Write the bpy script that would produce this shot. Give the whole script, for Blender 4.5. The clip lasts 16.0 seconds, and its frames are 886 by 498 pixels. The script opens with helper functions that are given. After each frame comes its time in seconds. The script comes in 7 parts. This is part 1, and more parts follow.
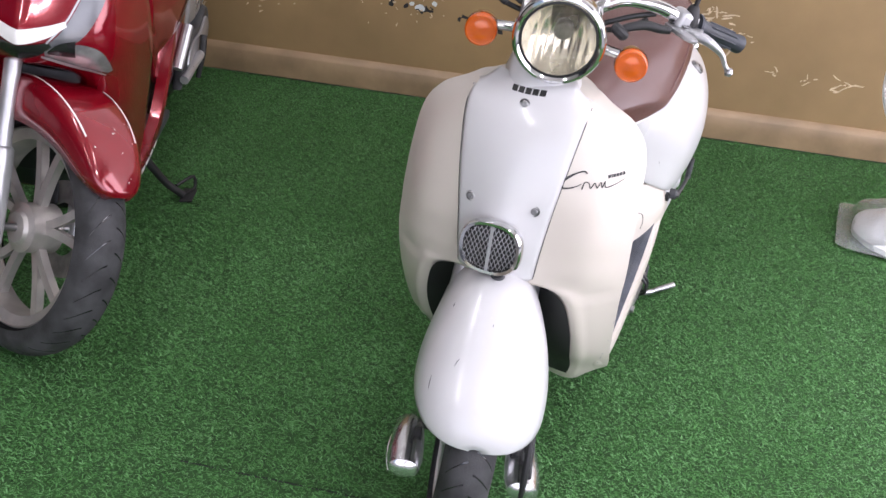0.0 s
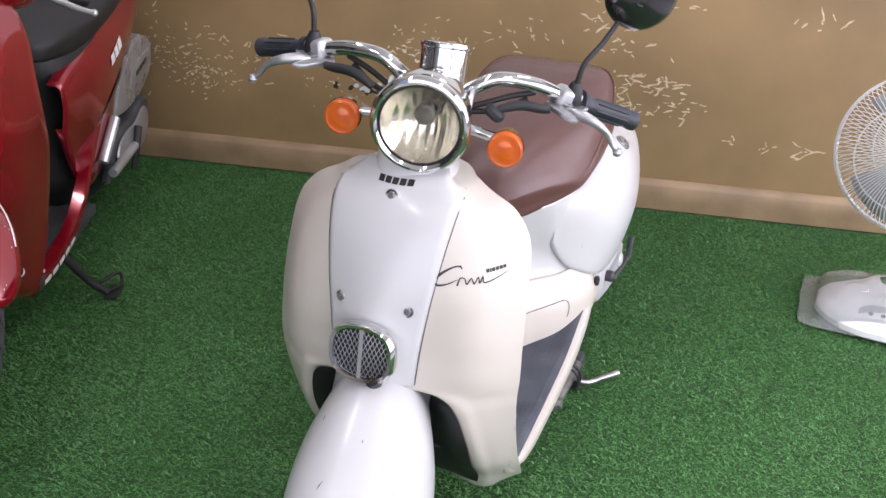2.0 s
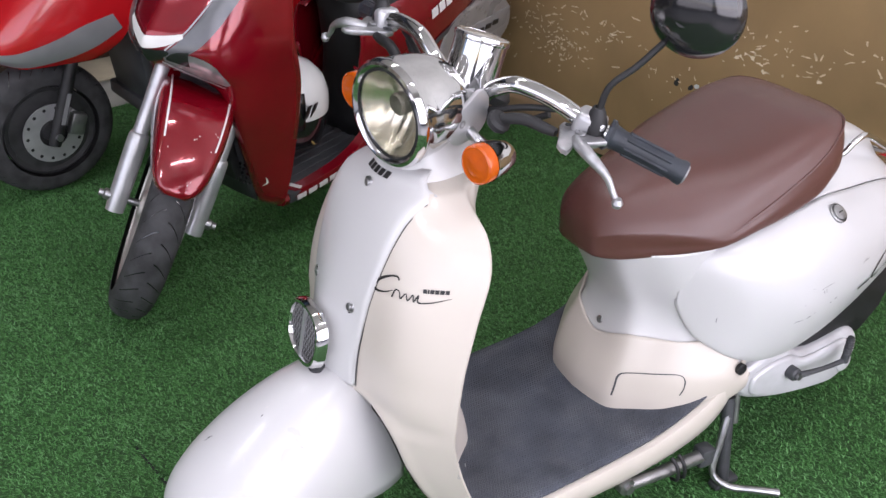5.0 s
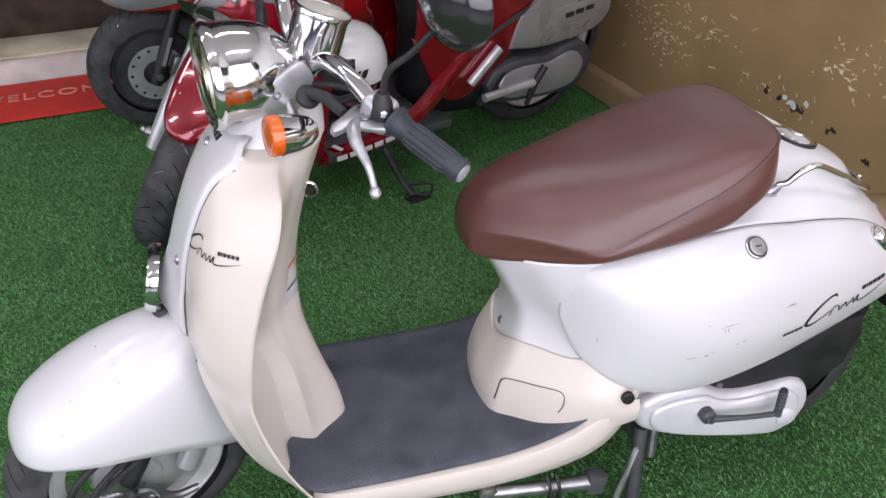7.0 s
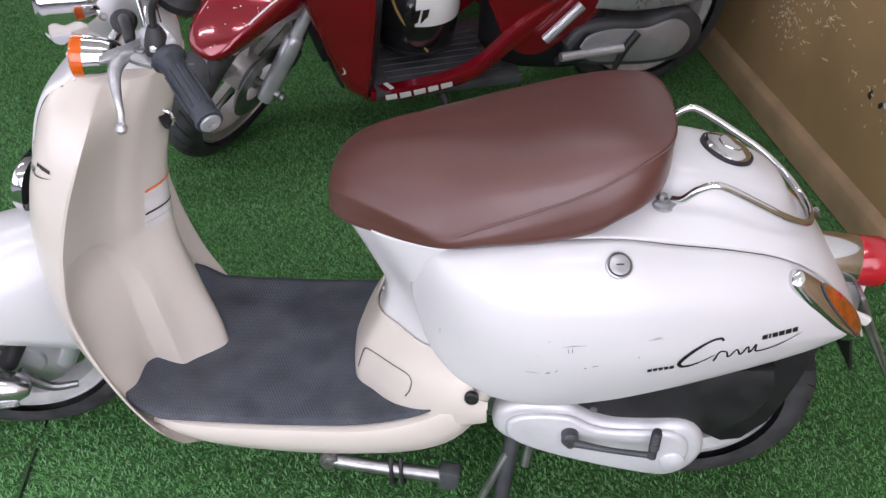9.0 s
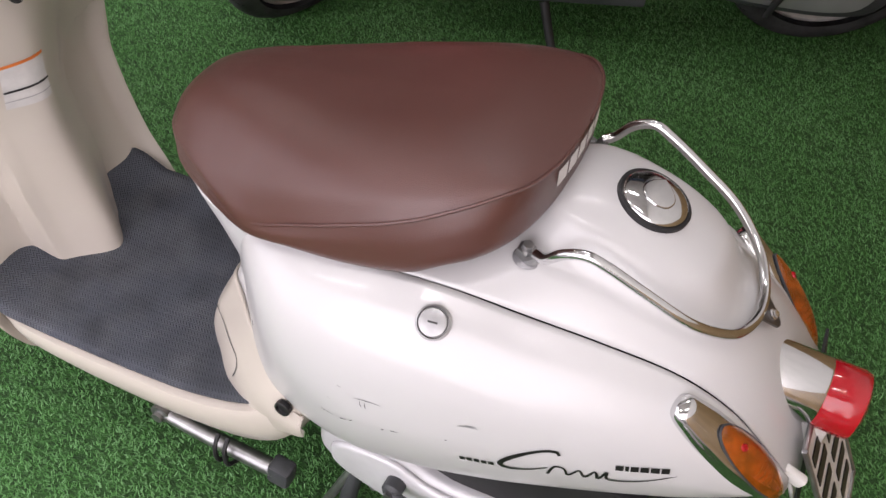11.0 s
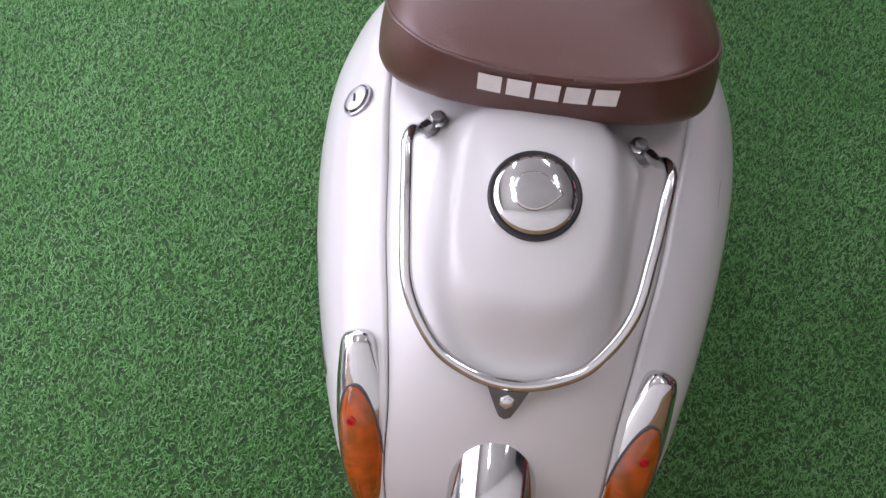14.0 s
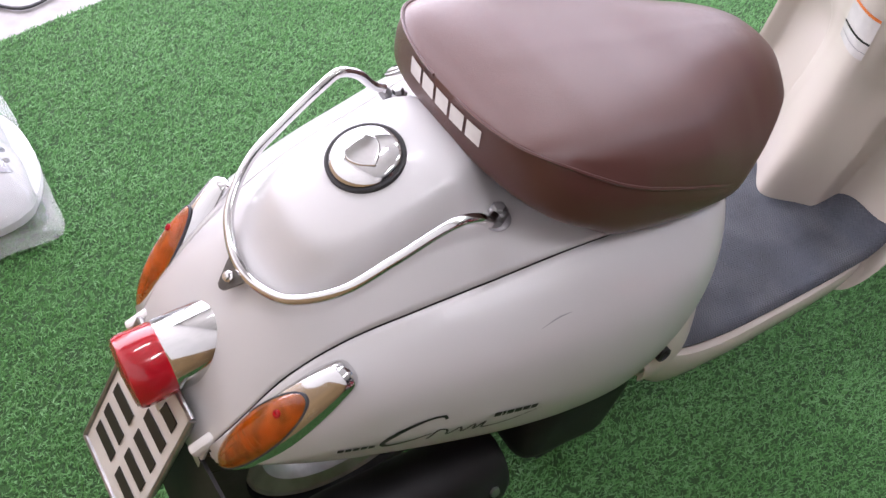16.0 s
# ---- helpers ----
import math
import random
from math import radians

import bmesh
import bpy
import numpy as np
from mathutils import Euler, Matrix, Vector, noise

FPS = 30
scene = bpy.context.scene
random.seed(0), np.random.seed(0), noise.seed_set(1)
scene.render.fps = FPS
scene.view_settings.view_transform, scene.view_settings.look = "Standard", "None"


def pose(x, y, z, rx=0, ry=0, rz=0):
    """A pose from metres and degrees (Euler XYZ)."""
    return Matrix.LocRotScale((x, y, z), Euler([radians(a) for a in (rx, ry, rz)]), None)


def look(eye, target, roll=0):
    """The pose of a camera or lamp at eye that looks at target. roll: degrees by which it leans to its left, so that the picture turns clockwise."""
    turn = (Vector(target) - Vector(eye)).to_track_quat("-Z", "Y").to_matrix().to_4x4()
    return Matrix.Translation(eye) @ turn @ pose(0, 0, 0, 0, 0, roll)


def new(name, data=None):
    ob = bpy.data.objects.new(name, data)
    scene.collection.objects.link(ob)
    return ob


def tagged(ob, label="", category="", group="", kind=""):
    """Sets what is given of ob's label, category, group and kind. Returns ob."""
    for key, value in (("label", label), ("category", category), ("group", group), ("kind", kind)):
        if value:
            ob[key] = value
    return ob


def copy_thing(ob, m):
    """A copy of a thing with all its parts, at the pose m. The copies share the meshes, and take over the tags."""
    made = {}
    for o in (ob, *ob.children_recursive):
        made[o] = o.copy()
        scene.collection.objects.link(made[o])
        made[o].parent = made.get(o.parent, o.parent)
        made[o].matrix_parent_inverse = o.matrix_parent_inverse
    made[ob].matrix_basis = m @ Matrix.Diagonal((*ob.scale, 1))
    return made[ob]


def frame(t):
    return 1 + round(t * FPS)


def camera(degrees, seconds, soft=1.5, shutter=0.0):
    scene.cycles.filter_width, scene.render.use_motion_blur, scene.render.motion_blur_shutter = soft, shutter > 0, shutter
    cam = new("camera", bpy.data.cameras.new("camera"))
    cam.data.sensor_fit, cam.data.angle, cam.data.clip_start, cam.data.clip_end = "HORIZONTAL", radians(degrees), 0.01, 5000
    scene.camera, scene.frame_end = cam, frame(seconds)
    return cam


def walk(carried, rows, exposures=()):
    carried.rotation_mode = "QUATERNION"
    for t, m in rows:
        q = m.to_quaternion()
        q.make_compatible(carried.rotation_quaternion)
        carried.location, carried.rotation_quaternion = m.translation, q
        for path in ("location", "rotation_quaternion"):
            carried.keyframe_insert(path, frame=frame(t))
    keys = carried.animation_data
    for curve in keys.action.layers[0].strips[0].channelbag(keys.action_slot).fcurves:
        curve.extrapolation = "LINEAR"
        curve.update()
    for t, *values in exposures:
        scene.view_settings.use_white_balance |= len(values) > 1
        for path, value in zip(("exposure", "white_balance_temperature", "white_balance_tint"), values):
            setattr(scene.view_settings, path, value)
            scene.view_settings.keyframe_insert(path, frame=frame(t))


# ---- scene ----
cam = camera(52.28, 16.0)
PATH = [
    (0.0, pose(-1.157, -0.372, 1.355, 56.84, -3.45, -67.12)),
    (0.5, pose(-1.144, -0.406, 1.350, 58.40, -1.96, -67.06)),
    (1.0, pose(-1.132, -0.439, 1.345, 59.60, -1.57, -67.57)),
    (1.5, pose(-1.075, -0.469, 1.339, 60.72, -1.30, -67.66)),
    (2.0, pose(-0.938, -0.538, 1.334, 61.39, -1.08, -66.97)),
    (2.5, pose(-0.816, -0.594, 1.331, 61.91, -0.60, -64.88)),
    (3.0, pose(-0.747, -0.708, 1.315, 62.13, 0.72, -52.83)),
    (3.2, pose(-0.723, -0.778, 1.315, 62.09, -0.09, -47.62)),
    (5.3, pose(-0.241, -1.105, 1.312, 59.42, 0.31, -26.32)),
    (5.5, pose(-0.191, -1.173, 1.319, 59.24, 0.66, -23.23)),
    (6.0, pose(-0.069, -1.259, 1.310, 58.99, 0.88, -20.36)),
    (6.5, pose(0.102, -1.230, 1.309, 58.70, -0.88, -16.88)),
    (7.0, pose(0.219, -1.224, 1.313, 58.14, -0.35, -13.06)),
    (7.5, pose(0.359, -1.297, 1.319, 57.54, 0.60, -3.23)),
    (8.0, pose(0.493, -1.357, 1.321, 57.58, 1.52, 0.91)),
    (8.5, pose(0.656, -1.266, 1.306, 55.80, 0.55, 4.45)),
    (9.0, pose(0.794, -1.173, 1.306, 54.23, -1.33, 5.10)),
    (9.2, pose(0.865, -1.150, 1.302, 54.07, -1.91, 7.45)),
    (11.3, pose(1.262, -0.611, 1.268, 42.65, -4.15, 35.11)),
    (11.5, pose(1.333, -0.539, 1.264, 42.01, -5.80, 45.58)),
    (12.0, pose(1.511, -0.409, 1.293, 40.20, -5.06, 64.35)),
    (12.5, pose(1.519, -0.315, 1.304, 39.08, -5.98, 72.14)),
    (13.0, pose(1.548, -0.223, 1.297, 31.28, -5.00, 80.06)),
    (13.5, pose(1.590, -0.137, 1.296, 30.76, -4.29, 88.31)),
    (14.0, pose(1.572, -0.048, 1.295, 32.11, -2.69, 97.54)),
    (14.5, pose(1.522, 0.104, 1.288, 31.31, -7.66, 107.83)),
    (15.0, pose(1.497, 0.276, 1.287, 32.75, -5.80, 124.05)),
    (15.5, pose(1.500, 0.437, 1.303, 37.63, -6.22, 138.81)),
    (16.0, pose(1.437, 0.527, 1.294, 39.23, -5.44, 147.09)),
]
walk(cam, PATH, [(0.0, 0.20, 6350, 20), (3.0, 0.00, 6320, 19), (7.0, -0.12, 6350, 19), (9.2, -0.18, 6280, 19), (11.3, -0.26, 6850, 20), (12.5, -0.22, 6450, 21), (14.0, -0.14, 6300, 23.5), (15.0, 0.30, 6350, 24.5), (16.0, 0.52, 6350, 23)])

# ---- world and light ----
ROOM = pose(0, 0, 0, 0, 0, 11)
world = bpy.data.worlds.new("world")
scene.world = world
world.use_nodes = True
wn = world.node_tree.nodes
sky = wn.new("ShaderNodeTexSky")
sky.sky_type, sky.sun_disc = "NISHITA", False
sky.sun_elevation, sky.sun_rotation = radians(48), radians(200)
world.node_tree.links.new(sky.outputs[0], wn["Background"].inputs[0])
wn["Background"].inputs[1].default_value = 0.12

sun = new("sun", bpy.data.lights.new("sun", "SUN"))
sun.data.energy, sun.data.angle, sun.data.color = 2.0, radians(0.5), (1, 0.95, 0.88)
sun.matrix_world = look((-4, -6, 9), (-4.6, -9, 0))


def area(name, m, sx, sy, watts, color):
    ob = new(name, bpy.data.lights.new(name, "AREA"))
    ob.data.shape, ob.data.size, ob.data.size_y, ob.data.energy, ob.data.color = "RECTANGLE", sx, sy, watts, color
    ob.matrix_world = m
    return ob


# daylight of the shop's open front and of its open side
area("front_daylight", ROOM @ look((-3.6, -0.9, 1.6), (1, -0.2, 0.5)), 4.4, 2.5, 72, (0.95, 0.94, 1.0))
area("side_daylight", ROOM @ look((0.2, -2.7, 1.45), (0.4, 1, 0.1)), 4.4, 2.3, 146, (0.95, 0.94, 1.0))


# ---- materials ----
def mat(name, color, rough=0.5, metal=0.0, var=0.08, scale=8.0, bump=0.0, bscale=200.0, coat=0.0, color2=None, spec=0.5, trans=0.0, rvar=0.1):
    m = bpy.data.materials.new(name)
    m.use_nodes = True
    nt = m.node_tree
    b = nt.nodes["Principled BSDF"]
    tc = nt.nodes.new("ShaderNodeTexCoord")
    n1 = nt.nodes.new("ShaderNodeTexNoise")
    n1.inputs["Scale"].default_value, n1.inputs["Detail"].default_value = scale, 6
    nt.links.new(tc.outputs["Object"], n1.inputs["Vector"])
    ramp = nt.nodes.new("ShaderNodeMix")
    ramp.data_type = "RGBA"
    c2 = color2 or tuple(max(0, c * (1 - var * 2)) for c in color)
    ramp.inputs[6].default_value, ramp.inputs[7].default_value = (*c2, 1), (*color, 1)
    curve = nt.nodes.new("ShaderNodeMapRange")
    curve.inputs[1].default_value, curve.inputs[2].default_value = 0.35, 0.62
    nt.links.new(n1.outputs[0], curve.inputs[0])
    nt.links.new(curve.outputs[0], ramp.inputs[0])
    nt.links.new(ramp.outputs[2], b.inputs["Base Color"])
    n2 = nt.nodes.new("ShaderNodeTexNoise")
    n2.inputs["Scale"].default_value, n2.inputs["Detail"].default_value = bscale, 4
    nt.links.new(tc.outputs["Object"], n2.inputs["Vector"])
    rr = nt.nodes.new("ShaderNodeMapRange")
    rr.inputs[3].default_value, rr.inputs[4].default_value = max(0.0, rough * (1 - rvar * 2)), min(1.0, rough * (1 + rvar * 2))
    nt.links.new(n1.outputs[0], rr.inputs[0])
    nt.links.new(rr.outputs[0], b.inputs["Roughness"])
    if bump:
        bp = nt.nodes.new("ShaderNodeBump")
        bp.inputs["Strength"].default_value, bp.inputs["Distance"].default_value = bump, 0.002
        nt.links.new(n2.outputs[0], bp.inputs["Height"])
        nt.links.new(bp.outputs[0], b.inputs["Normal"])
    b.inputs["Metallic"].default_value = metal
    b.inputs["Specular IOR Level"].default_value = spec
    b.inputs["Coat Weight"].default_value, b.inputs["Coat Roughness"].default_value = coat, 0.06
    b.inputs["Transmission Weight"].default_value = trans
    return m


WHITE = mat("white_paint", (0.540, 0.537, 0.533), 0.30, var=0.02, scale=3, coat=0.35)
CREAM = mat("cream_paint", (0.55, 0.502, 0.44), 0.34, var=0.03, scale=4, coat=0.3)
CHROME = mat("chrome", (0.66, 0.66, 0.66), 0.08, 1.0, var=0.02, scale=20)
ALLOY = mat("cast_alloy", (0.54, 0.54, 0.55), 0.30, 0.6, var=0.1, scale=18, bump=0.15, bscale=500)
CASESILVER = mat("case_silver_paint", (0.60, 0.60, 0.61), 0.36, 0.2, var=0.08, scale=12, bump=0.1, bscale=400)
WHEELSILVER = mat("silver_wheel_paint", (0.60, 0.59, 0.58), 0.36, 0.35, var=0.12, scale=24)
SATIN = mat("polished_alloy", (0.70, 0.70, 0.71), 0.20, 0.95, var=0.06, scale=25)
LEVERMETAL = mat("dull_alloy", (0.48, 0.48, 0.49), 0.34, 0.75, var=0.18, scale=45, bump=0.2, bscale=450)
STEEL = mat("worn_steel", (0.40, 0.40, 0.40), 0.35, 0.9, var=0.2, scale=30)
BLACK = mat("black_plastic", (0.014, 0.014, 0.015), 0.55, var=0.25, scale=25, bump=0.1, bscale=700)
GLOSSBLACK = mat("gloss_black", (0.012, 0.012, 0.013), 0.15, var=0.1, scale=10, coat=0.5)
RUBBER = mat("tyre_rubber", (0.050, 0.050, 0.052), 0.75, var=0.3, scale=22, bump=0.4, bscale=300)
GRIP = mat("grip_rubber", (0.024, 0.029, 0.038), 0.5, var=0.2, scale=40, bump=0.3, bscale=500)
AMBER = mat("amber_lens", (0.80, 0.135, 0.004), 0.16, var=0.06, scale=60, trans=0.35, coat=0.4)
REDLENS = mat("red_lens", (0.58, 0.012, 0.022), 0.12, var=0.1, scale=10, trans=0.3, coat=0.4)
DECAL = mat("black_decal", (0.012, 0.012, 0.012), 0.35, var=0.1, scale=50)
SILVERINK = mat("silver_print", (0.72, 0.70, 0.68), 0.45, var=0.05, scale=50)
RED = mat("red_paint", (0.250, 0.003, 0.012), 0.14, 0.35, var=0.12, scale=6, coat=1.0)
BRIGHTRED = mat("bright_red_paint", (0.50, 0.008, 0.012), 0.25, var=0.1, scale=6, coat=1.0)
GREYPAINT = mat("grey_paint", (0.35, 0.35, 0.36), 0.35, 0.4, var=0.08, scale=8, coat=0.4)
DARKSEAT = mat("black_vinyl", (0.011, 0.011, 0.012), 0.52, var=0.15, scale=20, bump=0.3, bscale=900)
GREYPLASTIC = mat("dark_grey_plastic", (0.055, 0.058, 0.062), 0.5, var=0.2, scale=15, bump=0.2, bscale=600)
FANWHITE = mat("fan_plastic", (0.72, 0.72, 0.72), 0.35, var=0.03, scale=8)
MATRED = mat("doormat_red", (0.62, 0.03, 0.015), 0.85, var=0.12, scale=30, bump=0.8, bscale=900)
MATINK = mat("doormat_ink", (0.75, 0.30, 0.22), 0.85, var=0.2, scale=60, bump=0.5, bscale=900)
PLATEWHITE = mat("plate_enamel", (0.72, 0.71, 0.68), 0.4, var=0.05, scale=14)
STICKER = mat("sticker_paper", (0.66, 0.63, 0.58), 0.5, var=0.1, scale=30)
CLEARFILM = mat("label_film", (0.66, 0.64, 0.62), 0.2, var=0.06, scale=40, coat=0.6)
ORANGE = mat("sticker_orange", (0.75, 0.20, 0.04), 0.5, var=0.1, scale=30)
PLASTER = mat("ledge_plaster", (0.62, 0.60, 0.55), 0.8, var=0.12, scale=9, bump=0.6, bscale=120)
CEILING = mat("ceiling_paint", (0.72, 0.71, 0.68), 0.9, var=0.04, scale=3, bump=0.2, bscale=60)
DARKWOOD = mat("dark_wood", (0.055, 0.035, 0.022), 0.4, var=0.3, scale=12, bump=0.3, bscale=80)
TILE = mat("grey_tile", (0.25, 0.242, 0.235), 0.35, var=0.12, scale=26, bump=0.1, bscale=200)
SIDEWALL = mat("side_wall_paint", (0.55, 0.50, 0.42), 0.8, var=0.08, scale=4, bump=0.3, bscale=90)


def seat_material():
    m = mat("brown_vinyl", (0.086, 0.033, 0.026), 0.30, var=0.03, scale=5, bump=0.22, bscale=900, spec=0.62, rvar=0.12)
    return m


SEAT = seat_material()


def rubber_mat_material():
    m = mat("floor_mat_rubber", (0.062, 0.071, 0.090), 0.62, var=0.22, scale=14)
    nt = m.node_tree
    b = nt.nodes["Principled BSDF"]
    tc = nt.nodes.new("ShaderNodeTexCoord")
    w = nt.nodes.new("ShaderNodeTexWave")
    w.wave_type, w.bands_direction = "BANDS", "X"
    w.inputs["Scale"].default_value, w.inputs["Distortion"].default_value = 58, 0
    sep = nt.nodes.new("ShaderNodeSeparateXYZ")
    nt.links.new(tc.outputs["Object"], sep.inputs[0])
    tri = nt.nodes.new("ShaderNodeMath")
    tri.operation = "PINGPONG"
    tri.inputs[1].default_value = 0.005
    nt.links.new(sep.outputs[1], tri.inputs[0])
    add = nt.nodes.new("ShaderNodeMath")
    nt.links.new(sep.outputs[0], add.inputs[0])
    nt.links.new(tri.outputs[0], add.inputs[1])
    comb = nt.nodes.new("ShaderNodeCombineXYZ")
    nt.links.new(add.outputs[0], comb.inputs[0])
    nt.links.new(comb.outputs[0], w.inputs["Vector"])
    bp = nt.nodes.new("ShaderNodeBump")
    bp.inputs["Strength"].default_value, bp.inputs["Distance"].default_value = 0.7, 0.002
    nt.links.new(w.outputs["Fac"], bp.inputs["Height"])
    nt.links.new(bp.outputs[0], b.inputs["Normal"])
    # pale dust on the ribs, in patches
    dust = nt.nodes.new("ShaderNodeTexNoise")
    dust.inputs["Scale"].default_value, dust.inputs["Detail"].default_value = 11, 8
    nt.links.new(tc.outputs["Object"], dust.inputs["Vector"])
    rng_ = nt.nodes.new("ShaderNodeMapRange")
    rng_.inputs[1].default_value, rng_.inputs[2].default_value, rng_.inputs[4].default_value = 0.42, 0.70, 0.75
    nt.links.new(dust.outputs[0], rng_.inputs[0])
    mul = nt.nodes.new("ShaderNodeMath")
    mul.operation = "MULTIPLY"
    nt.links.new(rng_.outputs[0], mul.inputs[0])
    nt.links.new(w.outputs["Fac"], mul.inputs[1])
    old = b.inputs["Base Color"].links[0].from_socket
    mx = nt.nodes.new("ShaderNodeMix")
    mx.data_type = "RGBA"
    nt.links.new(mul.outputs[0], mx.inputs[0])
    nt.links.new(old, mx.inputs[6])
    mx.inputs[7].default_value = (0.17, 0.18, 0.20, 1)
    nt.links.new(mx.outputs[2], b.inputs["Base Color"])
    return m


FLOORMAT = rubber_mat_material()


def glass_material(name, color, rough=0.02, ior=1.45):
    m = bpy.data.materials.new(name)
    m.use_nodes = True
    b = m.node_tree.nodes["Principled BSDF"]
    b.inputs["Base Color"].default_value = (*color, 1)
    b.inputs["Roughness"].default_value, b.inputs["IOR"].default_value = rough, ior
    b.inputs["Transmission Weight"].default_value = 1.0
    return m


LENS = glass_material("headlight_glass", (0.985, 0.965, 0.90), 0.02, 1.15)
AMBERGLASS = mat("dark_amber_lens", (0.88, 0.30, 0.016), 0.05, var=0.06, scale=30, bump=0.12, bscale=220, coat=0.6, trans=0.85)
AMBERPLATE = mat("amber_reflector", (0.80, 0.25, 0.020), 0.35, 0.4, var=0.3, scale=60)
AMBERBRIGHT = mat("amber_prism", (0.95, 0.42, 0.05), 0.2, 0.4, var=0.2, scale=80)
FILM = mat("plastic_film", (0.80, 0.82, 0.83), 0.12, var=0.05, scale=30, trans=0.82, coat=0.5)
FILM.node_tree.nodes["Principled BSDF"].inputs["IOR"].default_value = 1.15
PANE = glass_material("dark_pane", (0.30, 0.28, 0.26), 0.02)
MIRROR = mat("mirror_glass", (0.9, 0.9, 0.9), 0.01, 1.0, var=0.0)


# ---- mesh helpers ----
from mathutils.bvhtree import BVHTree


def cat(keys, n):
    """Catmull-Rom curve of n points through the keys (tuples of any length)."""
    k = np.array(keys, float)
    m = len(k)
    d = np.zeros(m)
    d[1:] = np.cumsum(np.maximum(np.linalg.norm(np.diff(k, axis=0), axis=1), 1e-6) ** 0.5)
    t = np.linspace(0, d[-1], n)
    out = np.zeros((n, k.shape[1]))
    tan = np.zeros_like(k)
    for i in range(m):
        a, b = max(i - 1, 0), min(i + 1, m - 1)
        tan[i] = (k[b] - k[a]) / (d[b] - d[a])
    for j, s in enumerate(t):
        i = min(max(int(np.searchsorted(d, s) - 1), 0), m - 2)
        h = d[i + 1] - d[i]
        u = (s - d[i]) / h
        out[j] = (2 * u**3 - 3 * u**2 + 1) * k[i] + (u**3 - 2 * u**2 + u) * h * tan[i] + (-2 * u**3 + 3 * u**2) * k[i + 1] + (u**3 - u**2) * h * tan[i + 1]
    return out


def along(table, x):
    """A row of a table of rows (x, a, b, ...), read smoothly at x."""
    t = np.array(table, float)
    i = min(max(int(np.searchsorted(t[:, 0], x) - 1), 0), len(t) - 2)
    u = min(max((x - t[i, 0]) / (t[i + 1, 0] - t[i, 0]), 0.0), 1.0)

    def slope(j):
        a, b = max(j - 1, 0), min(j + 1, len(t) - 1)
        return (t[b, 1:] - t[a, 1:]) / (t[b, 0] - t[a, 0])
    h = t[i + 1, 0] - t[i, 0]
    return (2 * u**3 - 3 * u**2 + 1) * t[i, 1:] + (u**3 - 2 * u**2 + u) * h * slope(i) + (-2 * u**3 + 3 * u**2) * t[i + 1, 1:] + (u**3 - u**2) * h * slope(i + 1)


def grid(rows, ring=False, cap=False):
    """A bmesh skin over rows of points; ring: each row is closed; cap: both ends too."""
    bm = bmesh.new()
    vs = [[bm.verts.new(p) for p in r] for r in rows]
    n = len(vs[0])
    for a, b in zip(vs, vs[1:]):
        for i in range(n if ring else n - 1):
            j = (i + 1) % n
            bm.faces.new((a[i], a[j], b[j], b[i]))
    if cap:
        bm.faces.new(vs[0][::-1])
        bm.faces.new(vs[-1])
    bmesh.ops.remove_doubles(bm, verts=bm.verts, dist=1e-5)
    bmesh.ops.recalc_face_normals(bm, faces=bm.faces)
    return bm


def tube(points, radius, segs=12, n=0, cap=True):
    """A tube along the points; radius: one number, or one for each key point."""
    k = [tuple(p) + ((radius if isinstance(radius, (int, float)) else radius[i]),) for i, p in enumerate(points)]
    c = cat(k, n or max(2, 6 * (len(k) - 1) + 1)) if len(k) > 2 else np.array(k, float)
    rows, up = [], Vector((0, 0, 1))
    for i in range(len(c)):
        d = Vector(c[min(i + 1, len(c) - 1)][:3]) - Vector(c[max(i - 1, 0)][:3])
        d.normalize()
        if i == 0:
            side = d.cross(up if abs(d.z) < 0.9 else Vector((1, 0, 0))).normalized()
        side = (side - d * side.dot(d)).normalized()
        u2 = d.cross(side)
        rows.append([Vector(c[i][:3]) + float(c[i][3]) * (math.cos(a) * side + math.sin(a) * u2) for a in (2 * math.pi * j / segs for j in range(segs))])
    return grid(rows, True, cap)


def lathe(profile, m=None, segs=40, squash=1.0):
    """Turns rows (radius, height) round z, then moves the shape by m."""
    rows = []
    for r, h in profile:
        rows.append([(max(r, 1e-6) * math.cos(a), max(r, 1e-6) * squash * math.sin(a), h) for a in (2 * math.pi * j / segs for j in range(segs))])
    bm = grid(rows, True)
    if m is not None:
        bmesh.ops.transform(bm, matrix=m, verts=bm.verts)
    return bm


def slab(outline, thick, m=None, bevel=0.0, segs=2):
    """A plate with the outline in its x-y plane, from z = 0 up to thick."""
    bm = bmesh.new()
    f = bm.faces.new([bm.verts.new((p[0], p[1], 0)) for p in outline])
    ext = bmesh.ops.extrude_face_region(bm, geom=[f])
    bmesh.ops.translate(bm, vec=(0, 0, thick), verts=[v for v in ext["geom"] if isinstance(v, bmesh.types.BMVert)])
    bmesh.ops.recalc_face_normals(bm, faces=bm.faces)
    if bevel:
        es = [e for e in bm.edges if abs(e.verts[0].co.z - e.verts[1].co.z) < 1e-7]
        bmesh.ops.bevel(bm, geom=es, offset=bevel, segments=segs, affect="EDGES", profile=0.5)
    if m is not None:
        bmesh.ops.transform(bm, matrix=m, verts=bm.verts)
    return bm


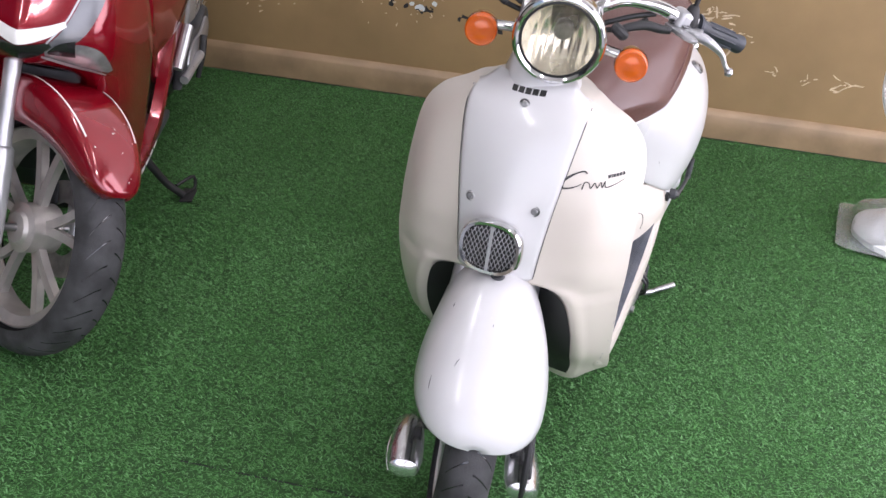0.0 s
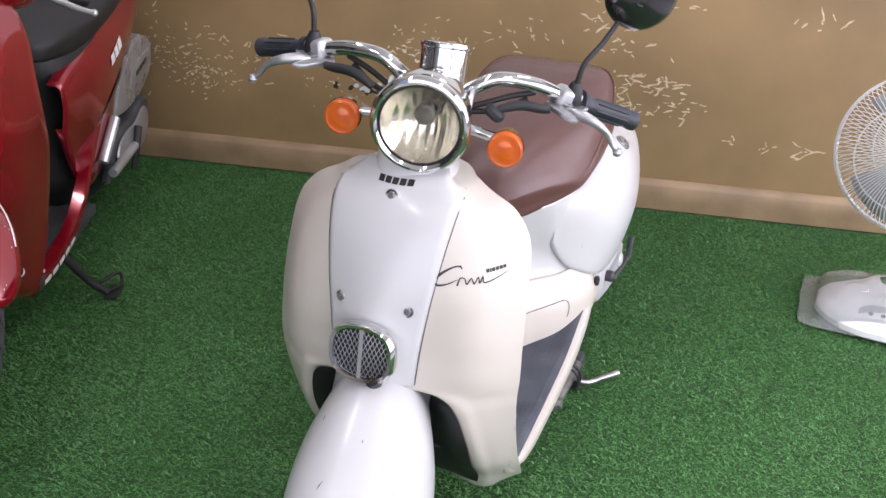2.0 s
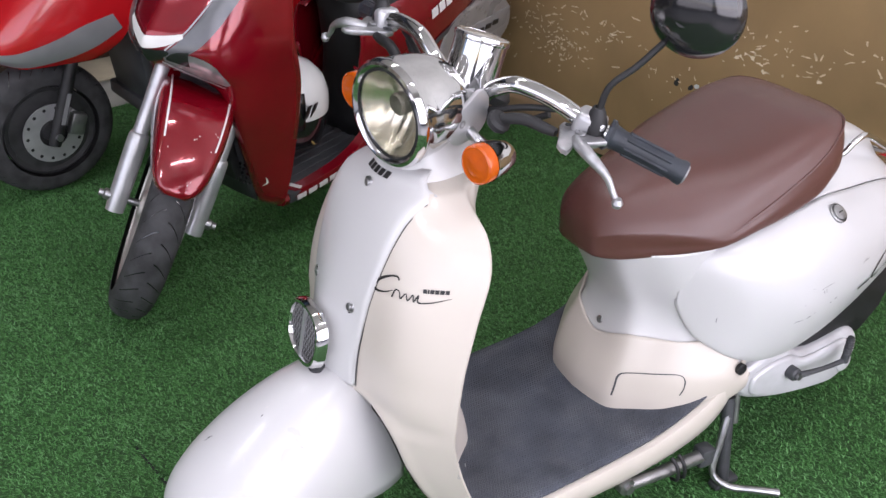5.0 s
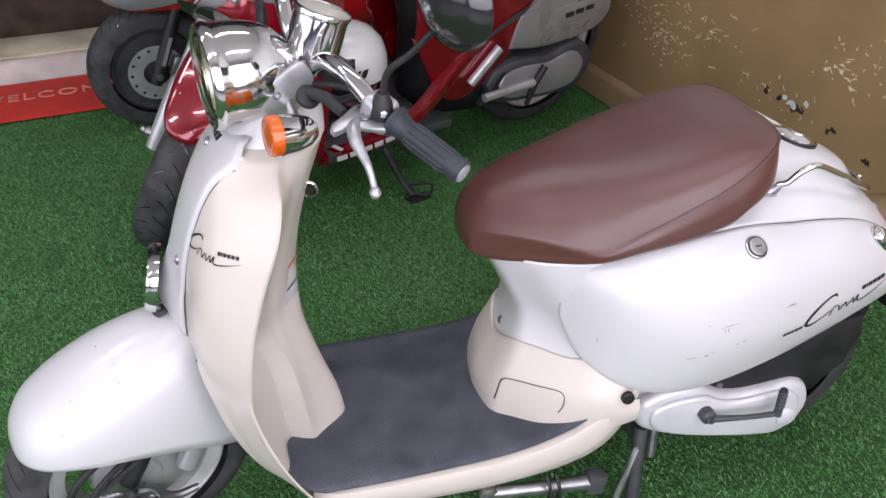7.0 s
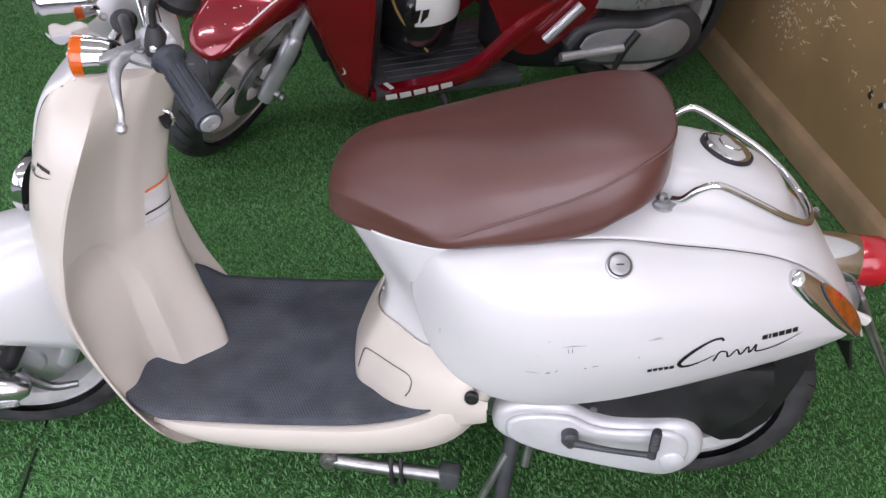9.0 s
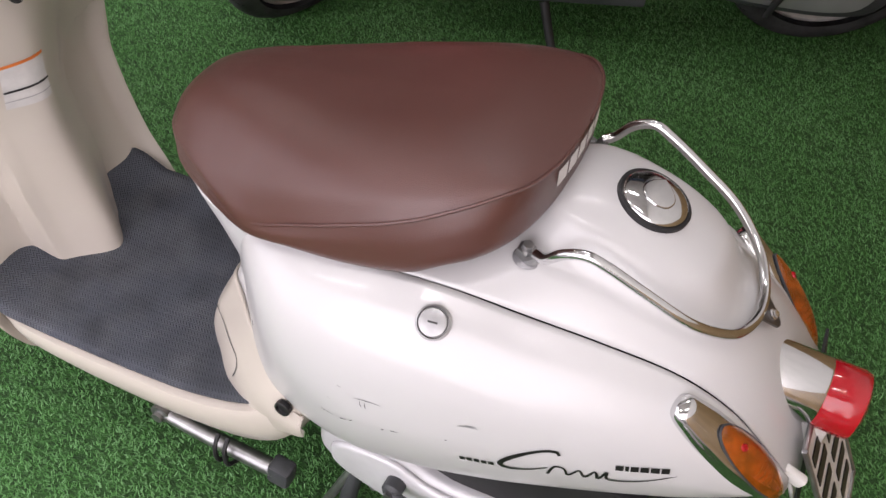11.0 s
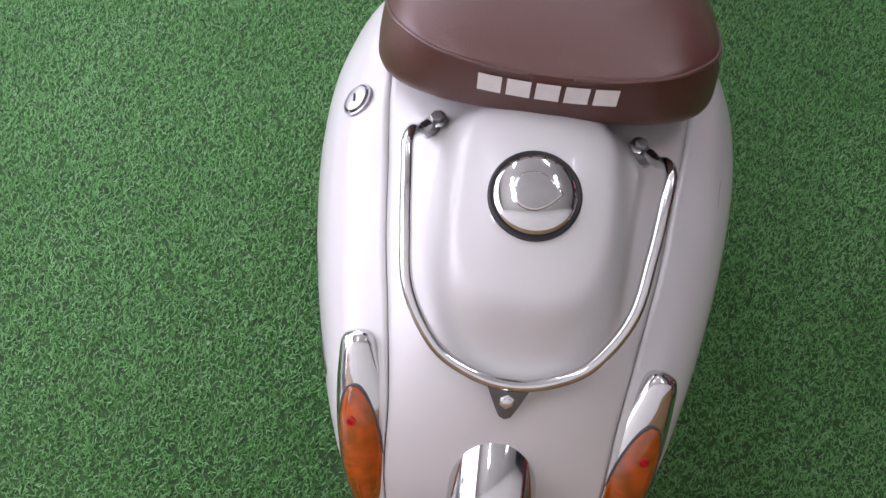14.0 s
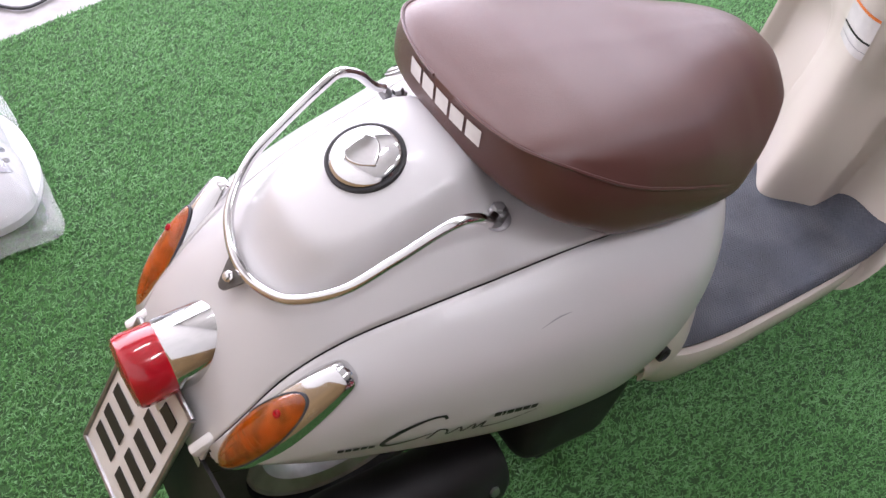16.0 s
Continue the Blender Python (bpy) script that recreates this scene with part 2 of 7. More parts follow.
def box(sx, sy, sz, m=None, bevel=0.0, segs=2):
    bm = bmesh.new()
    bmesh.ops.create_cube(bm, size=1, matrix=Matrix.Diagonal((sx, sy, sz, 1)))
    if bevel:
        bmesh.ops.bevel(bm, geom=list(bm.edges), offset=bevel, segments=segs, affect="EDGES", profile=0.5)
    if m is not None:
        bmesh.ops.transform(bm, matrix=m, verts=bm.verts)
    return bm


def join(*bms):
    out = bmesh.new()
    for b in bms:
        tmp = bpy.data.meshes.new("tmp")
        b.to_mesh(tmp)
        b.free()
        out.from_mesh(tmp)
        bpy.data.meshes.remove(tmp)
    return out


def moved(bm, m):
    bmesh.ops.transform(bm, matrix=m, verts=bm.verts)
    return bm


def mirrored(bm):
    out = bm.copy()
    bmesh.ops.transform(out, matrix=Matrix.Diagonal((1, -1, 1, 1)), verts=out.verts)
    bmesh.ops.reverse_faces(out, faces=out.faces)
    return out


def aim(p, d):
    """A pose at p whose z axis points along d."""
    return Matrix.Translation(p) @ Vector(d).to_track_quat("Z", "Y").to_matrix().to_4x4()


def oval(a, b, n=32, p=2.0):
    out = []
    for i in range(n):
        t = 2 * math.pi * i / n
        c, s = math.cos(t), math.sin(t)
        out.append((a * math.copysign(abs(c) ** (2 / p), c), b * math.copysign(abs(s) ** (2 / p), s)))
    return out


def part(name, bm, material, parent=None, label="", sharp=35, solid=0.0):
    if solid:
        # an open shell thickens inwards: turn its faces outwards first
        mid = sum((f.calc_center_median() for f in bm.faces), Vector()) / len(bm.faces)
        if sum(f.calc_area() * (f.normal.dot(f.calc_center_median() - mid) + 0.001 * f.normal.z) for f in bm.faces) < 0:
            bmesh.ops.reverse_faces(bm, faces=bm.faces)
    me = bpy.data.meshes.new(name)
    bm.to_mesh(me)
    bm.free()
    me.materials.append(material)
    me.shade_smooth()
    if sharp:
        me.set_sharp_from_angle(angle=radians(sharp))
    ob = new(name, me)
    if parent is not None:
        ob.parent = parent
    if solid:
        s = ob.modifiers.new("thickness", "SOLIDIFY")
        s.thickness, s.offset = solid, -1
    if label:
        tagged(ob, label)
    return ob


def thing(name, m, label, category, group="", kind=""):
    ob = new(name)
    ob.empty_display_size = 0.1
    ob.matrix_world = m
    return tagged(ob, label, category, group, kind)


def surface(bm):
    return BVHTree.FromBMesh(bm)


def stroke(points, width, tree, ray, off=0.0012, n=24, cols=2):
    """A flat strip: points on a plane, cast along ray onto the surface, widths by point."""
    k = [tuple(p) + ((width if isinstance(width, (int, float)) else width[i]),) for i, p in enumerate(points)]
    c = cat(k, n)
    ray = Vector(ray).normalized()
    rows = []
    for i in range(n):
        p = Vector(c[i][:3])
        d = Vector(c[min(i + 1, n - 1)][:3]) - Vector(c[max(i - 1, 0)][:3])
        side = d.cross(ray).normalized() * float(c[i][3])
        row = []
        for j in range(cols):
            q = p + side * (j / (cols - 1) - 0.5)
            hit = tree.ray_cast(q - ray * 0.5, ray)
            row.append((hit[0] if hit[0] is not None else q) - ray * off)
        rows.append(row)
    return grid(rows)


def bars(origin, right, up, widths, height, gap, tree, ray, off=0.0012):
    """A row of plain upright bars in place of lettering, laid onto a surface."""
    right, up, ray = Vector(right).normalized(), Vector(up).normalized(), Vector(ray).normalized()
    out, x = [], 0.0
    for w in widths:
        rows = []
        for j in range(3):
            row = []
            for i in range(3):
                q = Vector(origin) + right * (x + w * i / 2) + up * (height * (j / 2 - 0.5))
                hit = tree.ray_cast(q - ray * 0.5, ray)
                row.append((hit[0] if hit[0] is not None else q) - ray * off)
            rows.append(row)
        out.append(grid(rows))
        x += w + gap
    return join(*out)

# ---- the room ----
def wall_material():
    """Ochre paint, worn, with flakes gone in clusters and a few dark gouges."""
    m = mat("ochre_wall_paint", (0.300, 0.195, 0.088), 0.55, var=0.12, scale=3.0, bump=0.25, bscale=40, rvar=0.15)
    nt = m.node_tree
    b = nt.nodes["Principled BSDF"]
    base = b.inputs["Base Color"].links[0].from_socket
    tc = nt.nodes.new("ShaderNodeTexCoord")

    def math_node(op, a, c=None, clamp=False):
        n = nt.nodes.new("ShaderNodeMath")
        n.operation, n.use_clamp = op, clamp
        for i, v in enumerate((a, c)):
            if v is None:
                continue
            if isinstance(v, (int, float)):
                n.inputs[i].default_value = v
            else:
                nt.links.new(v, n.inputs[i])
        return n.outputs[0]

    def spots(centres, flat=0.6):
        total = None
        for y, z, r, s in centres:
            mp = nt.nodes.new("ShaderNodeVectorMath")
            mp.operation = "SUBTRACT"
            nt.links.new(tc.outputs["Object"], mp.inputs[0])
            mp.inputs[1].default_value = (0, y, z)
            sc = nt.nodes.new("ShaderNodeVectorMath")
            sc.operation = "MULTIPLY"
            nt.links.new(mp.outputs[0], sc.inputs[0])
            sc.inputs[1].default_value = (0, 1, 1 / flat)
            ln = nt.nodes.new("ShaderNodeVectorMath")
            ln.operation = "LENGTH"
            nt.links.new(sc.outputs[0], ln.inputs[0])
            rng = nt.nodes.new("ShaderNodeMapRange")
            rng.interpolation_type = "SMOOTHSTEP"
            rng.inputs[1].default_value, rng.inputs[2].default_value = r, r * 0.1
            rng.inputs[4].default_value = s
            nt.links.new(ln.outputs["Value"], rng.inputs[0])
            total = rng.outputs[0] if total is None else math_node("MAXIMUM", total, rng.outputs[0])
        return total

    def noise_tex(scale, detail, dist=0.0, stretch=(1, 1, 1)):
        mp = nt.nodes.new("ShaderNodeMapping")
        mp.inputs["Scale"].default_value = stretch
        nt.links.new(tc.outputs["Object"], mp.inputs[0])
        n = nt.nodes.new("ShaderNodeTexNoise")
        n.inputs["Scale"].default_value, n.inputs["Detail"].default_value, n.inputs["Distortion"].default_value = scale, detail, dist
        nt.links.new(mp.outputs[0], n.inputs["Vector"])
        return n.outputs[0]

    def mix(fac, a, c):
        n = nt.nodes.new("ShaderNodeMix")
        n.data_type = "RGBA"
        nt.links.new(fac, n.inputs[0])
        nt.links.new(a, n.inputs[6])
        n.inputs[7].default_value = (*c, 1)
        return n.outputs[2]

    flakes = noise_tex(34, 2.5, 0.9, (1, 0.8, 1.25))
    where = spots(FLAKES)
    level = math_node("SUBTRACT", 0.80, math_node("MULTIPLY", where, 0.205))
    cut = math_node("MULTIPLY", math_node("SUBTRACT", flakes, level), 60, True)
    dark = noise_tex(30, 4.0, 0.3)
    hole = math_node("MULTIPLY", math_node("SUBTRACT", dark, math_node("SUBTRACT", 0.90, math_node("MULTIPLY", spots(GOUGES, 0.8), 0.40))), 60, True)
    smudge = noise_tex(5, 6.0)
    worn = math_node("MULTIPLY", math_node("SUBTRACT", smudge, 0.56), 5, True)
    c = mix(math_node("MULTIPLY", worn, 0.25), base, (0.16, 0.11, 0.06))
    c = mix(cut, c, (0.74, 0.62, 0.45))
    c = mix(hole, c, (0.012, 0.013, 0.014))
    chip = math_node("MULTIPLY", math_node("SUBTRACT", noise_tex(24, 3.0, 0.5), math_node("SUBTRACT", 0.90, math_node("MULTIPLY", spots(CHIPS, 0.8), 0.40))), 60, True)
    c = mix(chip, c, (0.55, 0.58, 0.58))
    nt.links.new(c, b.inputs["Base Color"])
    bp = nt.nodes.new("ShaderNodeBump")
    bp.inputs["Strength"].default_value, bp.inputs["Distance"].default_value = 0.6, 0.003
    bp.invert = True
    nt.links.new(math_node("ADD", cut, hole), bp.inputs["Height"])
    nt.links.new(b.inputs["Normal"].links[0].from_socket, bp.inputs["Normal"])
    nt.links.new(bp.outputs[0], b.inputs["Normal"])
    return m


# clusters of lost paint on the back wall: across, height, reach, strength
FLAKES = [(1.345, 0.337, 0.11, 0.98), (1.24, 0.335, 0.09, 0.92), (1.10, 0.42, 0.09, 0.90), (-0.15, 0.335, 0.13, 1.05), (0.58, 0.48, 0.17, 0.92), (1.90, 0.33, 0.25, 0.8), (0.34, 0.47, 0.14, 0.8)]
GOUGES = [(0.833, 0.329, 0.055, 1.1), (0.765, 0.330, 0.045, 1.0), (0.70, 0.325, 0.080, 1.0), (0.717, 0.250, 0.030, 1.05), (0.56, 0.30, 0.060, 1.05), (0.43, 0.275, 0.040, 1.1)]
CHIPS = [(0.715, 0.325, 0.040, 1.1), (0.665, 0.345, 0.025, 1.1), (0.75, 0.335, 0.025, 1.0)]

WALL_U, STEP_V, H = 1.846, 2.42, 3.0
OCHRE = wall_material()


def structure(name, bm, material, label="", m=None):
    ob = part(name, bm, material, None, "", 30)
    ob.matrix_world = ROOM if m is None else m
    return tagged(ob, label, "", "", "structure")


wall_north = structure("wall_north", box(0.2, 6.6, 0.95, pose(0, 0, 0.475)), OCHRE, "ochre painted wall with flaking patches and dark gouges", ROOM @ pose(WALL_U + 0.1, -0.2, 0))
# unseen upper half, made off-white to whiten chrome reflections and bounce light
structure("wall_north_bounce", box(0.2, 6.6, H - 0.95, pose(0, 0, (H + 0.95) / 2)), CEILING, "unseen upper wall, made off-white to whiten reflections", ROOM @ pose(WALL_U + 0.1, -0.2, 0))
# worm-shaped patches of lost paint: across, height, spread, count, longest
WORMS = [(1.42, 0.42, 0.2, 70, 0.03), (1.3, 0.33, 0.13, 70, 0.022), (1.08, 0.42, 0.12, 26, 0.045), (0.8, 0.32, 0.14, 26, 0.022), (0.5, 0.5, 0.14, 34, 0.035), (0.2, 0.54, 0.12, 18, 0.035),
         (-0.1, 0.61, 0.1, 16, 0.055), (-0.2, 0.54, 0.08, 12, 0.035), (-0.16, 0.44, 0.07, 26, 0.05), (-0.3, 0.42, 0.08, 22, 0.055), (-0.16, 0.34, 0.08, 40, 0.04), (-0.32, 0.35, 0.09, 22, 0.035),
         (-0.5, 0.25, 0.03, 5, 0.045), (-0.62, 0.245, 0.03, 5, 0.045), (-0.78, 0.25, 0.06, 8, 0.065), (-0.3, 0.7, 0.1, 9, 0.05), (-0.7, 0.655, 0.06, 7, 0.06), (1.75, 0.42, 0.25, 60, 0.03)]


def worms():
    """Thin bent patches with ragged sides, just proud of the wall."""
    rng = random.Random(77)
    vs, fs = [], []
    for cy, cz, spread, count, longest in WORMS:
        for _ in range(count):
            y, z = rng.gauss(cy, spread * 0.64), rng.gauss(cz, spread * 0.28)
            length = longest * rng.uniform(0.18, 1.0) ** 1.5 + 0.004
            turn, bend = rng.choice((-0.45, -0.35, 0.3, 1.2, 0.0)) + rng.gauss(0, 0.35), rng.gauss(0, 0.5)
            wide = rng.uniform(0.0014, 0.0034)
            n, first = 7, len(vs)
            for i in range(n):
                k = wide * (0.25 if i in (0, n - 1) else rng.uniform(0.55, 1.25))
                a = turn + bend * (i / (n - 1) - 0.5) + rng.gauss(0, 0.18)
                y, z = y + length / n * math.cos(a), z + length / n * math.sin(a)
                vs += [(-0.1008, y - k * math.sin(a), z + k * math.cos(a)), (-0.1008, y + k * math.sin(a), z - k * math.cos(a))]
                if i:
                    q = first + 2 * i
                    fs.append((q - 2, q - 1, q + 1, q))
    me = bpy.data.meshes.new("flaked_patches")
    me.from_pydata(vs, [], fs)
    bm = bmesh.new()
    bm.from_mesh(me)
    bpy.data.meshes.remove(me)
    return bm


part("flaked_patches", worms(), mat("bare_plaster", (0.66, 0.52, 0.35), 0.8, var=0.15, scale=60, bump=0.3, bscale=300), wall_north, "cream plaster where paint has flaked off", 0)
SKIRT = mat("ochre_skirting_paint", (0.31, 0.21, 0.118), 0.45, var=0.15, scale=7, bump=0.25, bscale=70)
profile = [(0, 0), (-0.022, 0), (-0.023, 0.040), (-0.022, 0.082), (-0.019, 0.088), (-0.006, 0.101), (0, 0.103)]
rows = [[(WALL_U + px, v, pz) for px, pz in profile] for v in (-3.4, 2.62)]
structure("baseboard", grid(rows), SKIRT, "ochre painted skirting with a bevelled top edge")
structure("floor", box(6.4, 6.6, 0.1, pose(-0.9, -0.2, -0.062)), TILE, "pale grey tiled floor")
structure("ceiling", box(6.4, 6.6, 0.1, pose(-0.9, -0.2, H + 0.05)), CEILING, "plain off-white ceiling")
# the low step and the dark glazed partition on it
structure("step", box(5.6, 0.232, 0.116, pose(-0.98, STEP_V + 0.124, 0.048), 0.004), PLASTER, "worn off-white plastered riser along the partition")
structure("step_top", box(5.6, 0.244, 0.012, pose(-0.98, STEP_V + 0.118, 0.112), 0.004), mat("cream_tread", (0.56, 0.50, 0.36), 0.6, var=0.16, scale=7, bump=0.3, bscale=90), "worn cream painted step tread")
structure("window_track", box(5.6, 0.05, 0.05, pose(-0.98, STEP_V + 0.215, 0.335), 0.006), mat("dull_aluminium", (0.30, 0.29, 0.27), 0.35, 0.7, var=0.25, scale=20), "dull aluminium sliding window track")
structure("wall_east", box(6.0, 0.12, 0.55, pose(-1.0, STEP_V + 0.30, 0.39), 0.006), DARKWOOD, "dark brown timber partition base")
for k, u in enumerate((-3.1, -1.9, -0.7, 0.5, 1.7)):
    structure("partition_post_%d" % (k + 1), box(0.07, 0.09, 2.35, pose(u, STEP_V + 0.30, 1.84), 0.004), DARKWOOD, "dark brown timber partition post")
for k in range(4):
    structure("window_%d" % (k + 1), box(1.12, 0.012, 2.3, pose(-2.5 + 1.2 * k, STEP_V + 0.30, 1.83)), PANE, "dark glazed partition pane")
structure("wall_east_back", box(6.4, 0.1, H, pose(-0.9, STEP_V + 1.2, H / 2)), DARKWOOD, "dark wall behind the glazed partition")
# piers and lintels of the open front and the open side
structure("wall_south_pier", box(0.2, 1.2, H, pose(-3.9, 2.6, H / 2)), SIDEWALL, "plain painted pier")
structure("wall_south_lintel", box(0.2, 6.6, 0.35, pose(-3.9, -0.2, H - 0.175)), SIDEWALL, "plain painted lintel")
structure("wall_west_pier", box(1.0, 0.2, H, pose(1.6, -3.5, H / 2)), SIDEWALL, "plain painted pier")
structure("wall_west_lintel", box(6.4, 0.2, 0.35, pose(-0.9, -3.5, H - 0.175)), SIDEWALL, "plain painted lintel")
structure("ground", box(120, 120, 0.1, pose(0, 0, -0.20)), mat("asphalt", (0.07, 0.07, 0.07), 0.9, var=0.2, scale=2, bump=0.5, bscale=50), "grey street outside the shop")

# ceiling tubes
TUBE = bpy.data.materials.new("tube_light")
TUBE.use_nodes = True
TUBE.node_tree.nodes["Principled BSDF"].inputs["Emission Color"].default_value = (0.95, 0.98, 1, 1)
TUBE.node_tree.nodes["Principled BSDF"].inputs["Emission Strength"].default_value = 9.0
lamp = thing("ceiling_tube_lamp", ROOM @ pose(0.7, -1.0, H - 0.06), "white fluorescent batten lamp on the ceiling", "ceiling lamp", "ceiling tubes")
part("housing", box(1.25, 0.06, 0.05, pose(0, 0, 0.03), 0.006), CEILING, lamp)
part("tube", tube([(-0.6, 0, -0.02), (0.6, 0, -0.02)], 0.014, 12), TUBE, lamp, "glowing tube")
spots_uv = [(0.7, -1.0), (0.7, 0.9), (-1.5, -1.0), (-1.5, 0.9)]
for u, v in spots_uv[1:]:
    copy_thing(lamp, ROOM @ pose(u, v, H - 0.06))
for u, v in spots_uv:
    area("tube_light", ROOM @ pose(u, v, H - 0.11), 1.2, 0.06, 20 if u < 0 > v else 12, (0.95, 0.97, 1.0))


# ---- artificial grass: two strips of carpet with a joint ----
def grass_material(name, lo, mid, hi):
    m = bpy.data.materials.new(name)
    m.use_nodes = True
    nt = m.node_tree
    b = nt.nodes["Principled BSDF"]
    geo = nt.nodes.new("ShaderNodeNewGeometry")
    tc = nt.nodes.new("ShaderNodeTexCoord")
    ramp = nt.nodes.new("ShaderNodeValToRGB")
    e = ramp.color_ramp.elements
    e[0].color, e[1].color = (*lo, 1), (*hi, 1)
    ramp.color_ramp.elements.new(0.5).color = (*mid, 1)
    big = nt.nodes.new("ShaderNodeTexNoise")
    big.inputs["Scale"].default_value, big.inputs["Detail"].default_value = 3.0, 5
    nt.links.new(tc.outputs["Object"], big.inputs["Vector"])
    add = nt.nodes.new("ShaderNodeMath")
    add.operation = "MULTIPLY_ADD"
    add.inputs[1].default_value, add.inputs[2].default_value = 0.7, -0.2
    nt.links.new(geo.outputs["Random Per Island"], add.inputs[0])
    a2 = nt.nodes.new("ShaderNodeMath")
    a2.operation = "MULTIPLY_ADD"
    a2.inputs[1].default_value = 0.7
    nt.links.new(big.outputs[0], a2.inputs[0])
    nt.links.new(add.outputs[0], a2.inputs[2])
    nt.links.new(a2.outputs[0], ramp.inputs[0])
    nt.links.new(ramp.outputs[0], b.inputs["Base Color"])
    b.inputs["Roughness"].default_value = 0.55
    b.inputs["Specular IOR Level"].default_value = 0.25
    return m


BLADES = grass_material("grass_blades", (0.050, 0.165, 0.040), (0.086, 0.250, 0.068), (0.180, 0.375, 0.160))
TURF = mat("turf_backing", (0.030, 0.098, 0.022), 0.9, var=0.2, scale=60, bump=0.8, bscale=300)


def blades(name, u0, u1, v0, v1, count, seed, label):
    """Short bent plastic blades, each of three faces, over a stretch of the carpet."""
    rng = np.random.default_rng(seed)
    u, v = rng.uniform(u0, u1, count), rng.uniform(v0, v1, count)
    length, rise = rng.uniform(0.006, 0.0115, count), rng.uniform(0.10, 0.75, count)
    la = rng.normal(3.0, 1.1, count)
    a = la + np.pi / 2 + rng.normal(0, 0.45, count)
    w = rng.uniform(0.0007, 0.0014, count)
    cx, cy, lx, ly = np.cos(a) * w, np.sin(a) * w, np.cos(la) * length * np.cos(rise), np.sin(la) * length * np.cos(rise)
    z0, h = rng.uniform(-0.0060, -0.0030, count), length * np.sin(rise)
    co = np.stack([
        np.stack([u - cx, v - cy, z0], 1), np.stack([u + cx, v + cy, z0], 1),
        np.stack([u + cx * 0.8 + lx * 0.5, v + cy * 0.8 + ly * 0.5, z0 + h * 0.72], 1), np.stack([u - cx * 0.8 + lx * 0.5, v - cy * 0.8 + ly * 0.5, z0 + h * 0.72], 1),
        np.stack([u + lx, v + ly, z0 + h], 1)], 1).reshape(-1, 3)
    k = np.arange(count)[:, None] * 5
    idx = np.concatenate([k + np.array([0, 1, 2, 3]), k + np.array([3, 2, 4])], 1).ravel()
    me = bpy.data.meshes.new(name)
    me.vertices.add(count * 5)
    me.vertices.foreach_set("co", co.ravel().astype(np.float32))
    me.loops.add(count * 7)
    me.loops.foreach_set("vertex_index", idx.astype(np.int32))
    me.polygons.add(count * 2)
    me.polygons.foreach_set("loop_start", (np.arange(count)[:, None] * 7 + np.array([0, 4])).ravel().astype(np.int32))
    me.polygons.foreach_set("loop_total", np.tile(np.array([4, 3], np.int32), count))
    me.update(calc_edges=True)
    me.materials.append(BLADES)
    ob = new(name, me)
    ob.matrix_world = ROOM
    return tagged(ob, label, "grass", "", "stuff")


JOINT = -0.053
# black strip that keeps the grey tiles from showing in the joint
structure("carpet_joint", box(0.006, 2.01, 0.003, pose(JOINT, -0.455, -0.0105)), BLACK, "black strip in the joint between carpet strips")
structure("carpet_strip_1", box(1.37, 3.88, 0.006, pose(JOINT - 0.003 - 0.685, 0.48, -0.009)), TURF, "green artificial grass carpet backing")
structure("carpet_strip_2", box(1.88, 3.88, 0.006, pose(JOINT + 0.003 + 0.94, 0.48, -0.009)), TURF, "green artificial grass carpet backing")
blades("artificial_grass", JOINT + 0.0085, WALL_U - 0.023, -1.46, STEP_V - 0.002, 480000, 3, "short green artificial grass covering the floor")
blades("artificial_grass", JOINT - 1.35, JOINT - 0.0050, -1.46, STEP_V - 0.002, 290000, 4, "short green artificial grass covering the floor")
# the strips draw together past the front wheel
blades("artificial_grass", JOINT - 0.0050, JOINT + 0.0085, -0.08, 0.55, 240, 5, "short green artificial grass covering the floor")
blades("artificial_grass", JOINT - 0.0050, JOINT + 0.0085, 0.55, STEP_V - 0.002, 1600, 6, "short green artificial grass covering the floor")
structure("carpet_strip_3", box(0.0056, 1.865, 0.005, pose(JOINT, 1.4825, -0.0095)), TURF, "green artificial grass carpet backing")

# red doormat against the step
doormat = thing("doormat", ROOM @ pose(-0.07, 2.235, 0.004), "red rubber doormat with pale lettering, lying on artificial grass", "doormat")
part("rubber_pad", slab(oval(0.285, 0.180, 48, 14), 0.009, None, 0.002), MATRED, doormat)
word = bpy.data.curves.new("lettering", "FONT")
word.body, word.size, word.align_x, word.align_y, word.extrude, word.space_character = "WELCOME", 0.092, "CENTER", "CENTER", 0.0012, 1.15
tmp = new("lettering_curve", word)
letters = bpy.data.meshes.new_from_object(tmp)
bpy.data.objects.remove(tmp)
letters.materials.clear()
letters.materials.append(MATINK)
lettering = new("lettering", letters)
lettering.parent = doormat
lettering.matrix_local = pose(0, 0.02, 0.0105)
tagged(lettering, "pale raised lettering")

# ---- the cream and white scooter; it heads along -x, its left side is -y ----
scooter = thing("motor_scooter", pose(0, 0, 0), "white and cream retro scooter with brown seat, on its centre stand", "scooter")
TURN = 19
AXIS_P, AXIS_D = Vector((0.300, 0, 0.885)), Vector((math.sin(radians(22)), 0, math.cos(radians(22))))
STEER = Matrix.Translation(AXIS_P) @ Matrix.Rotation(radians(TURN), 4, AXIS_D) @ Matrix.Translation(-AXIS_P)


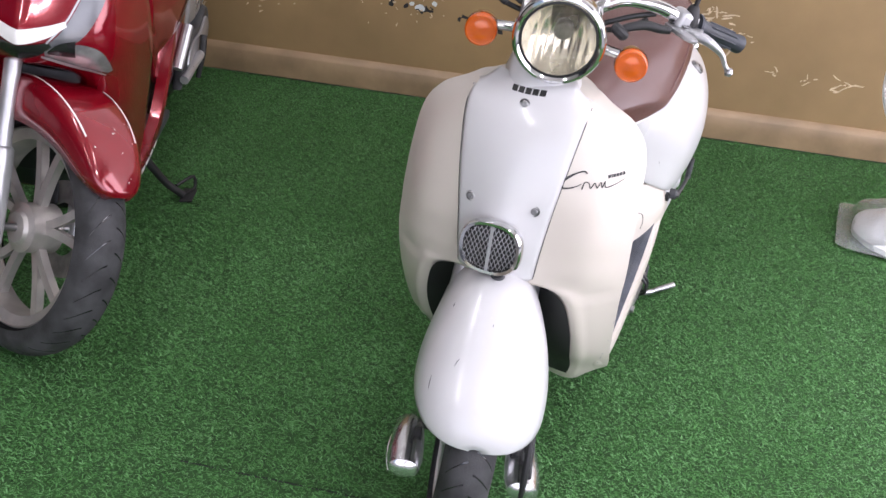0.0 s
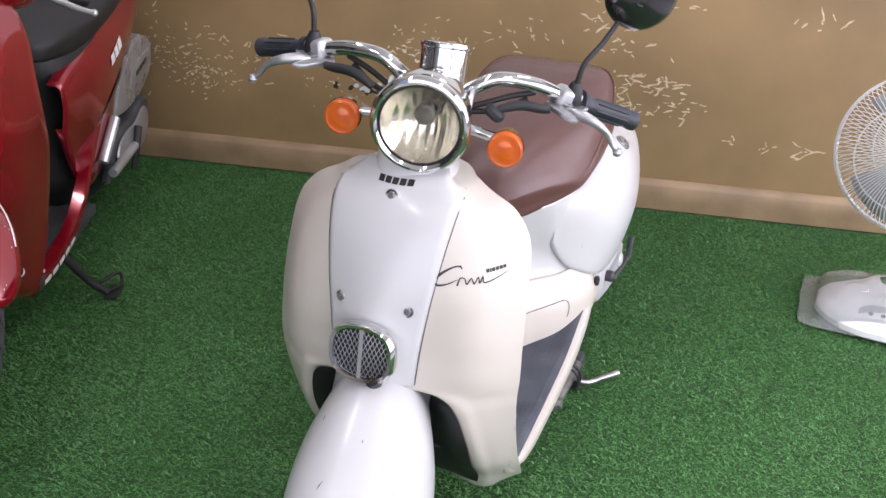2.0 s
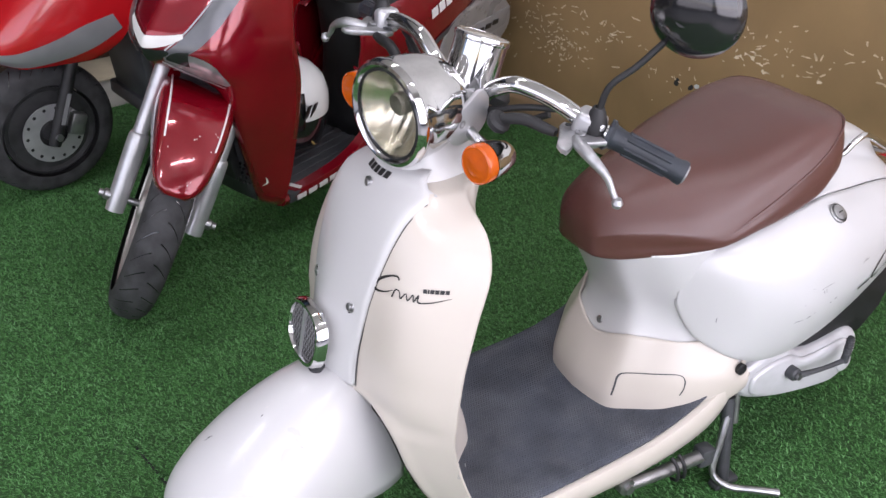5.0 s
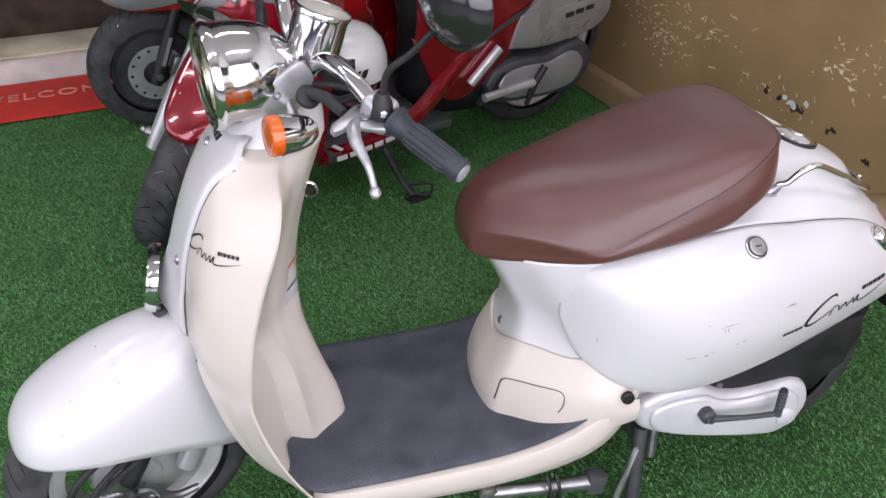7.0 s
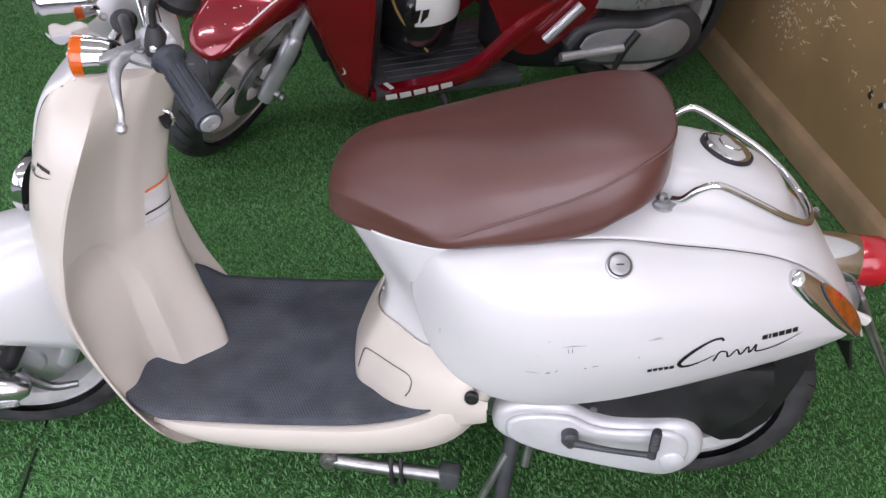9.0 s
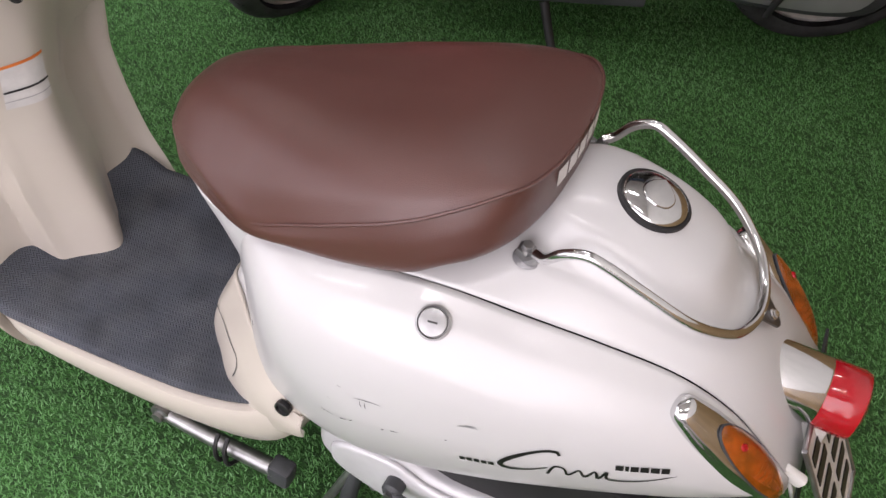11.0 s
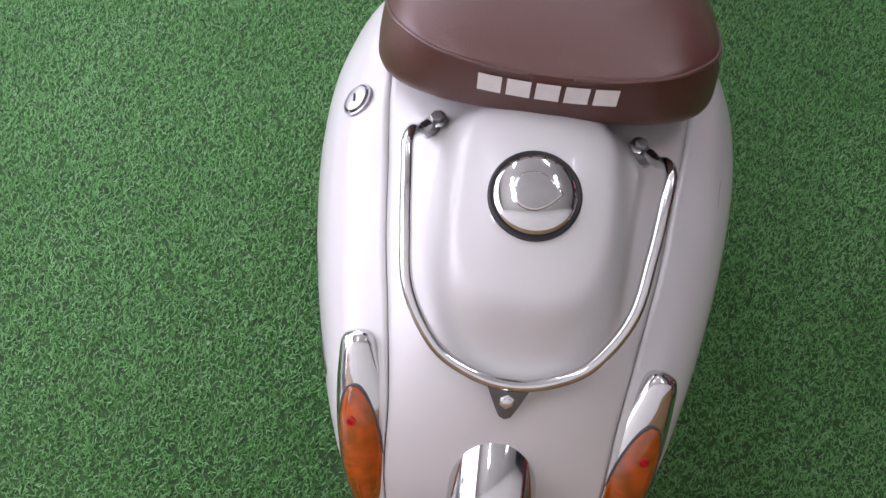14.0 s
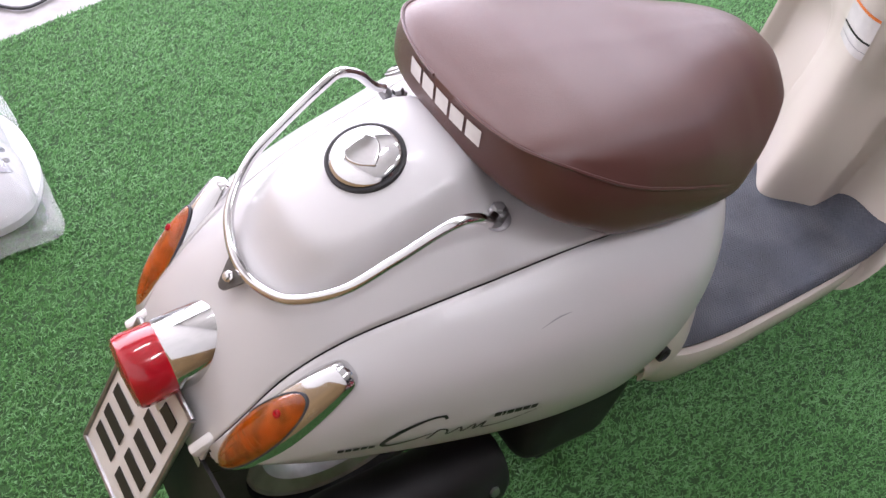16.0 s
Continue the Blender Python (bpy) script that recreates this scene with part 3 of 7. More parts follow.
def wheel(parent, m, radius, width, rim_r, spokes, tyre_label="", rim_mat=None, hub_r=0.045, double=False, disc=0.0):
    """A scooter wheel; its axle lies along local y of m."""
    rim_mat = rim_mat or WHEELSILVER
    turn = m @ pose(0, 0, 0, 90)
    w = width / 2
    hub = part("wheel", lathe([(0.0, -w * 0.95), (hub_r * 0.6, -w * 0.95), (hub_r * 0.7, -w * 0.8), (hub_r, -w * 0.7), (hub_r, w * 0.7), (hub_r * 0.7, w * 0.8), (hub_r * 0.6, w * 0.95), (0.0, w * 0.95)], turn, 32), rim_mat, parent, "alloy wheel")
    # tyre: a rounded carcass with shoulder grooves
    prof = []
    for i in range(25):
        t = -1.25 + 2.5 * i / 24
        prof.append((rim_r + (radius - rim_r) * (0.02 + 0.98 * max(math.cos(t * 1.22), 0) ** 0.55), w * math.sin(t * 1.25) * 1.0))
    part("tyre", lathe(prof, turn, 64), RUBBER, hub, tyre_label or "worn black tyre", 50)
    strips = []
    for k in range(34):
        for sd_ in (-1, 1):
            a0 = 2 * math.pi * (k + (0.5 if sd_ > 0 else 0)) / 34
            rows = []
            for i in range(7):
                t = sd_ * (0.10 + 0.72 * i / 6)
                r = rim_r + (radius - rim_r) * (0.02 + 0.98 * max(math.cos(t * 1.22), 0) ** 0.55) + 0.0005
                y = w * math.sin(t * 1.25)
                a = a0 + 0.16 * (i / 6) ** 1.4
                hw = (0.0018 - 0.0010 * i / 6) / radius
                rows.append([(r * math.cos(a - hw), r * math.sin(a - hw), y), (r * math.cos(a + hw), r * math.sin(a + hw), y)])
            strips.append(grid(rows))
    part("tread", moved(join(*strips), turn), GLOSSBLACK, hub, "", 0)
    lip = rim_r + 0.006
    part("rim", lathe([(lip, -w * 0.80), (lip + 0.004, -w * 0.74), (rim_r - 0.004, -w * 0.66), (rim_r - 0.016, -w * 0.55), (rim_r - 0.020, 0), (rim_r - 0.016, w * 0.55), (rim_r - 0.004, w * 0.66), (lip + 0.004, w * 0.74), (lip, w * 0.80), (rim_r - 0.001, w * 0.5), (rim_r - 0.001, -w * 0.5), (lip, -w * 0.80)], turn, 64), rim_mat, hub)
    for k in range(spokes):
        for s in ((-0.16, 0.16) if double else (0.0,)):
            a = 2 * math.pi * k / spokes
            r0, r1 = hub_r * 0.8, rim_r - 0.010
            bm = grid([[Vector((r * math.cos(a + s * (0.5 + f) + q / max(r, 0.03)), r * math.sin(a + s * (0.5 + f) + q / max(r, 0.03)), z)) for q, z in ((-wd, -0.010), (wd, -0.010), (wd * 0.7, 0.010), (-wd * 0.7, 0.010))] for f, r, wd in ((i / 6, r0 + (r1 - r0) * i / 6, 0.016 - 0.006 * i / 6 if not double else 0.010) for i in range(7))], True, True)
            part("spoke", moved(bm, turn), rim_mat, hub)
    if disc:
        part("brake_disc", lathe([(disc * 0.55, w * 1.05), (disc, w * 1.05), (disc, w * 1.05 + 0.004), (disc * 0.55, w * 1.05 + 0.004), (disc * 0.55, w * 1.05)], m @ pose(0, 0, 0, 90), 48), STEEL, hub, "bare steel brake disc")
    return hub


# front wheel, fork and fender turn with the bars
AX = Vector((-0.034, 0, 0.205))
front_wheel = wheel(scooter, STEER @ Matrix.Translation(AX), 0.205, 0.086, 0.134, 3, "worn dusty black tyre", None, 0.050, True)
for s in (-1, 1):
    part("fork_leg", moved(tube([(0.15, s * 0.060, 0.45), (0.085, s * 0.064, 0.32), (0.035, s * 0.066, 0.215)], [0.020, 0.020, 0.019], 16), STEER), ALLOY, scooter, "silver fork leg")
    # leading link with its bright ribbed cover
    cover = [(-0.085, 0.012, 0.010), (-0.080, 0.022, 0.016), (-0.05, 0.026, 0.024), (0.0, 0.025, 0.027), (0.045, 0.022, 0.022), (0.062, 0.014, 0.012), (0.066, 0.004, 0.004)]
    rows = [[(x, dy * math.cos(2 * math.pi * j / 20), dz * math.sin(2 * math.pi * j / 20)) for j in range(20)] for x, dy, dz in cover]
    link = part("link_cover", moved(grid(rows, True, True), STEER @ Matrix.Translation(AX) @ pose(-0.052, s * 0.101, 0.002, 0, 10, 0) @ Matrix.Diagonal((0.98, 1.18, 1.12, 1))), SATIN, scooter, "polished ribbed suspension cover")
    for k in range(3):
        z = -0.006 - 0.006 * k
        part("rib", moved(tube([(-0.068, s * 0.020, z), (-0.02, s * 0.0262, z), (0.045, s * 0.020, z)], 0.0018, 8), STEER @ Matrix.Translation(AX) @ pose(-0.052, s * 0.101, 0.002, 0, 10, 0) @ Matrix.Diagonal((0.98, 1.18, 1.12, 1))), SATIN, link)
part("brake_drum", moved(lathe([(0.0, -0.052), (0.030, -0.052), (0.034, -0.046), (0.070, -0.044), (0.078, -0.038), (0.080, -0.020), (0.080, 0.020), (0.060, 0.034), (0.0, 0.036)], Matrix.Translation(AX) @ pose(0, 0, 0, -90), 40), STEER), ALLOY, front_wheel, "cast brake drum")
for k in range(2):
    part("brake_hose", moved(tube([(0.03, -0.075 - 0.012 * k, 0.33), (-0.08, -0.100, 0.30 - 0.02 * k), (-0.135 - 0.012 * k, -0.108, 0.235), (-0.115, -0.115, 0.175 - 0.01 * k), (-0.05, -0.112, 0.168)], 0.005, 8), STEER), BLACK, scooter)
part("brake_cable", moved(tube([(-0.02, -0.09, 0.36), (-0.13, -0.095, 0.30), (-0.165, -0.10, 0.21), (-0.12, -0.10, 0.165), (-0.04, -0.09, 0.185)], 0.006, 10), STEER), BLACK, scooter)
part("brake_arm", moved(tube([(-0.045, -0.075, 0.205), (0.0, -0.080, 0.165), (0.045, -0.078, 0.160)], [0.012, 0.008, 0.006], 10), STEER), STEEL, scooter)
part("shock_absorber", moved(tube([(-0.06, -0.062, 0.22), (0.02, -0.060, 0.36)], 0.017, 14), STEER), BLACK, scooter)
part("shock_absorber", moved(tube([(-0.06, 0.062, 0.22), (0.02, 0.060, 0.36)], 0.017, 14), STEER), BLACK, scooter)

# x, top, half width, lower edge, squareness
FENDER = [(-0.204, 0.338, 0.010, 0.332, 2.0), (-0.201, 0.350, 0.034, 0.332, 2.0), (-0.192, 0.368, 0.057, 0.333, 2.1), (-0.174, 0.390, 0.079, 0.335, 2.2), (-0.148, 0.410, 0.095, 0.336, 2.25), (-0.108, 0.436, 0.107, 0.333, 2.3), (-0.05, 0.464, 0.113, 0.324, 2.35), (0.01, 0.482, 0.112, 0.306, 2.4), (0.06, 0.489, 0.107, 0.284, 2.4), (0.11, 0.486, 0.100, 0.262, 2.4), (0.15, 0.476, 0.094, 0.256, 2.4)]


def fender_rows():
    rows = []
    for i in range(46):
        x = -0.204 + 0.354 * (i / 45) ** 1.35
        top, w, low, p = along(FENDER, x)
        row = []
        for j in range(41):
            a = math.pi * j / 40
            c, s = math.cos(a), math.sin(a)
            row.append((x, w * math.copysign(abs(c) ** (2 / p), c), low + (top - low) * abs(s) ** (2 / (p * 0.92))))
        rows.append(row)
    return rows


fb = moved(grid(fender_rows()), STEER)
fender_tree = surface(fb)
fender = part("front_fender", fb, WHITE, scooter, "white rounded front fender with small scratches", 50, 0.004)
for k, (x, y, dx, dy) in enumerate([(-0.046, -0.05, 0.004, 0.002), (-0.11, -0.02, -0.012, 0.006), (-0.15, 0.015, 0.018, 0.004), (-0.02, 0.03, 0.010, 0.002)]):
    part("scratch", stroke([(x, y, 0.6), (x + dx / 2, y + dy / 2, 0.6), (x + dx, y + dy * 0.7, 0.6)], [0.0006, 0.0016, 0.0005], fender_tree, (0, 0, -1), 0.0006, 8), GREYPLASTIC, fender)

rng = random.Random(31)
for k in range(9):
    x, y = rng.uniform(-0.13, 0.0), rng.uniform(-0.055, 0.055)
    l, q = rng.uniform(0.0012, 0.005), rng.uniform(-1.2, 1.2)
    tip = STEER @ Vector((x, y, 0.7))
    if all(fender_tree.ray_cast(tip + Vector((l * u, l * q * u, 0)) + Vector((0, 0, 0.5)), Vector((0, 0, -1)))[0] is not None for u in (-1, 0, 0.5, 1, 2)):
        part("scratch", stroke([tip, tip + Vector((l / 2, l * q * 0.6, 0)), tip + Vector((l, l * q, 0))], [0.0003, rng.uniform(0.0005, 0.0012), 0.0003], fender_tree, (0, 0, -1), 0.0006, 6), GREYPLASTIC if k % 4 == 0 else STICKER, fender)

# ---- leg shield ----
# leg shield by height z: front centre x, panel edge (x, y)
FRONT = [(0.140, 0.290, 0.264, 0.112), (0.165, 0.262, 0.248, 0.128), (0.205, 0.230, 0.226, 0.138), (0.270, 0.225, 0.176, 0.143), (0.350, 0.205, 0.138, 0.143),
         (0.420, 0.185, 0.117, 0.130), (0.448, 0.170, 0.107, 0.112), (0.462, 0.082, 0.100, 0.086), (0.490, 0.076, 0.096, 0.074), (0.515, 0.078, 0.098, 0.075),
         (0.550, 0.081, 0.101, 0.076), (0.620, 0.094, 0.112, 0.080), (0.690, 0.120, 0.134, 0.085), (0.730, 0.142, 0.154, 0.090), (0.755, 0.160, 0.176, 0.093),
         (0.772, 0.176, 0.206, 0.087)]
# wing (x, y), rim (x, y)
WING = [(0.140, 0.276, 0.146, 0.318, 0.162), (0.165, 0.260, 0.154, 0.300, 0.190), (0.205, 0.236, 0.160, 0.266, 0.203), (0.270, 0.192, 0.172, 0.226, 0.206), (0.350, 0.154, 0.170, 0.194, 0.209),
        (0.420, 0.132, 0.162, 0.177, 0.211), (0.448, 0.127, 0.155, 0.176, 0.212), (0.462, 0.124, 0.155, 0.177, 0.213), (0.490, 0.120, 0.154, 0.180, 0.213), (0.515, 0.121, 0.153, 0.184, 0.212),
        (0.550, 0.122, 0.152, 0.190, 0.211), (0.620, 0.138, 0.151, 0.210, 0.207), (0.690, 0.166, 0.145, 0.236, 0.197), (0.730, 0.188, 0.134, 0.246, 0.168), (0.755, 0.208, 0.113, 0.246, 0.126),
        (0.772, 0.228, 0.096, 0.250, 0.101)]
# inside: recess (x, y), column foot (x, y)
RECESS = [(0.140, 0.320, 0.130, 0.322, 0.100), (0.165, 0.304, 0.145, 0.298, 0.095), (0.205, 0.270, 0.150, 0.258, 0.092), (0.270, 0.245, 0.150, 0.253, 0.092), (0.350, 0.215, 0.150, 0.248, 0.085),
          (0.420, 0.196, 0.145, 0.228, 0.085), (0.448, 0.192, 0.142, 0.219, 0.085), (0.462, 0.191, 0.142, 0.216, 0.087), (0.490, 0.193, 0.142, 0.212, 0.092), (0.515, 0.198, 0.142, 0.214, 0.098),
          (0.550, 0.206, 0.142, 0.220, 0.100), (0.620, 0.224, 0.148, 0.238, 0.105), (0.690, 0.248, 0.148, 0.260, 0.106), (0.730, 0.260, 0.128, 0.274, 0.097), (0.755, 0.262, 0.104, 0.282, 0.086),
          (0.772, 0.268, 0.090, 0.290, 0.078)]
# column edge (x, y), centre x
COLUMN = [(0.140, 0.324, 0.064, 0.330), (0.165, 0.308, 0.060, 0.330), (0.205, 0.284, 0.056, 0.332), (0.270, 0.275, 0.056, 0.322), (0.350, 0.262, 0.060, 0.296),
          (0.420, 0.246, 0.058, 0.276), (0.448, 0.239, 0.058, 0.271), (0.462, 0.237, 0.058, 0.270), (0.490, 0.236, 0.058, 0.268), (0.515, 0.240, 0.060, 0.268),
          (0.550, 0.246, 0.060, 0.269), (0.620, 0.260, 0.063, 0.280), (0.690, 0.281, 0.064, 0.299), (0.730, 0.295, 0.063, 0.313), (0.755, 0.304, 0.060, 0.322),
          (0.772, 0.312, 0.056, 0.328)]


# knee pocket: height, its inner edge (y) and its depth
POCKET = [(0.15, 0.090, 0.0), (0.20, 0.066, 0.036), (0.235, 0.068, 0.044), (0.27, 0.071, 0.050), (0.30, 0.073, 0.053), (0.35, 0.077, 0.050), (0.40, 0.075, 0.042), (0.456, 0.081, 0.036), (0.480, 0.090, 0.031), (0.500, 0.106, 0.026), (0.510, 0.122, 0.022), (0.517, 0.145, 0.018), (0.521, 0.180, 0.012), (0.524, 0.215, 0.0)]


def pocket(y, z):
    if not 0.15 < z < 0.524:
        return 0.0
    edge, depth = along(POCKET, z)

    def soft(u):
        u = min(max(u, 0.0), 1.0)
        return u * u * (3 - 2 * u)
    return 0.62 * depth * soft((y - edge) / 0.008) * soft((0.208 - y) / 0.030)


def shield_half(z, n1=26, n2=70):
    r = [v for table in (FRONT, WING, RECESS, COLUMN) for v in along(table, z)]
    outer = cat([(r[5], -r[6]), (r[3], -r[4]), (r[1], -r[2]), (r[0], 0.0), (r[1], r[2]), (r[3], r[4]), (r[5], r[6])], 2 * n1 - 1)[n1 - 1:]
    back = [(r[5] + 0.004, r[6] - 0.002), (r[7], r[8]), (r[9], r[10]), (r[11], r[12]), (r[13], 0.0)]
    inner = cat(back + [(x, -y) for x, y in back[::-1][1:]], 2 * n2 - 1)[:n2]
    inner[:, 0] -= [pocket(y, z) for y in inner[:, 1]]
    return outer, inner


def shield_rows():
    zs = [0.140 + (0.766 - 0.140) * i / 150 for i in range(151)]
    rows = []
    for z in zs:
        o, i = shield_half(z)
        half = list(o) + list(i)
        left = [(x, -y, z) for x, y in half]
        right = [(x, y + 0.010 * min(max((y - 0.10) / 0.09, 0.0), 1.0), z) for x, y in half[::-1][1:-1]]
        rows.append(left + right)
    # rounded top
    for f, dz in ((0.95, 0.003), (0.84, 0.005), (0.55, 0.006)):
        cx = 0.255
        rows.append([(cx + (x - cx) * f, -y * f, 0.766 + dz) for x, y in half] + [(cx + (x - cx) * f, y * f, 0.766 + dz) for x, y in half[::-1][1:-1]])
    return rows


sb = grid(shield_rows(), True, True)
shield_tree = surface(sb)
shield = part("leg_shield", sb, CREAM, scooter, "cream leg shield with knee recesses", 40)


# white centre panel, a little proud of the shield
def panel_rows(off):
    rows = []
    for i in range(50):
        z = 0.474 + (0.786 - 0.474) * i / 49
        w = along([(0.47, 0.068), (0.50, 0.071), (0.57, 0.079), (0.65, 0.090), (0.70, 0.097), (0.735, 0.1015), (0.758, 0.1025), (0.767, 0.0995), (0.771, 0.092), (0.777, 0.079), (0.786, 0.067)], z)[0]
        o, _ = shield_half(min(z, 0.772), 60)
        row = []
        for j in range(31):
            y = w * (2 * j / 30 - 1)
            x = np.interp(abs(y), o[:, 1], o[:, 0])
            # swelling round the horn grille
            swell = 0.022 * math.exp(-((z - 0.530) / 0.045) ** 2 - (y / 0.050) ** 2)
            edge = 0.0 if abs(j - 15) < 15 else 0.004
            over = max(0.0, z - 0.772)
            row.append((x - off - swell + edge + over * (0.8 + 80 * over), y, z + 0.35 * over))
        rows.append(row)
    return rows


pb = grid(panel_rows(0.005))
panel_tree = surface(pb)
panel = part("centre_panel", pb, WHITE, scooter, "white front centre panel", 40, 0.004)
for k in (0, -1):
    line = [r[k] for r in panel_rows(0.0005)[:46]]
    part("panel_gap", tube([(x - 0.003, y + math.copysign(0.0008, y), z) for x, y, z in line[::3]], 0.0008, 6), GREYPLASTIC, panel, "", 0)
part("maker_badge", bars((0.1, 0.029, 0.776), (0, -1, 0), (0, 0, 1), [0.0098] * 5, 0.0078, 0.0022, panel_tree, (1, 0, 0)), DECAL, panel, "plain black badge marks")


def screw(p, d, r, parent, recess=True):
    m = aim(p, d)
    head = part("screw", lathe([(r * 1.55, -0.002), (r * 1.5, 0.0005), (r * 1.1, -0.0015), (r * 1.0, 0.002), (r * 0.8, 0.003), (r * 0.25, 0.003), (r * 0.2, 0.0015), (0, 0.0015)], m, 20), STEEL, parent)
    return head


for y, z in ((0.0, 0.759), (-0.056, 0.604), (0.056, 0.604)):
    hit = panel_tree.ray_cast(Vector((-0.3, y, z)), Vector((1, 0, 0)))
    screw(hit[0], -Vector((1, 0, -0.25)), 0.006, panel)

# horn grille: chrome surround with a split mesh inside
vm = pose(0.056, -0.001, 0.542, 0, -90 + 12, 0) @ Matrix.Diagonal((1, 1, 0.62, 1))
ring = []
for f, h in ((1.02, 0.0), (1.02, 0.018), (0.96, 0.027), (0.86, 0.026), (0.82, 0.018)):
    ring.append([(p[1] * f, p[0] * f, h) for p in oval(0.054, 0.046, 48, 2.6)])
grille_ring = part("horn_grille", moved(grid(ring, True), vm @ pose(0, 0, -0.004)), CHROME, scooter, "chromed horn grille surround")
part("backing", moved(slab([(p[1], p[0]) for p in oval(0.046, 0.038, 40, 2.6)], 0.004), vm @ pose(0, 0, 0.006)), BLACK, grille_ring)
part("divider", moved(box(0.078, 0.005, 0.006, pose(0, 0, 0.019)), vm), ALLOY, grille_ring)
wires = []
for s in (-1, 1):
    for k in range(-11, 12):
        # slanted bars of the mesh, cut to the oval
        seg = []
        for q in np.linspace(-0.05, 0.05, 41):
            x, y = q, k * 0.0075 + s * q * 0.55
            if abs(x / 0.038) ** 2.6 + abs(y / 0.046) ** 2.6 < 1:
                seg.append((x, y, 0.017))
        if len(seg) > 3:
            wires.append(tube([seg[0], seg[-1]], 0.0007, 5))
part("mesh", moved(join(*wires), vm), GREYPAINT, grille_ring, "diamond wire mesh", 0)
hole = part("steering_stop_bolt", lathe([(0.0125, -0.006), (0.0125, 0.0015), (0.010, 0.003), (0.008, 0.001), (0, 0.001)], aim((0.054, -0.018, 0.493), (-0.45, 0, 0.9)), 24), GREYPLASTIC, scooter)
part("bolt_head", lathe([(0.0055, 0), (0.0055, 0.006), (0.004, 0.008), (0, 0.008)], aim((0.054, -0.018, 0.493), (-0.45, 0, 0.9)), 16), STEEL, hole)


def script_mark(tree, at, right, up, ray, s, parent, tail=1.0, long=False):
    """Plain sweeping strokes where the model's name is written."""
    right, up, at = Vector(right).normalized(), Vector(up).normalized(), Vector(at)

    def P(x, y):
        return at + right * x * s + up * y * s
    pieces = [stroke([P(0.36, 0.205), P(0.34, 0.235), P(0.25, 0.225), P(0.10, 0.145), P(0.01, 0.05), P(0.05, 0.0), P(0.17, 0.02), P(0.29, 0.075)], [0.020 * s, 0.022 * s, 0.020 * s, 0.032 * s, 0.034 * s, 0.028 * s, 0.016 * s, 0.008 * s], tree, ray, 0.0012, 48),
              stroke([P(0.285, 0.0), P(0.33, 0.095), P(0.385, 0.085), P(0.405, 0.02), P(0.47, 0.085), P(0.50, 0.02), P(0.56, 0.09), P(0.575, 0.02), P(0.625, 0.095), P(0.63, 0.02), P(0.78, 0.03), P(1.0, 0.085 * tail)], [0.020 * s, 0.016 * s, 0.014 * s, 0.018 * s, 0.014 * s, 0.018 * s, 0.014 * s, 0.018 * s, 0.016 * s, 0.018 * s, 0.014 * s, 0.004 * s], tree, ray, 0.0012, 110)]
    pieces.append(bars(P(0.67, 0.150), right, up, [0.044 * s, 0.020 * s, 0.044 * s, 0.046 * s, 0.048 * s, 0.044 * s], 0.044 * s, 0.009 * s, tree, ray))
    if long:
        pieces.append(bars(P(-0.24, 0.02), right, up, [0.034 * s] * 5, 0.036 * s, 0.010 * s, tree, ray))
    return part("model_badge", join(*pieces), DECAL, parent, "plain black script strokes", 0)


rng = random.Random(21)
for k in range(9):
    z = rng.uniform(0.22, 0.40)
    y = -along(WING, z)[3] + 0.004
    l = rng.uniform(0.003, 0.010)
    part("scuff", stroke([(0.2, y, z), (0.2, y + rng.uniform(0, 0.003), z + l / 2), (0.2, y + rng.uniform(0, 0.003), z + l)], [0.0005, rng.uniform(0.001, 0.0025), 0.0004], shield_tree, (1, 0.35, 0), 0.0007, 6), GREYPAINT, shield)
script_mark(shield_tree, (0.115, -0.090, 0.646), (0.52, -0.85, 0.02), (0, 0, 1), (0.8, 0.6, 0), 0.118, shield)

# inner black well behind the front wheel
rows = []
for i in range(30):
    z = 0.170 + (0.452 - 0.170) * i / 29
    o, _ = shield_half(z, 60)
    e = along(FRONT, z)[2] - 0.002
    rows.append([(np.interp(abs(y), o[:, 1], o[:, 0]) - 0.003, y, z) for y in (e * (2 * j / 20 - 1) for j in range(21))])
part("wheel_well", grid(rows), BLACK, scooter, "black inner liner behind the wheel", 0)

# white collar on the shield and the neck turning in it
rows = []
for z, x0, x1, w in ((0.752, 0.186, 0.300, 0.070), (0.768, 0.190, 0.304, 0.066), (0.777, 0.195, 0.308, 0.062), (0.784, 0.200, 0.312, 0.059), (0.792, 0.205, 0.314, 0.056)):
    rows.append([((x0 + x1) / 2 + p[0], p[1], z) for p in oval((x1 - x0) / 2, w, 40, 2.6)])
part("collar", grid(rows, True, True), WHITE, shield, "white collar")
neck = [(0.775, 0.180, 0.325, 0.066), (0.800, 0.190, 0.325, 0.060), (0.83, 0.205, 0.320, 0.050), (0.85, 0.215, 0.315, 0.045)]
rows = []
for z, x0, x1, w in neck:
    cx, a = (x0 + x1) / 2, (x1 - x0) / 2
    rows.append([(cx + p[0], p[1], z) for p in oval(a, w, 40, 2.6)])
part("steering_neck", moved(grid(rows, True, True), STEER), WHITE, scooter, "white steering neck")
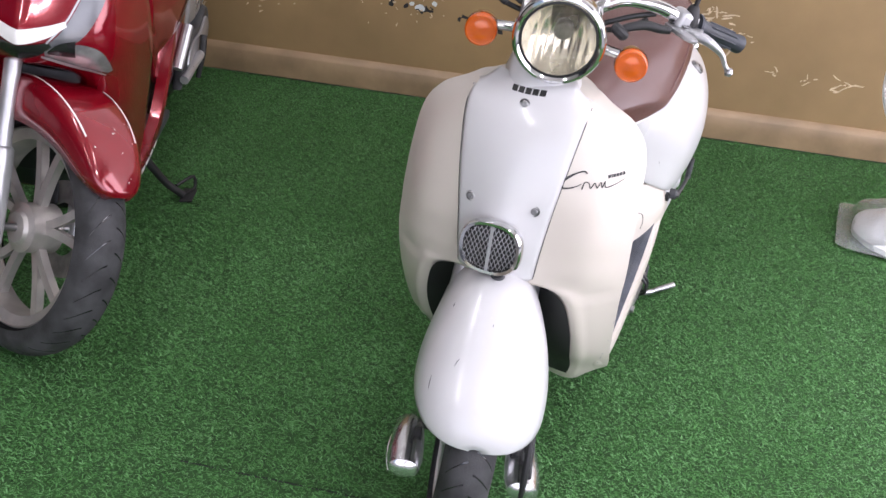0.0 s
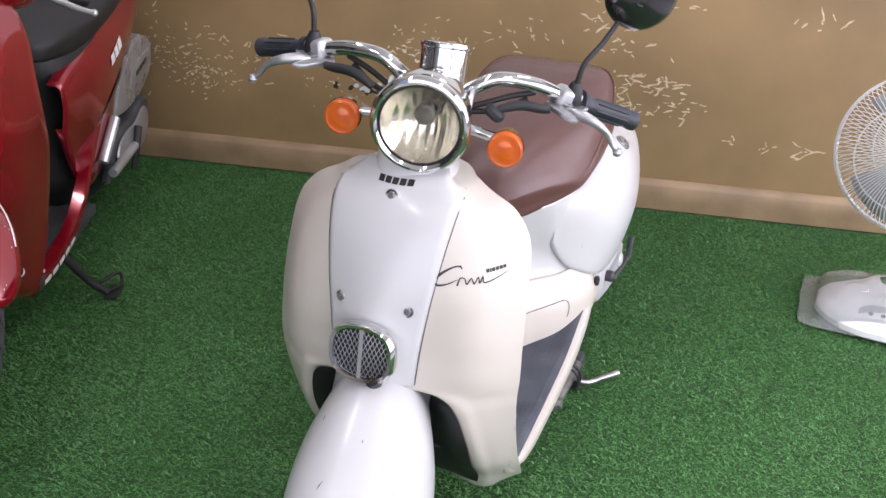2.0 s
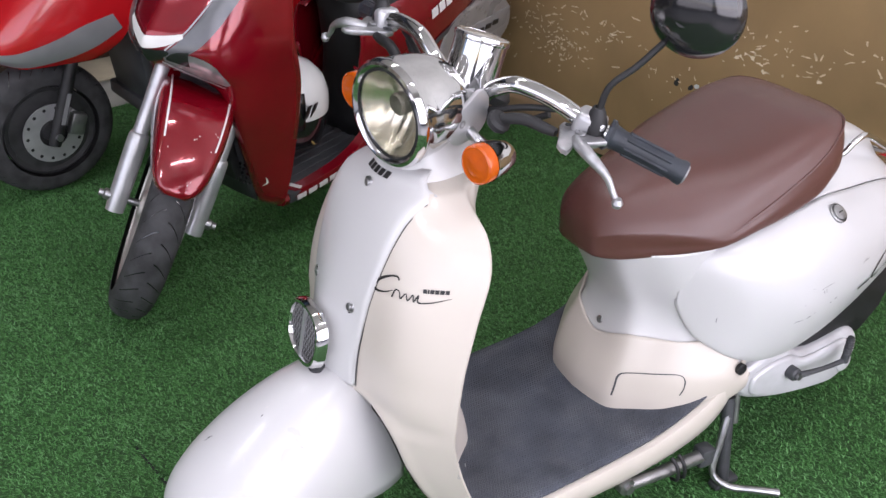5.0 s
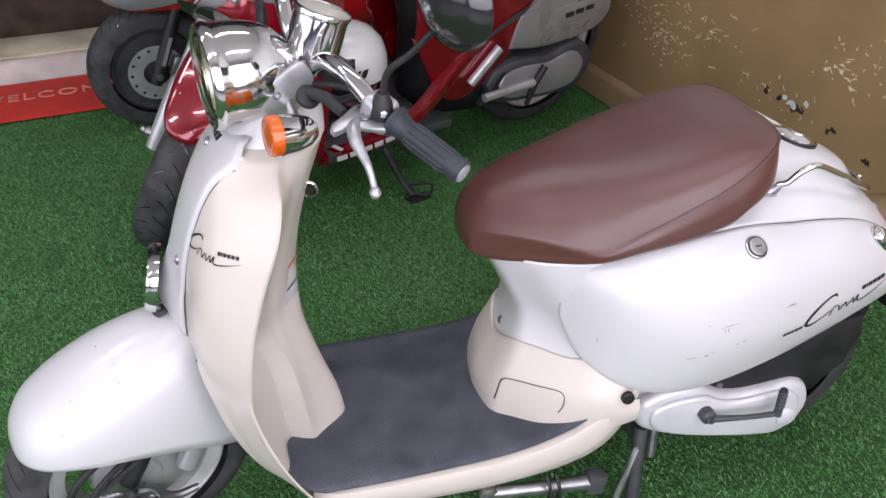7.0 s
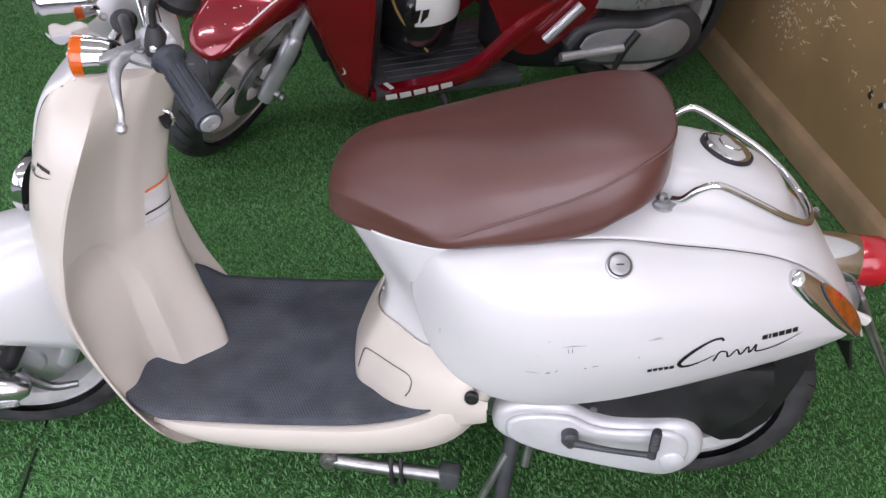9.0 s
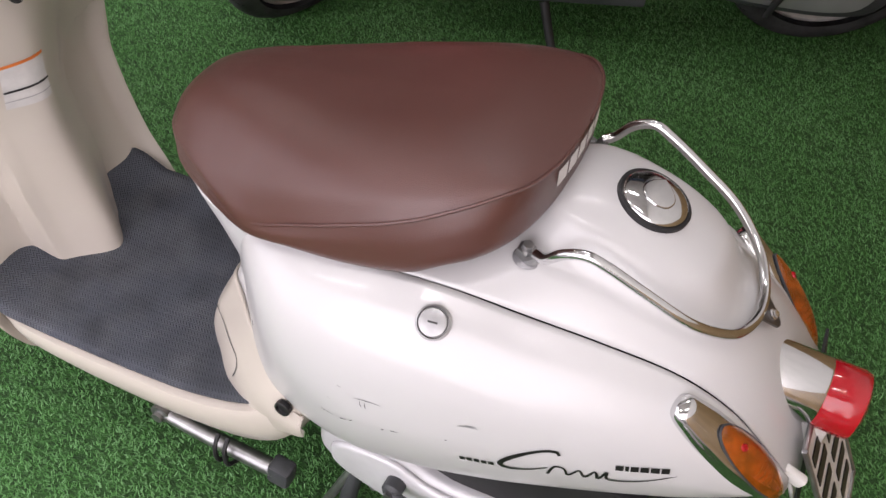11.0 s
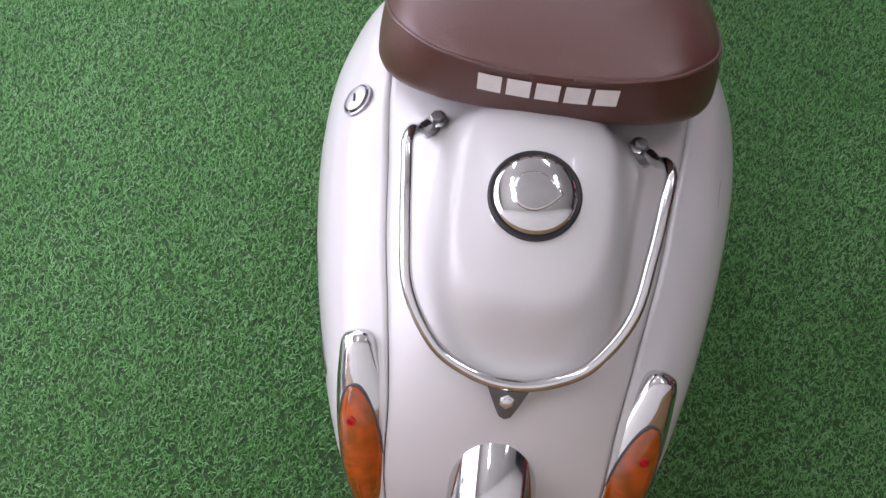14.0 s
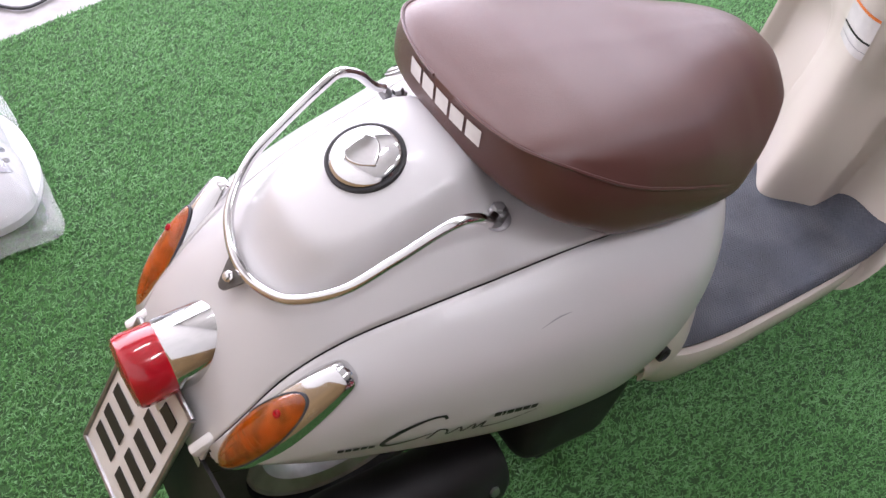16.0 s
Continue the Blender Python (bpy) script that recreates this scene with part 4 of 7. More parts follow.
# ignition lock and bag hook on the inner shield
lock_hit = shield_tree.ray_cast(Vector((0.6, -0.020, 0.680)), Vector((-1, 0, 0)))[0]
hook = part("hook_recess", lathe([(0.0, 0.001), (0.010, 0.0012), (0.013, 0.002), (0.0145, 0.0005)], aim(lock_hit, (0.95, -0.2, 0.25)), 28, 1.5), BLACK, shield, "dark oval recess")
part("bag_hook", tube([lock_hit + Vector(p) for p in ((-0.002, -0.004, 0.012), (0.010, -0.005, 0.008), (0.016, -0.004, -0.004), (0.010, -0.001, -0.013), (-0.002, 0.003, -0.015))], 0.0028, 10), CHROME, hook, "chromed bag hook")
# warning label on the column
for dz, h, mt in ((0.0, 0.074, CLEARFILM), (0.034, 0.005, ORANGE), (-0.008, 0.0035, DECAL), (-0.024, 0.0012, GREYPAINT)):
    rows = []
    for i in range(5):
        row = []
        for j in range(7):
            y, z = -0.050 + 0.062 * j / 6, 0.528 + dz + h * (i / 4 - 0.5)
            hit = shield_tree.ray_cast(Vector((0.6, y, z)), Vector((-1, 0, 0)))
            row.append(hit[0] + Vector((0.0010 if mt is CLEARFILM else 0.0018, 0, 0)))
        rows.append(row)
    part("warning_label", grid(rows), mt, shield, "small printed warning label" if mt is CLEARFILM else "", 0)

# ---- floor ----
FLOOR = [(0.255, 0.212, 0.192, 0.180), (0.30, 0.214, 0.172, 0.194), (0.36, 0.216, 0.158, 0.198), (0.50, 0.224, 0.156, 0.199), (0.60, 0.236, 0.166, 0.200), (0.68, 0.262, 0.182, 0.200), (0.735, 0.295, 0.206, 0.199), (0.77, 0.325, 0.240, 0.196), (0.795, 0.345, 0.285, 0.190), (0.805, 0.348, 0.315, 0.184)]


def floor_rows():
    rows = []
    for i in range(40):
        x = 0.255 + 0.55 * i / 39
        top, low, w = along(FLOOR, x)
        h, c = top - low, min(0.012, (top - low) * 0.3)
        half = [(0, top), (w * 0.5, top), (w - 0.014, top), (w - 0.004, top - 0.003), (w, top - 0.012), (w - 0.001, low + h * 0.45), (w - 0.008, low + c), (w - 0.022, low), (w * 0.5, low), (0, low)]
        rows.append([(x, -y, z) for y, z in half] + [(x, y, z) for y, z in half[::-1][1:-1]])
    return rows


part("floorboard", grid(floor_rows(), True, True), CREAM, scooter, "cream floorboard edge, scuffed", 40)
# ribbed rubber mat, following the floor
rows = []
for i in range(50):
    x = 0.206 + 0.550 * i / 49
    top, low, w = along(FLOOR, max(x, 0.255))
    w2 = along([(0.206, 0.160), (0.216, 0.180), (0.232, 0.188), (0.25, 0.190), (0.275, 0.190), (0.36, 0.190), (0.60, 0.188), (0.70, 0.188), (0.756, 0.192)], x)[0]
    rows.append([(x, w2 * (2 * j / 24 - 1), top + 0.0045 + 0.042 * (max(0, 0.275 - x) / 0.070) ** 1.2) for j in range(25)])
part("floor_mat", grid(rows), FLOORMAT, scooter, "dark grey ribbed rubber floor mat, dusty", 0, 0.004)

# ---- body under the seat ----
# z; prow x, half width at three places behind it
BODY = [(0.20, 0.572, 0.090, 0.146, 0.186), (0.258, 0.573, 0.090, 0.148, 0.188), (0.278, 0.576, 0.090, 0.148, 0.188), (0.318, 0.589, 0.090, 0.147, 0.186), (0.356, 0.606, 0.086, 0.141, 0.178), (0.40, 0.619, 0.078, 0.134, 0.166), (0.435, 0.618, 0.074, 0.130, 0.157), (0.469, 0.603, 0.074, 0.126, 0.150), (0.51, 0.583, 0.078, 0.124, 0.146), (0.56, 0.558, 0.082, 0.124, 0.144), (0.60, 0.548, 0.085, 0.125, 0.144)]


def body_outline(z, n=41):
    x0, a, b, c = along(BODY, z)
    half = [(x0, 0.0), (x0 + 0.002, a * 0.52), (x0 + 0.010, a * 0.86), (x0 + 0.036, a * 1.14), (x0 + 0.085, b), (max(x0 + 0.16, 0.74), c), (0.86, c)]
    h = cat(half, n)
    return [(x, -y) for x, y in h[::-1]] + [(x, y) for x, y in h[1:]]


rows = []
for i in range(40):
    z = 0.325 + 0.237 * i / 39
    rows.append([(x, y, z) for x, y in body_outline(z)])
body = part("seat_base_panel", grid(rows), WHITE, scooter, "white body panel below the seat", 50, 0.004)
# cream lower cover wrapped round the prow, its top edge dipping at the bolt in front
COVER_TOP = [(0.60, 0.382), (0.64, 0.379), (0.69, 0.379), (0.725, 0.385), (0.748, 0.381), (0.768, 0.362), (0.785, 0.338), (0.80, 0.318)]
rows = []
ends = body_outline(0.37)
n = len(ends)
for i in range(30):
    t = i / 29
    row = []
    for j in range(n):
        s = abs(2 * j / (n - 1) - 1)
        ex, ey = min(ends[j][0], 0.80), abs(ends[j][1])
        u = min(ey / 0.080, 1.0)
        ztop = along(COVER_TOP, ex)[0] - 0.024 * (1 - u * u * (3 - 2 * u))
        zlow = along([(0, 0.205), (0.4, 0.212), (0.6, 0.225), (0.8, 0.265), (1.0, 0.29)], s)[0]
        z = zlow + (ztop - zlow) * t
        x, y = body_outline(z)[j]
        k = min(ey / 0.09, 1.0)
        off = 0.006 + 0.005 * math.sin(math.pi * t)
        row.append((min(x, 0.80) - off * (1 - 0.7 * k), y + math.copysign(off * k * 0.95, y), z))
    rows.append(row)
cb = grid(rows)
cover_tree = surface(cb)
cover = part("lower_cover", cb, CREAM, scooter, "cream lower body cover with a small hatch", 50, 0.004)
# hatch outline, bolts
pts = [(0.580, -0.3, 0.270), (0.585, -0.3, 0.290), (0.591, -0.3, 0.309), (0.600, -0.3, 0.317), (0.630, -0.3, 0.321), (0.668, -0.3, 0.326), (0.677, -0.3, 0.320), (0.675, -0.3, 0.303), (0.668, -0.3, 0.288)]
part("hatch_joint", stroke(pts, 0.0018, cover_tree, (0, 1, 0), 0.0008, 60), GREYPLASTIC, cover)
for x, z in ((0.773, 0.330),):
    for s in (-1, 1):
        part("cover_bolt", lathe([(0.011, -0.004), (0.011, 0.003), (0.008, 0.004), (0.007, 0.001), (0, 0.001)], aim((x, s * 0.199, z), (0, s, 0.1)), 20), BLACK, cover)
screw((0.6125, 0.0, 0.372), (-1, 0, 0.35), 0.007, body)

# ---- rear body ----
# along x: centre top z, crease (y, z)
CREST = [(0.672, 0.500, 0.116, 0.500), (0.682, 0.503, 0.121, 0.527), (0.698, 0.508, 0.129, 0.549), (0.720, 0.530, 0.139, 0.560), (0.748, 0.552, 0.145, 0.569),
         (0.780, 0.574, 0.150, 0.579), (0.820, 0.592, 0.153, 0.588), (0.880, 0.612, 0.155, 0.600), (0.960, 0.632, 0.151, 0.605), (1.040, 0.657, 0.140, 0.594),
         (1.120, 0.647, 0.129, 0.584), (1.200, 0.610, 0.114, 0.564), (1.260, 0.565, 0.104, 0.531), (1.310, 0.505, 0.100, 0.486), (1.340, 0.455, 0.092, 0.450)]
# widest (y, z), lower edge (y, z)
FLANK = [(0.672, 0.119, 0.482, 0.117, 0.462), (0.682, 0.128, 0.488, 0.126, 0.430), (0.698, 0.147, 0.492, 0.145, 0.396), (0.720, 0.170, 0.492, 0.168, 0.378), (0.748, 0.194, 0.486, 0.187, 0.360),
         (0.780, 0.212, 0.478, 0.196, 0.346), (0.820, 0.224, 0.468, 0.203, 0.336), (0.880, 0.233, 0.460, 0.208, 0.336), (0.960, 0.230, 0.462, 0.205, 0.350), (1.040, 0.218, 0.466, 0.196, 0.370),
         (1.120, 0.200, 0.470, 0.182, 0.393), (1.200, 0.178, 0.474, 0.165, 0.416), (1.260, 0.158, 0.470, 0.148, 0.432), (1.310, 0.134, 0.456, 0.128, 0.446), (1.340, 0.108, 0.444, 0.104, 0.440)]


def side_rows():
    rows = []
    for i in range(70):
        x = 0.672 + 0.668 * (i / 69) ** 1.3
        (zc, yc, zr), (ym, zm, yb, zb) = along(CREST, x), along(FLANK, x)
        keys = [(yc, zr), (yc + (ym - yc) * 0.45, zr - (zr - zm) * 0.16), (yc + (ym - yc) * 0.85, zr - (zr - zm) * 0.50), (ym, zm), (yb + (ym - yb) * 0.75, zb + (zm - zb) * 0.5), (yb, zb), (yb - 0.010, zb + 0.002)]
        rows.append([(x, -y, z) for y, z in cat(keys, 34)])
    return rows


side = grid(side_rows())
other = mirrored(side)
left_tree, right_tree = surface(side), surface(other)
left_panel = part("side_panel", side, WHITE, scooter, "white side panel with scuffs and black script strokes", 50, 0.004)
right_panel = part("side_panel", other, WHITE, scooter, "white side panel with black script strokes", 50, 0.004)


def dome(x, y):
    """The raised part of the tail round the filler cap."""
    u, v = (x - 1.105) / 0.128, y / 0.094
    r = (abs(u) ** 3.2 + abs(v) ** 3.0) ** (1 / 3.1)
    t = min(max((1.0 - r) / 0.30, 0), 1)
    return 0.024 * t * t * (3 - 2 * t)


def tail_rows():
    rows = []
    for i in range(80):
        x = 0.88 + 0.475 * i / 79
        zc, yc, zr = along(CREST, min(x, 1.34))
        if x > 1.34:
            zc, zr = zc - (x - 1.34) * 2.2, zr - (x - 1.34) * 2.2
        w = yc - 0.0015
        row = []
        for j in range(57):
            y = w * (2 * j / 56 - 1)
            f = abs(y / w)
            z = zc - (zc - zr) * f**2.4 + dome(x, y) * (1 if x > 0.98 else 0)
            row.append((x, y, z + 0.001))
        rows.append(row)
    return rows


tb = grid(tail_rows())
tail_tree = surface(tb)
tail = part("tail_cowl", tb, WHITE, scooter, "white tail cowl with a raised deck", 50, 0.004)
part("under_tray", slab([(0.72, -0.17), (1.0, -0.19), (1.25, -0.14), (1.335, -0.09), (1.335, 0.09), (1.25, 0.14), (1.0, 0.19), (0.72, 0.17)], 0.01, pose(0, 0, 0.43)), BLACK, scooter)
script_mark(left_tree, (1.060, -0.3, 0.436), (1, 0, 0.155), (-0.155, 0, 1), (0, 1, 0), 0.176, left_panel, 1.3, True)
script_mark(right_tree, (1.195, 0.3, 0.456), (-1, 0, -0.155), (-0.155, 0, 1), (0, -1, 0), 0.176, right_panel, 1.3, True)
rng = random.Random(5)
# x, z, length, slope, half a millimetre of width, dark or pale
for x, z, l, q, wd, dark in ((0.873, 0.482, 0.006, 0.1, 1.2, False), (0.895, 0.475, 0.032, 0.16, 1.0, True), (0.902, 0.474, 0.003, -3.0, 1.0, True), (0.908, 0.475, 0.002, -4.5, 1.2, True), (0.847, 0.420, 0.020, 0.05, 1.1, True), (0.875, 0.421, 0.009, 0.5, 2.2, True), (0.888, 0.428, 0.005, 0.9, 1.2, True), (0.928, 0.438, 0.004, 0.5, 2.2, True), (0.938, 0.442, 0.010, 0.2, 1.3, True), (1.000, 0.460, 0.003, 0.2, 1.6, True), (1.010, 0.489, 0.022, 0.12, 2.0, False), (1.018, 0.493, 0.012, 0.05, 1.4, False), (0.86, 0.455, 0.005, -0.4, 0.9, False)):
    part("scuff", stroke([(x, -0.3, z), (x + l * 0.45, -0.3, z + l * q * rng.uniform(0.2, 0.8)), (x + l, -0.3, z + l * q)], [0.0003, wd * 0.001, 0.0003], left_tree, (0, 1, 0), 0.0006, 10), GREYPAINT if not dark else GREYPLASTIC, left_panel)
part("scuff", stroke([(1.02, 0.3, 0.56), (1.00, 0.3, 0.566), (0.985, 0.3, 0.568)], [0.0004, 0.0014, 0.0004], right_tree, (0, -1, 0), 0.0006, 8), GREYPAINT, right_panel)
# seat lock on the left panel
hit = left_tree.ray_cast(Vector((0.960, -0.5, 0.585)), Vector((0, 1, 0)))
lock = part("seat_lock", lathe([(0.0185, -0.003), (0.0185, 0.002), (0.0165, 0.003), (0.0155, 0.0005), (0.0150, 0.0005), (0.0142, 0.005), (0.011, 0.006), (0, 0.006)], aim(hit[0], hit[1] if hit[1].y < 0 else -hit[1]), 32), STEEL, left_panel, "round steel seat lock")
part("key_slot", box(0.010, 0.002, 0.002, aim(hit[0], hit[1] if hit[1].y < 0 else -hit[1]) @ pose(0, 0, 0.0062)), BLACK, lock)

# filler cap
capz = tail_tree.ray_cast(Vector((1.115, 0, 1.0)), Vector((0, 0, -1)))
cm = aim(capz[0], capz[1] if capz[1].z > 0 else -capz[1])
part("cap_seal", lathe([(0.0405, -0.004), (0.0405, 0.0012), (0.0385, 0.0022), (0.034, 0.0)], cm, 48), BLACK, tail)
cap = part("fuel_cap", lathe([(0.0355, -0.003), (0.0362, 0.0020), (0.0350, 0.0042), (0.0315, 0.0062), (0.022, 0.0092), (0.012, 0.0108), (0, 0.0112)], cm, 48), CHROME, tail, "chromed round fuel cap")
ridge = cat([(-0.018, 0), (-0.013, -0.013), (0.0, -0.018), (0.013, -0.013), (0.022, -0.004), (0.025, 0), (0.022, 0.004), (0.013, 0.013), (0.0, 0.018), (-0.013, 0.013), (-0.018, 0)], 41)[:-1]
part("grip_ridge", moved(slab([(x, y) for x, y in ridge], 0.0042, None, 0.0018, 3), cm @ pose(-0.002, 0, 0.0078)), CHROME, cap)

# carrier rail round the deck
half = [(1.030, 0.103, 0.645), (1.042, 0.110, 0.650), (1.058, 0.114, 0.668), (1.080, 0.115, 0.678), (1.102, 0.112, 0.671), (1.146, 0.106, 0.648), (1.193, 0.096, 0.622), (1.231, 0.067, 0.598), (1.247, 0.033, 0.587), (1.252, 0.0, 0.584)]
full = half + [(x, -y, z) for x, y, z in half[::-1][1:]]
rail = part("carrier_rail", tube(full, 0.0056, 14, 110), CHROME, scooter, "chromed carrier rail")
for s in (-1, 1):
    z = tail_tree.ray_cast(Vector((1.024, s * 0.100, 1)), Vector((0, 0, -1)))[0].z
    part("rail_foot", tube([(1.012, s * 0.092, z + 0.002), (1.024, s * 0.100, z + 0.003), (1.034, s * 0.105, 0.646)], [0.009, 0.008, 0.0056], 10), STEEL, rail)
    part("rail_bolt", lathe([(0.010, 0), (0.010, 0.002), (0.0065, 0.003), (0.0065, 0.008), (0.0055, 0.009), (0, 0.009)], aim((1.018, s * 0.095, z + 0.009), (0.1, s * 0.15, 1)), 6), STEEL, rail)
    # grey disc paints in the shade of a shallow recess in the white cowl
    part("recess_shade", lathe([(0.015, 0.0), (0.013, 0.0015), (0.0, 0.002)], aim((1.020, s * 0.097, z), (0.1, s * 0.15, 1)), 24), GREYPAINT, rail)
tz = tail_tree.ray_cast(Vector((1.252, 0, 1)), Vector((0, 0, -1)))[0].z
TAB = Matrix(((0.76, 0, 0.65, 1.260), (0, 1, 0, 0), (-0.65, 0, 0.76, tz + 0.004), (0, 0, 0, 1)))
part("rail_tab", slab([(-0.016, -0.021), (-0.010, -0.019), (0.010, -0.009), (0.017, -0.005), (0.019, 0), (0.017, 0.005), (0.010, 0.009), (-0.010, 0.019), (-0.016, 0.021)], 0.003, TAB), mat("tab_steel", (0.15, 0.145, 0.14), 0.34, 0.85, var=0.2, scale=40), rail, "dark steel tab")
part("rail_bolt", lathe([(0.0065, 0), (0.0065, 0.002), (0.0045, 0.003), (0.0045, 0.006), (0, 0.007)], TAB @ pose(0.003, 0, 0.003), 6), SATIN, rail)

# tail lamp: chrome barrel and red lens, along the tail
tl = aim((1.262, 0, 0.498), (1, 0, -0.04))
barrel = part("tail_lamp", lathe([(0.0395, 0.0), (0.0395, 0.079), (0.0375, 0.082)], tl, 48), CHROME, scooter, "chromed barrel tail lamp")
part("lens", lathe([(0.0375, 0.080), (0.0392, 0.083), (0.0400, 0.114), (0.0380, 0.121), (0.031, 0.1245), (0.0, 0.126)], tl, 48), REDLENS, barrel, "red plastic lens")
# rear indicators: tear-shaped chrome pods with amber lenses
for s, tree in ((-1, left_tree), (1, right_tree)):
    pa, pb_ = Vector((1.206, s * 0.140, 0.557)), Vector((1.329, s * 0.100, 0.422))
    ax = (pb_ - pa).normalized()
    out = Vector((0.62, s * 0.26, 0.72)).normalized()
    out = (out - ax * out.dot(ax)).normalized()
    pb_ += out * 0.007
    sd = ax.cross(out)
    POD = [(0.0, 0.003), (0.015, 0.013), (0.05, 0.018), (0.12, 0.0215), (0.25, 0.0265), (0.45, 0.031), (0.62, 0.031), (0.78, 0.0265), (0.90, 0.019), (0.97, 0.010), (1.0, 0.002)]
    rows = []
    for i in range(41):
        t = 0.5 - 0.5 * math.cos(math.pi * i / 40)
        r = along(POD, t)[0]
        c = pa + (pb_ - pa) * t
        rows.append([c + sd * r * 0.92 * math.cos(a) + out * r * 0.78 * math.sin(a) for a in (2 * math.pi * j / 28 for j in range(28))])
    pod = part("rear_indicator", grid(rows, True, True), CHROME, scooter, "chromed tear-shaped rear indicator")

    def on_pod(t, v, up, k=1.0):
        r = along(POD, t)[0]
        lw = 0.0208 * k * math.sqrt(max(0.0, 1 - ((t - 0.605) / (0.368 * k)) ** 2))
        h = 0.78 * r * math.sqrt(max(0.0, 1 - (lw * v / (r * 0.92)) ** 2))
        return pa + (pb_ - pa) * t + sd * lw * v + out * (h + up)
    part("reflector", grid([[on_pod(0.605 + 0.365 * math.sin(math.pi * (i / 24 - 0.5)), j / 6 - 1, 0.0012) for j in range(13)] for i in range(25)]), AMBERPLATE, pod)
    for v, t0, t1, up in ((0.15, 0.74, 0.88, 0.0055), (-0.45, 0.70, 0.84, 0.0050), (0.55, 0.72, 0.82, 0.0045)):
        part("prism", tube([on_pod(t0 + (t1 - t0) * i / 4, v, up - 0.0014 * i / 4) for i in range(5)], 0.0012, 8), AMBERBRIGHT, pod)
    for k in range(7):
        t = 0.60 + 0.042 * k
        for v0, v1 in ((-0.62, -0.12), (0.12, 0.62)):
            part("prism", tube([on_pod(t, v0, 0.0022), on_pod(t + 0.006, (v0 + v1) / 2, 0.0030), on_pod(t, v1, 0.0022)], 0.0008, 6, 5), AMBERBRIGHT, pod)
    part("prism", tube([on_pod(0.30 + 0.66 * i / 14, -0.86, 0.0005) for i in range(15)], 0.0009, 8), AMBERBRIGHT, pod)
    for t in (0.40,):
        part("screw_boss", lathe([(0.0042, 0.0), (0.0042, 0.0025), (0.0025, 0.003), (0.002, 0.001), (0, 0.001)], aim(on_pod(t, 0.1, 0.0062), out), 16), REDLENS, pod)
    edge = [on_pod(0.605 + 0.366 * math.cos(a), math.copysign(1.0, math.sin(a)), 0.0015) for a in (2 * math.pi * j / 48 for j in range(49))]
    part("gasket", tube(edge, 0.0014, 8, 97), GREYPLASTIC, pod)
    lens = part("lens", grid([[on_pod(0.605 + 0.365 * math.sin(math.pi * (i / 24 - 0.5)), j / 8 - 1, 0.0025 + 0.0055 * (1 - (j / 8 - 1) ** 2) * math.cos(math.pi * (i / 24 - 0.5))) for j in range(17)] for i in range(25)]), AMBERGLASS, pod, "clear amber lens")
# number plate, carrier, mud flap
pm = aim((1.390, 0.0, 0.387), (0.88, 0, 0.48)) @ pose(0, 0, 0, 0, 0, 90)
plate = part("number_plate", moved(slab(oval(0.098, 0.070, 48, 14), 0.002), pm), PLATEWHITE, scooter, "white number plate with plain dark bars")
part("plate_frame", moved(join(*[tube([a, b], 0.0035, 8) for a, b in (((-0.098, -0.070, 0.002), (0.098, -0.070, 0.002)), ((0.098, -0.070, 0.002), (0.098, 0.070, 0.002)), ((0.098, 0.070, 0.002), (-0.098, 0.070, 0.002)), ((-0.098, 0.070, 0.002), (-0.098, -0.070, 0.002)))]), pm), STEEL, plate)
for yy, ws in ((0.033, (-0.062, -0.032, 0.002, 0.034, 0.064)), (-0.030, (-0.066, -0.033, 0.0, 0.033, 0.066))):
    for xx in ws:
        part("plate_bar", box(0.017, 0.048, 0.0012, pm @ pose(xx, yy, 0.0032), 0.0004, 1), DECAL, plate)
part("plate_bracket", box(0.03, 0.05, 0.06, pose(1.352, 0, 0.435), 0.006), PLATEWHITE, scooter, "white plate bracket")
for sd_ in (-1, 1):
    part("plate_bracket", box(0.030, 0.012, 0.016, pose(1.343, sd_ * 0.086, 0.449, 0, 22, 0), 0.004), PLATEWHITE, scooter, "white plate bracket")
part("mud_flap", slab([(-0.075, -0.16), (0.075, -0.16), (0.060, 0.04), (-0.060, 0.04)], 0.004, aim((1.365, 0, 0.36), (0.94, 0, 0.25)) @ pose(0, 0, 0, 0, 0, 90)), BLACK, scooter)

# ---- seat ----
SEATROWS = [(0.533, 0.584, 0.010, 0.574, 0.562), (0.537, 0.604, 0.040, 0.584, 0.554), (0.548, 0.625, 0.059, 0.592, 0.551), (0.572, 0.648, 0.083, 0.599, 0.552), (0.62, 0.668, 0.114, 0.601, 0.558), (0.68, 0.683, 0.145, 0.594, 0.565), (0.722, 0.692, 0.160, 0.590, 0.571), (0.78, 0.702, 0.168, 0.618, 0.587), (0.85, 0.720, 0.170, 0.652, 0.599), (0.92, 0.736, 0.167, 0.686, 0.618), (0.955, 0.739, 0.161, 0.706, 0.640), (0.980, 0.739, 0.151, 0.719, 0.652), (1.000, 0.737, 0.135, 0.727, 0.663), (1.014, 0.734, 0.113, 0.729, 0.671), (1.023, 0.732, 0.084, 0.729, 0.676), (1.028, 0.730, 0.050, 0.728, 0.680), (1.030, 0.729, 0.018, 0.728, 0.684)]


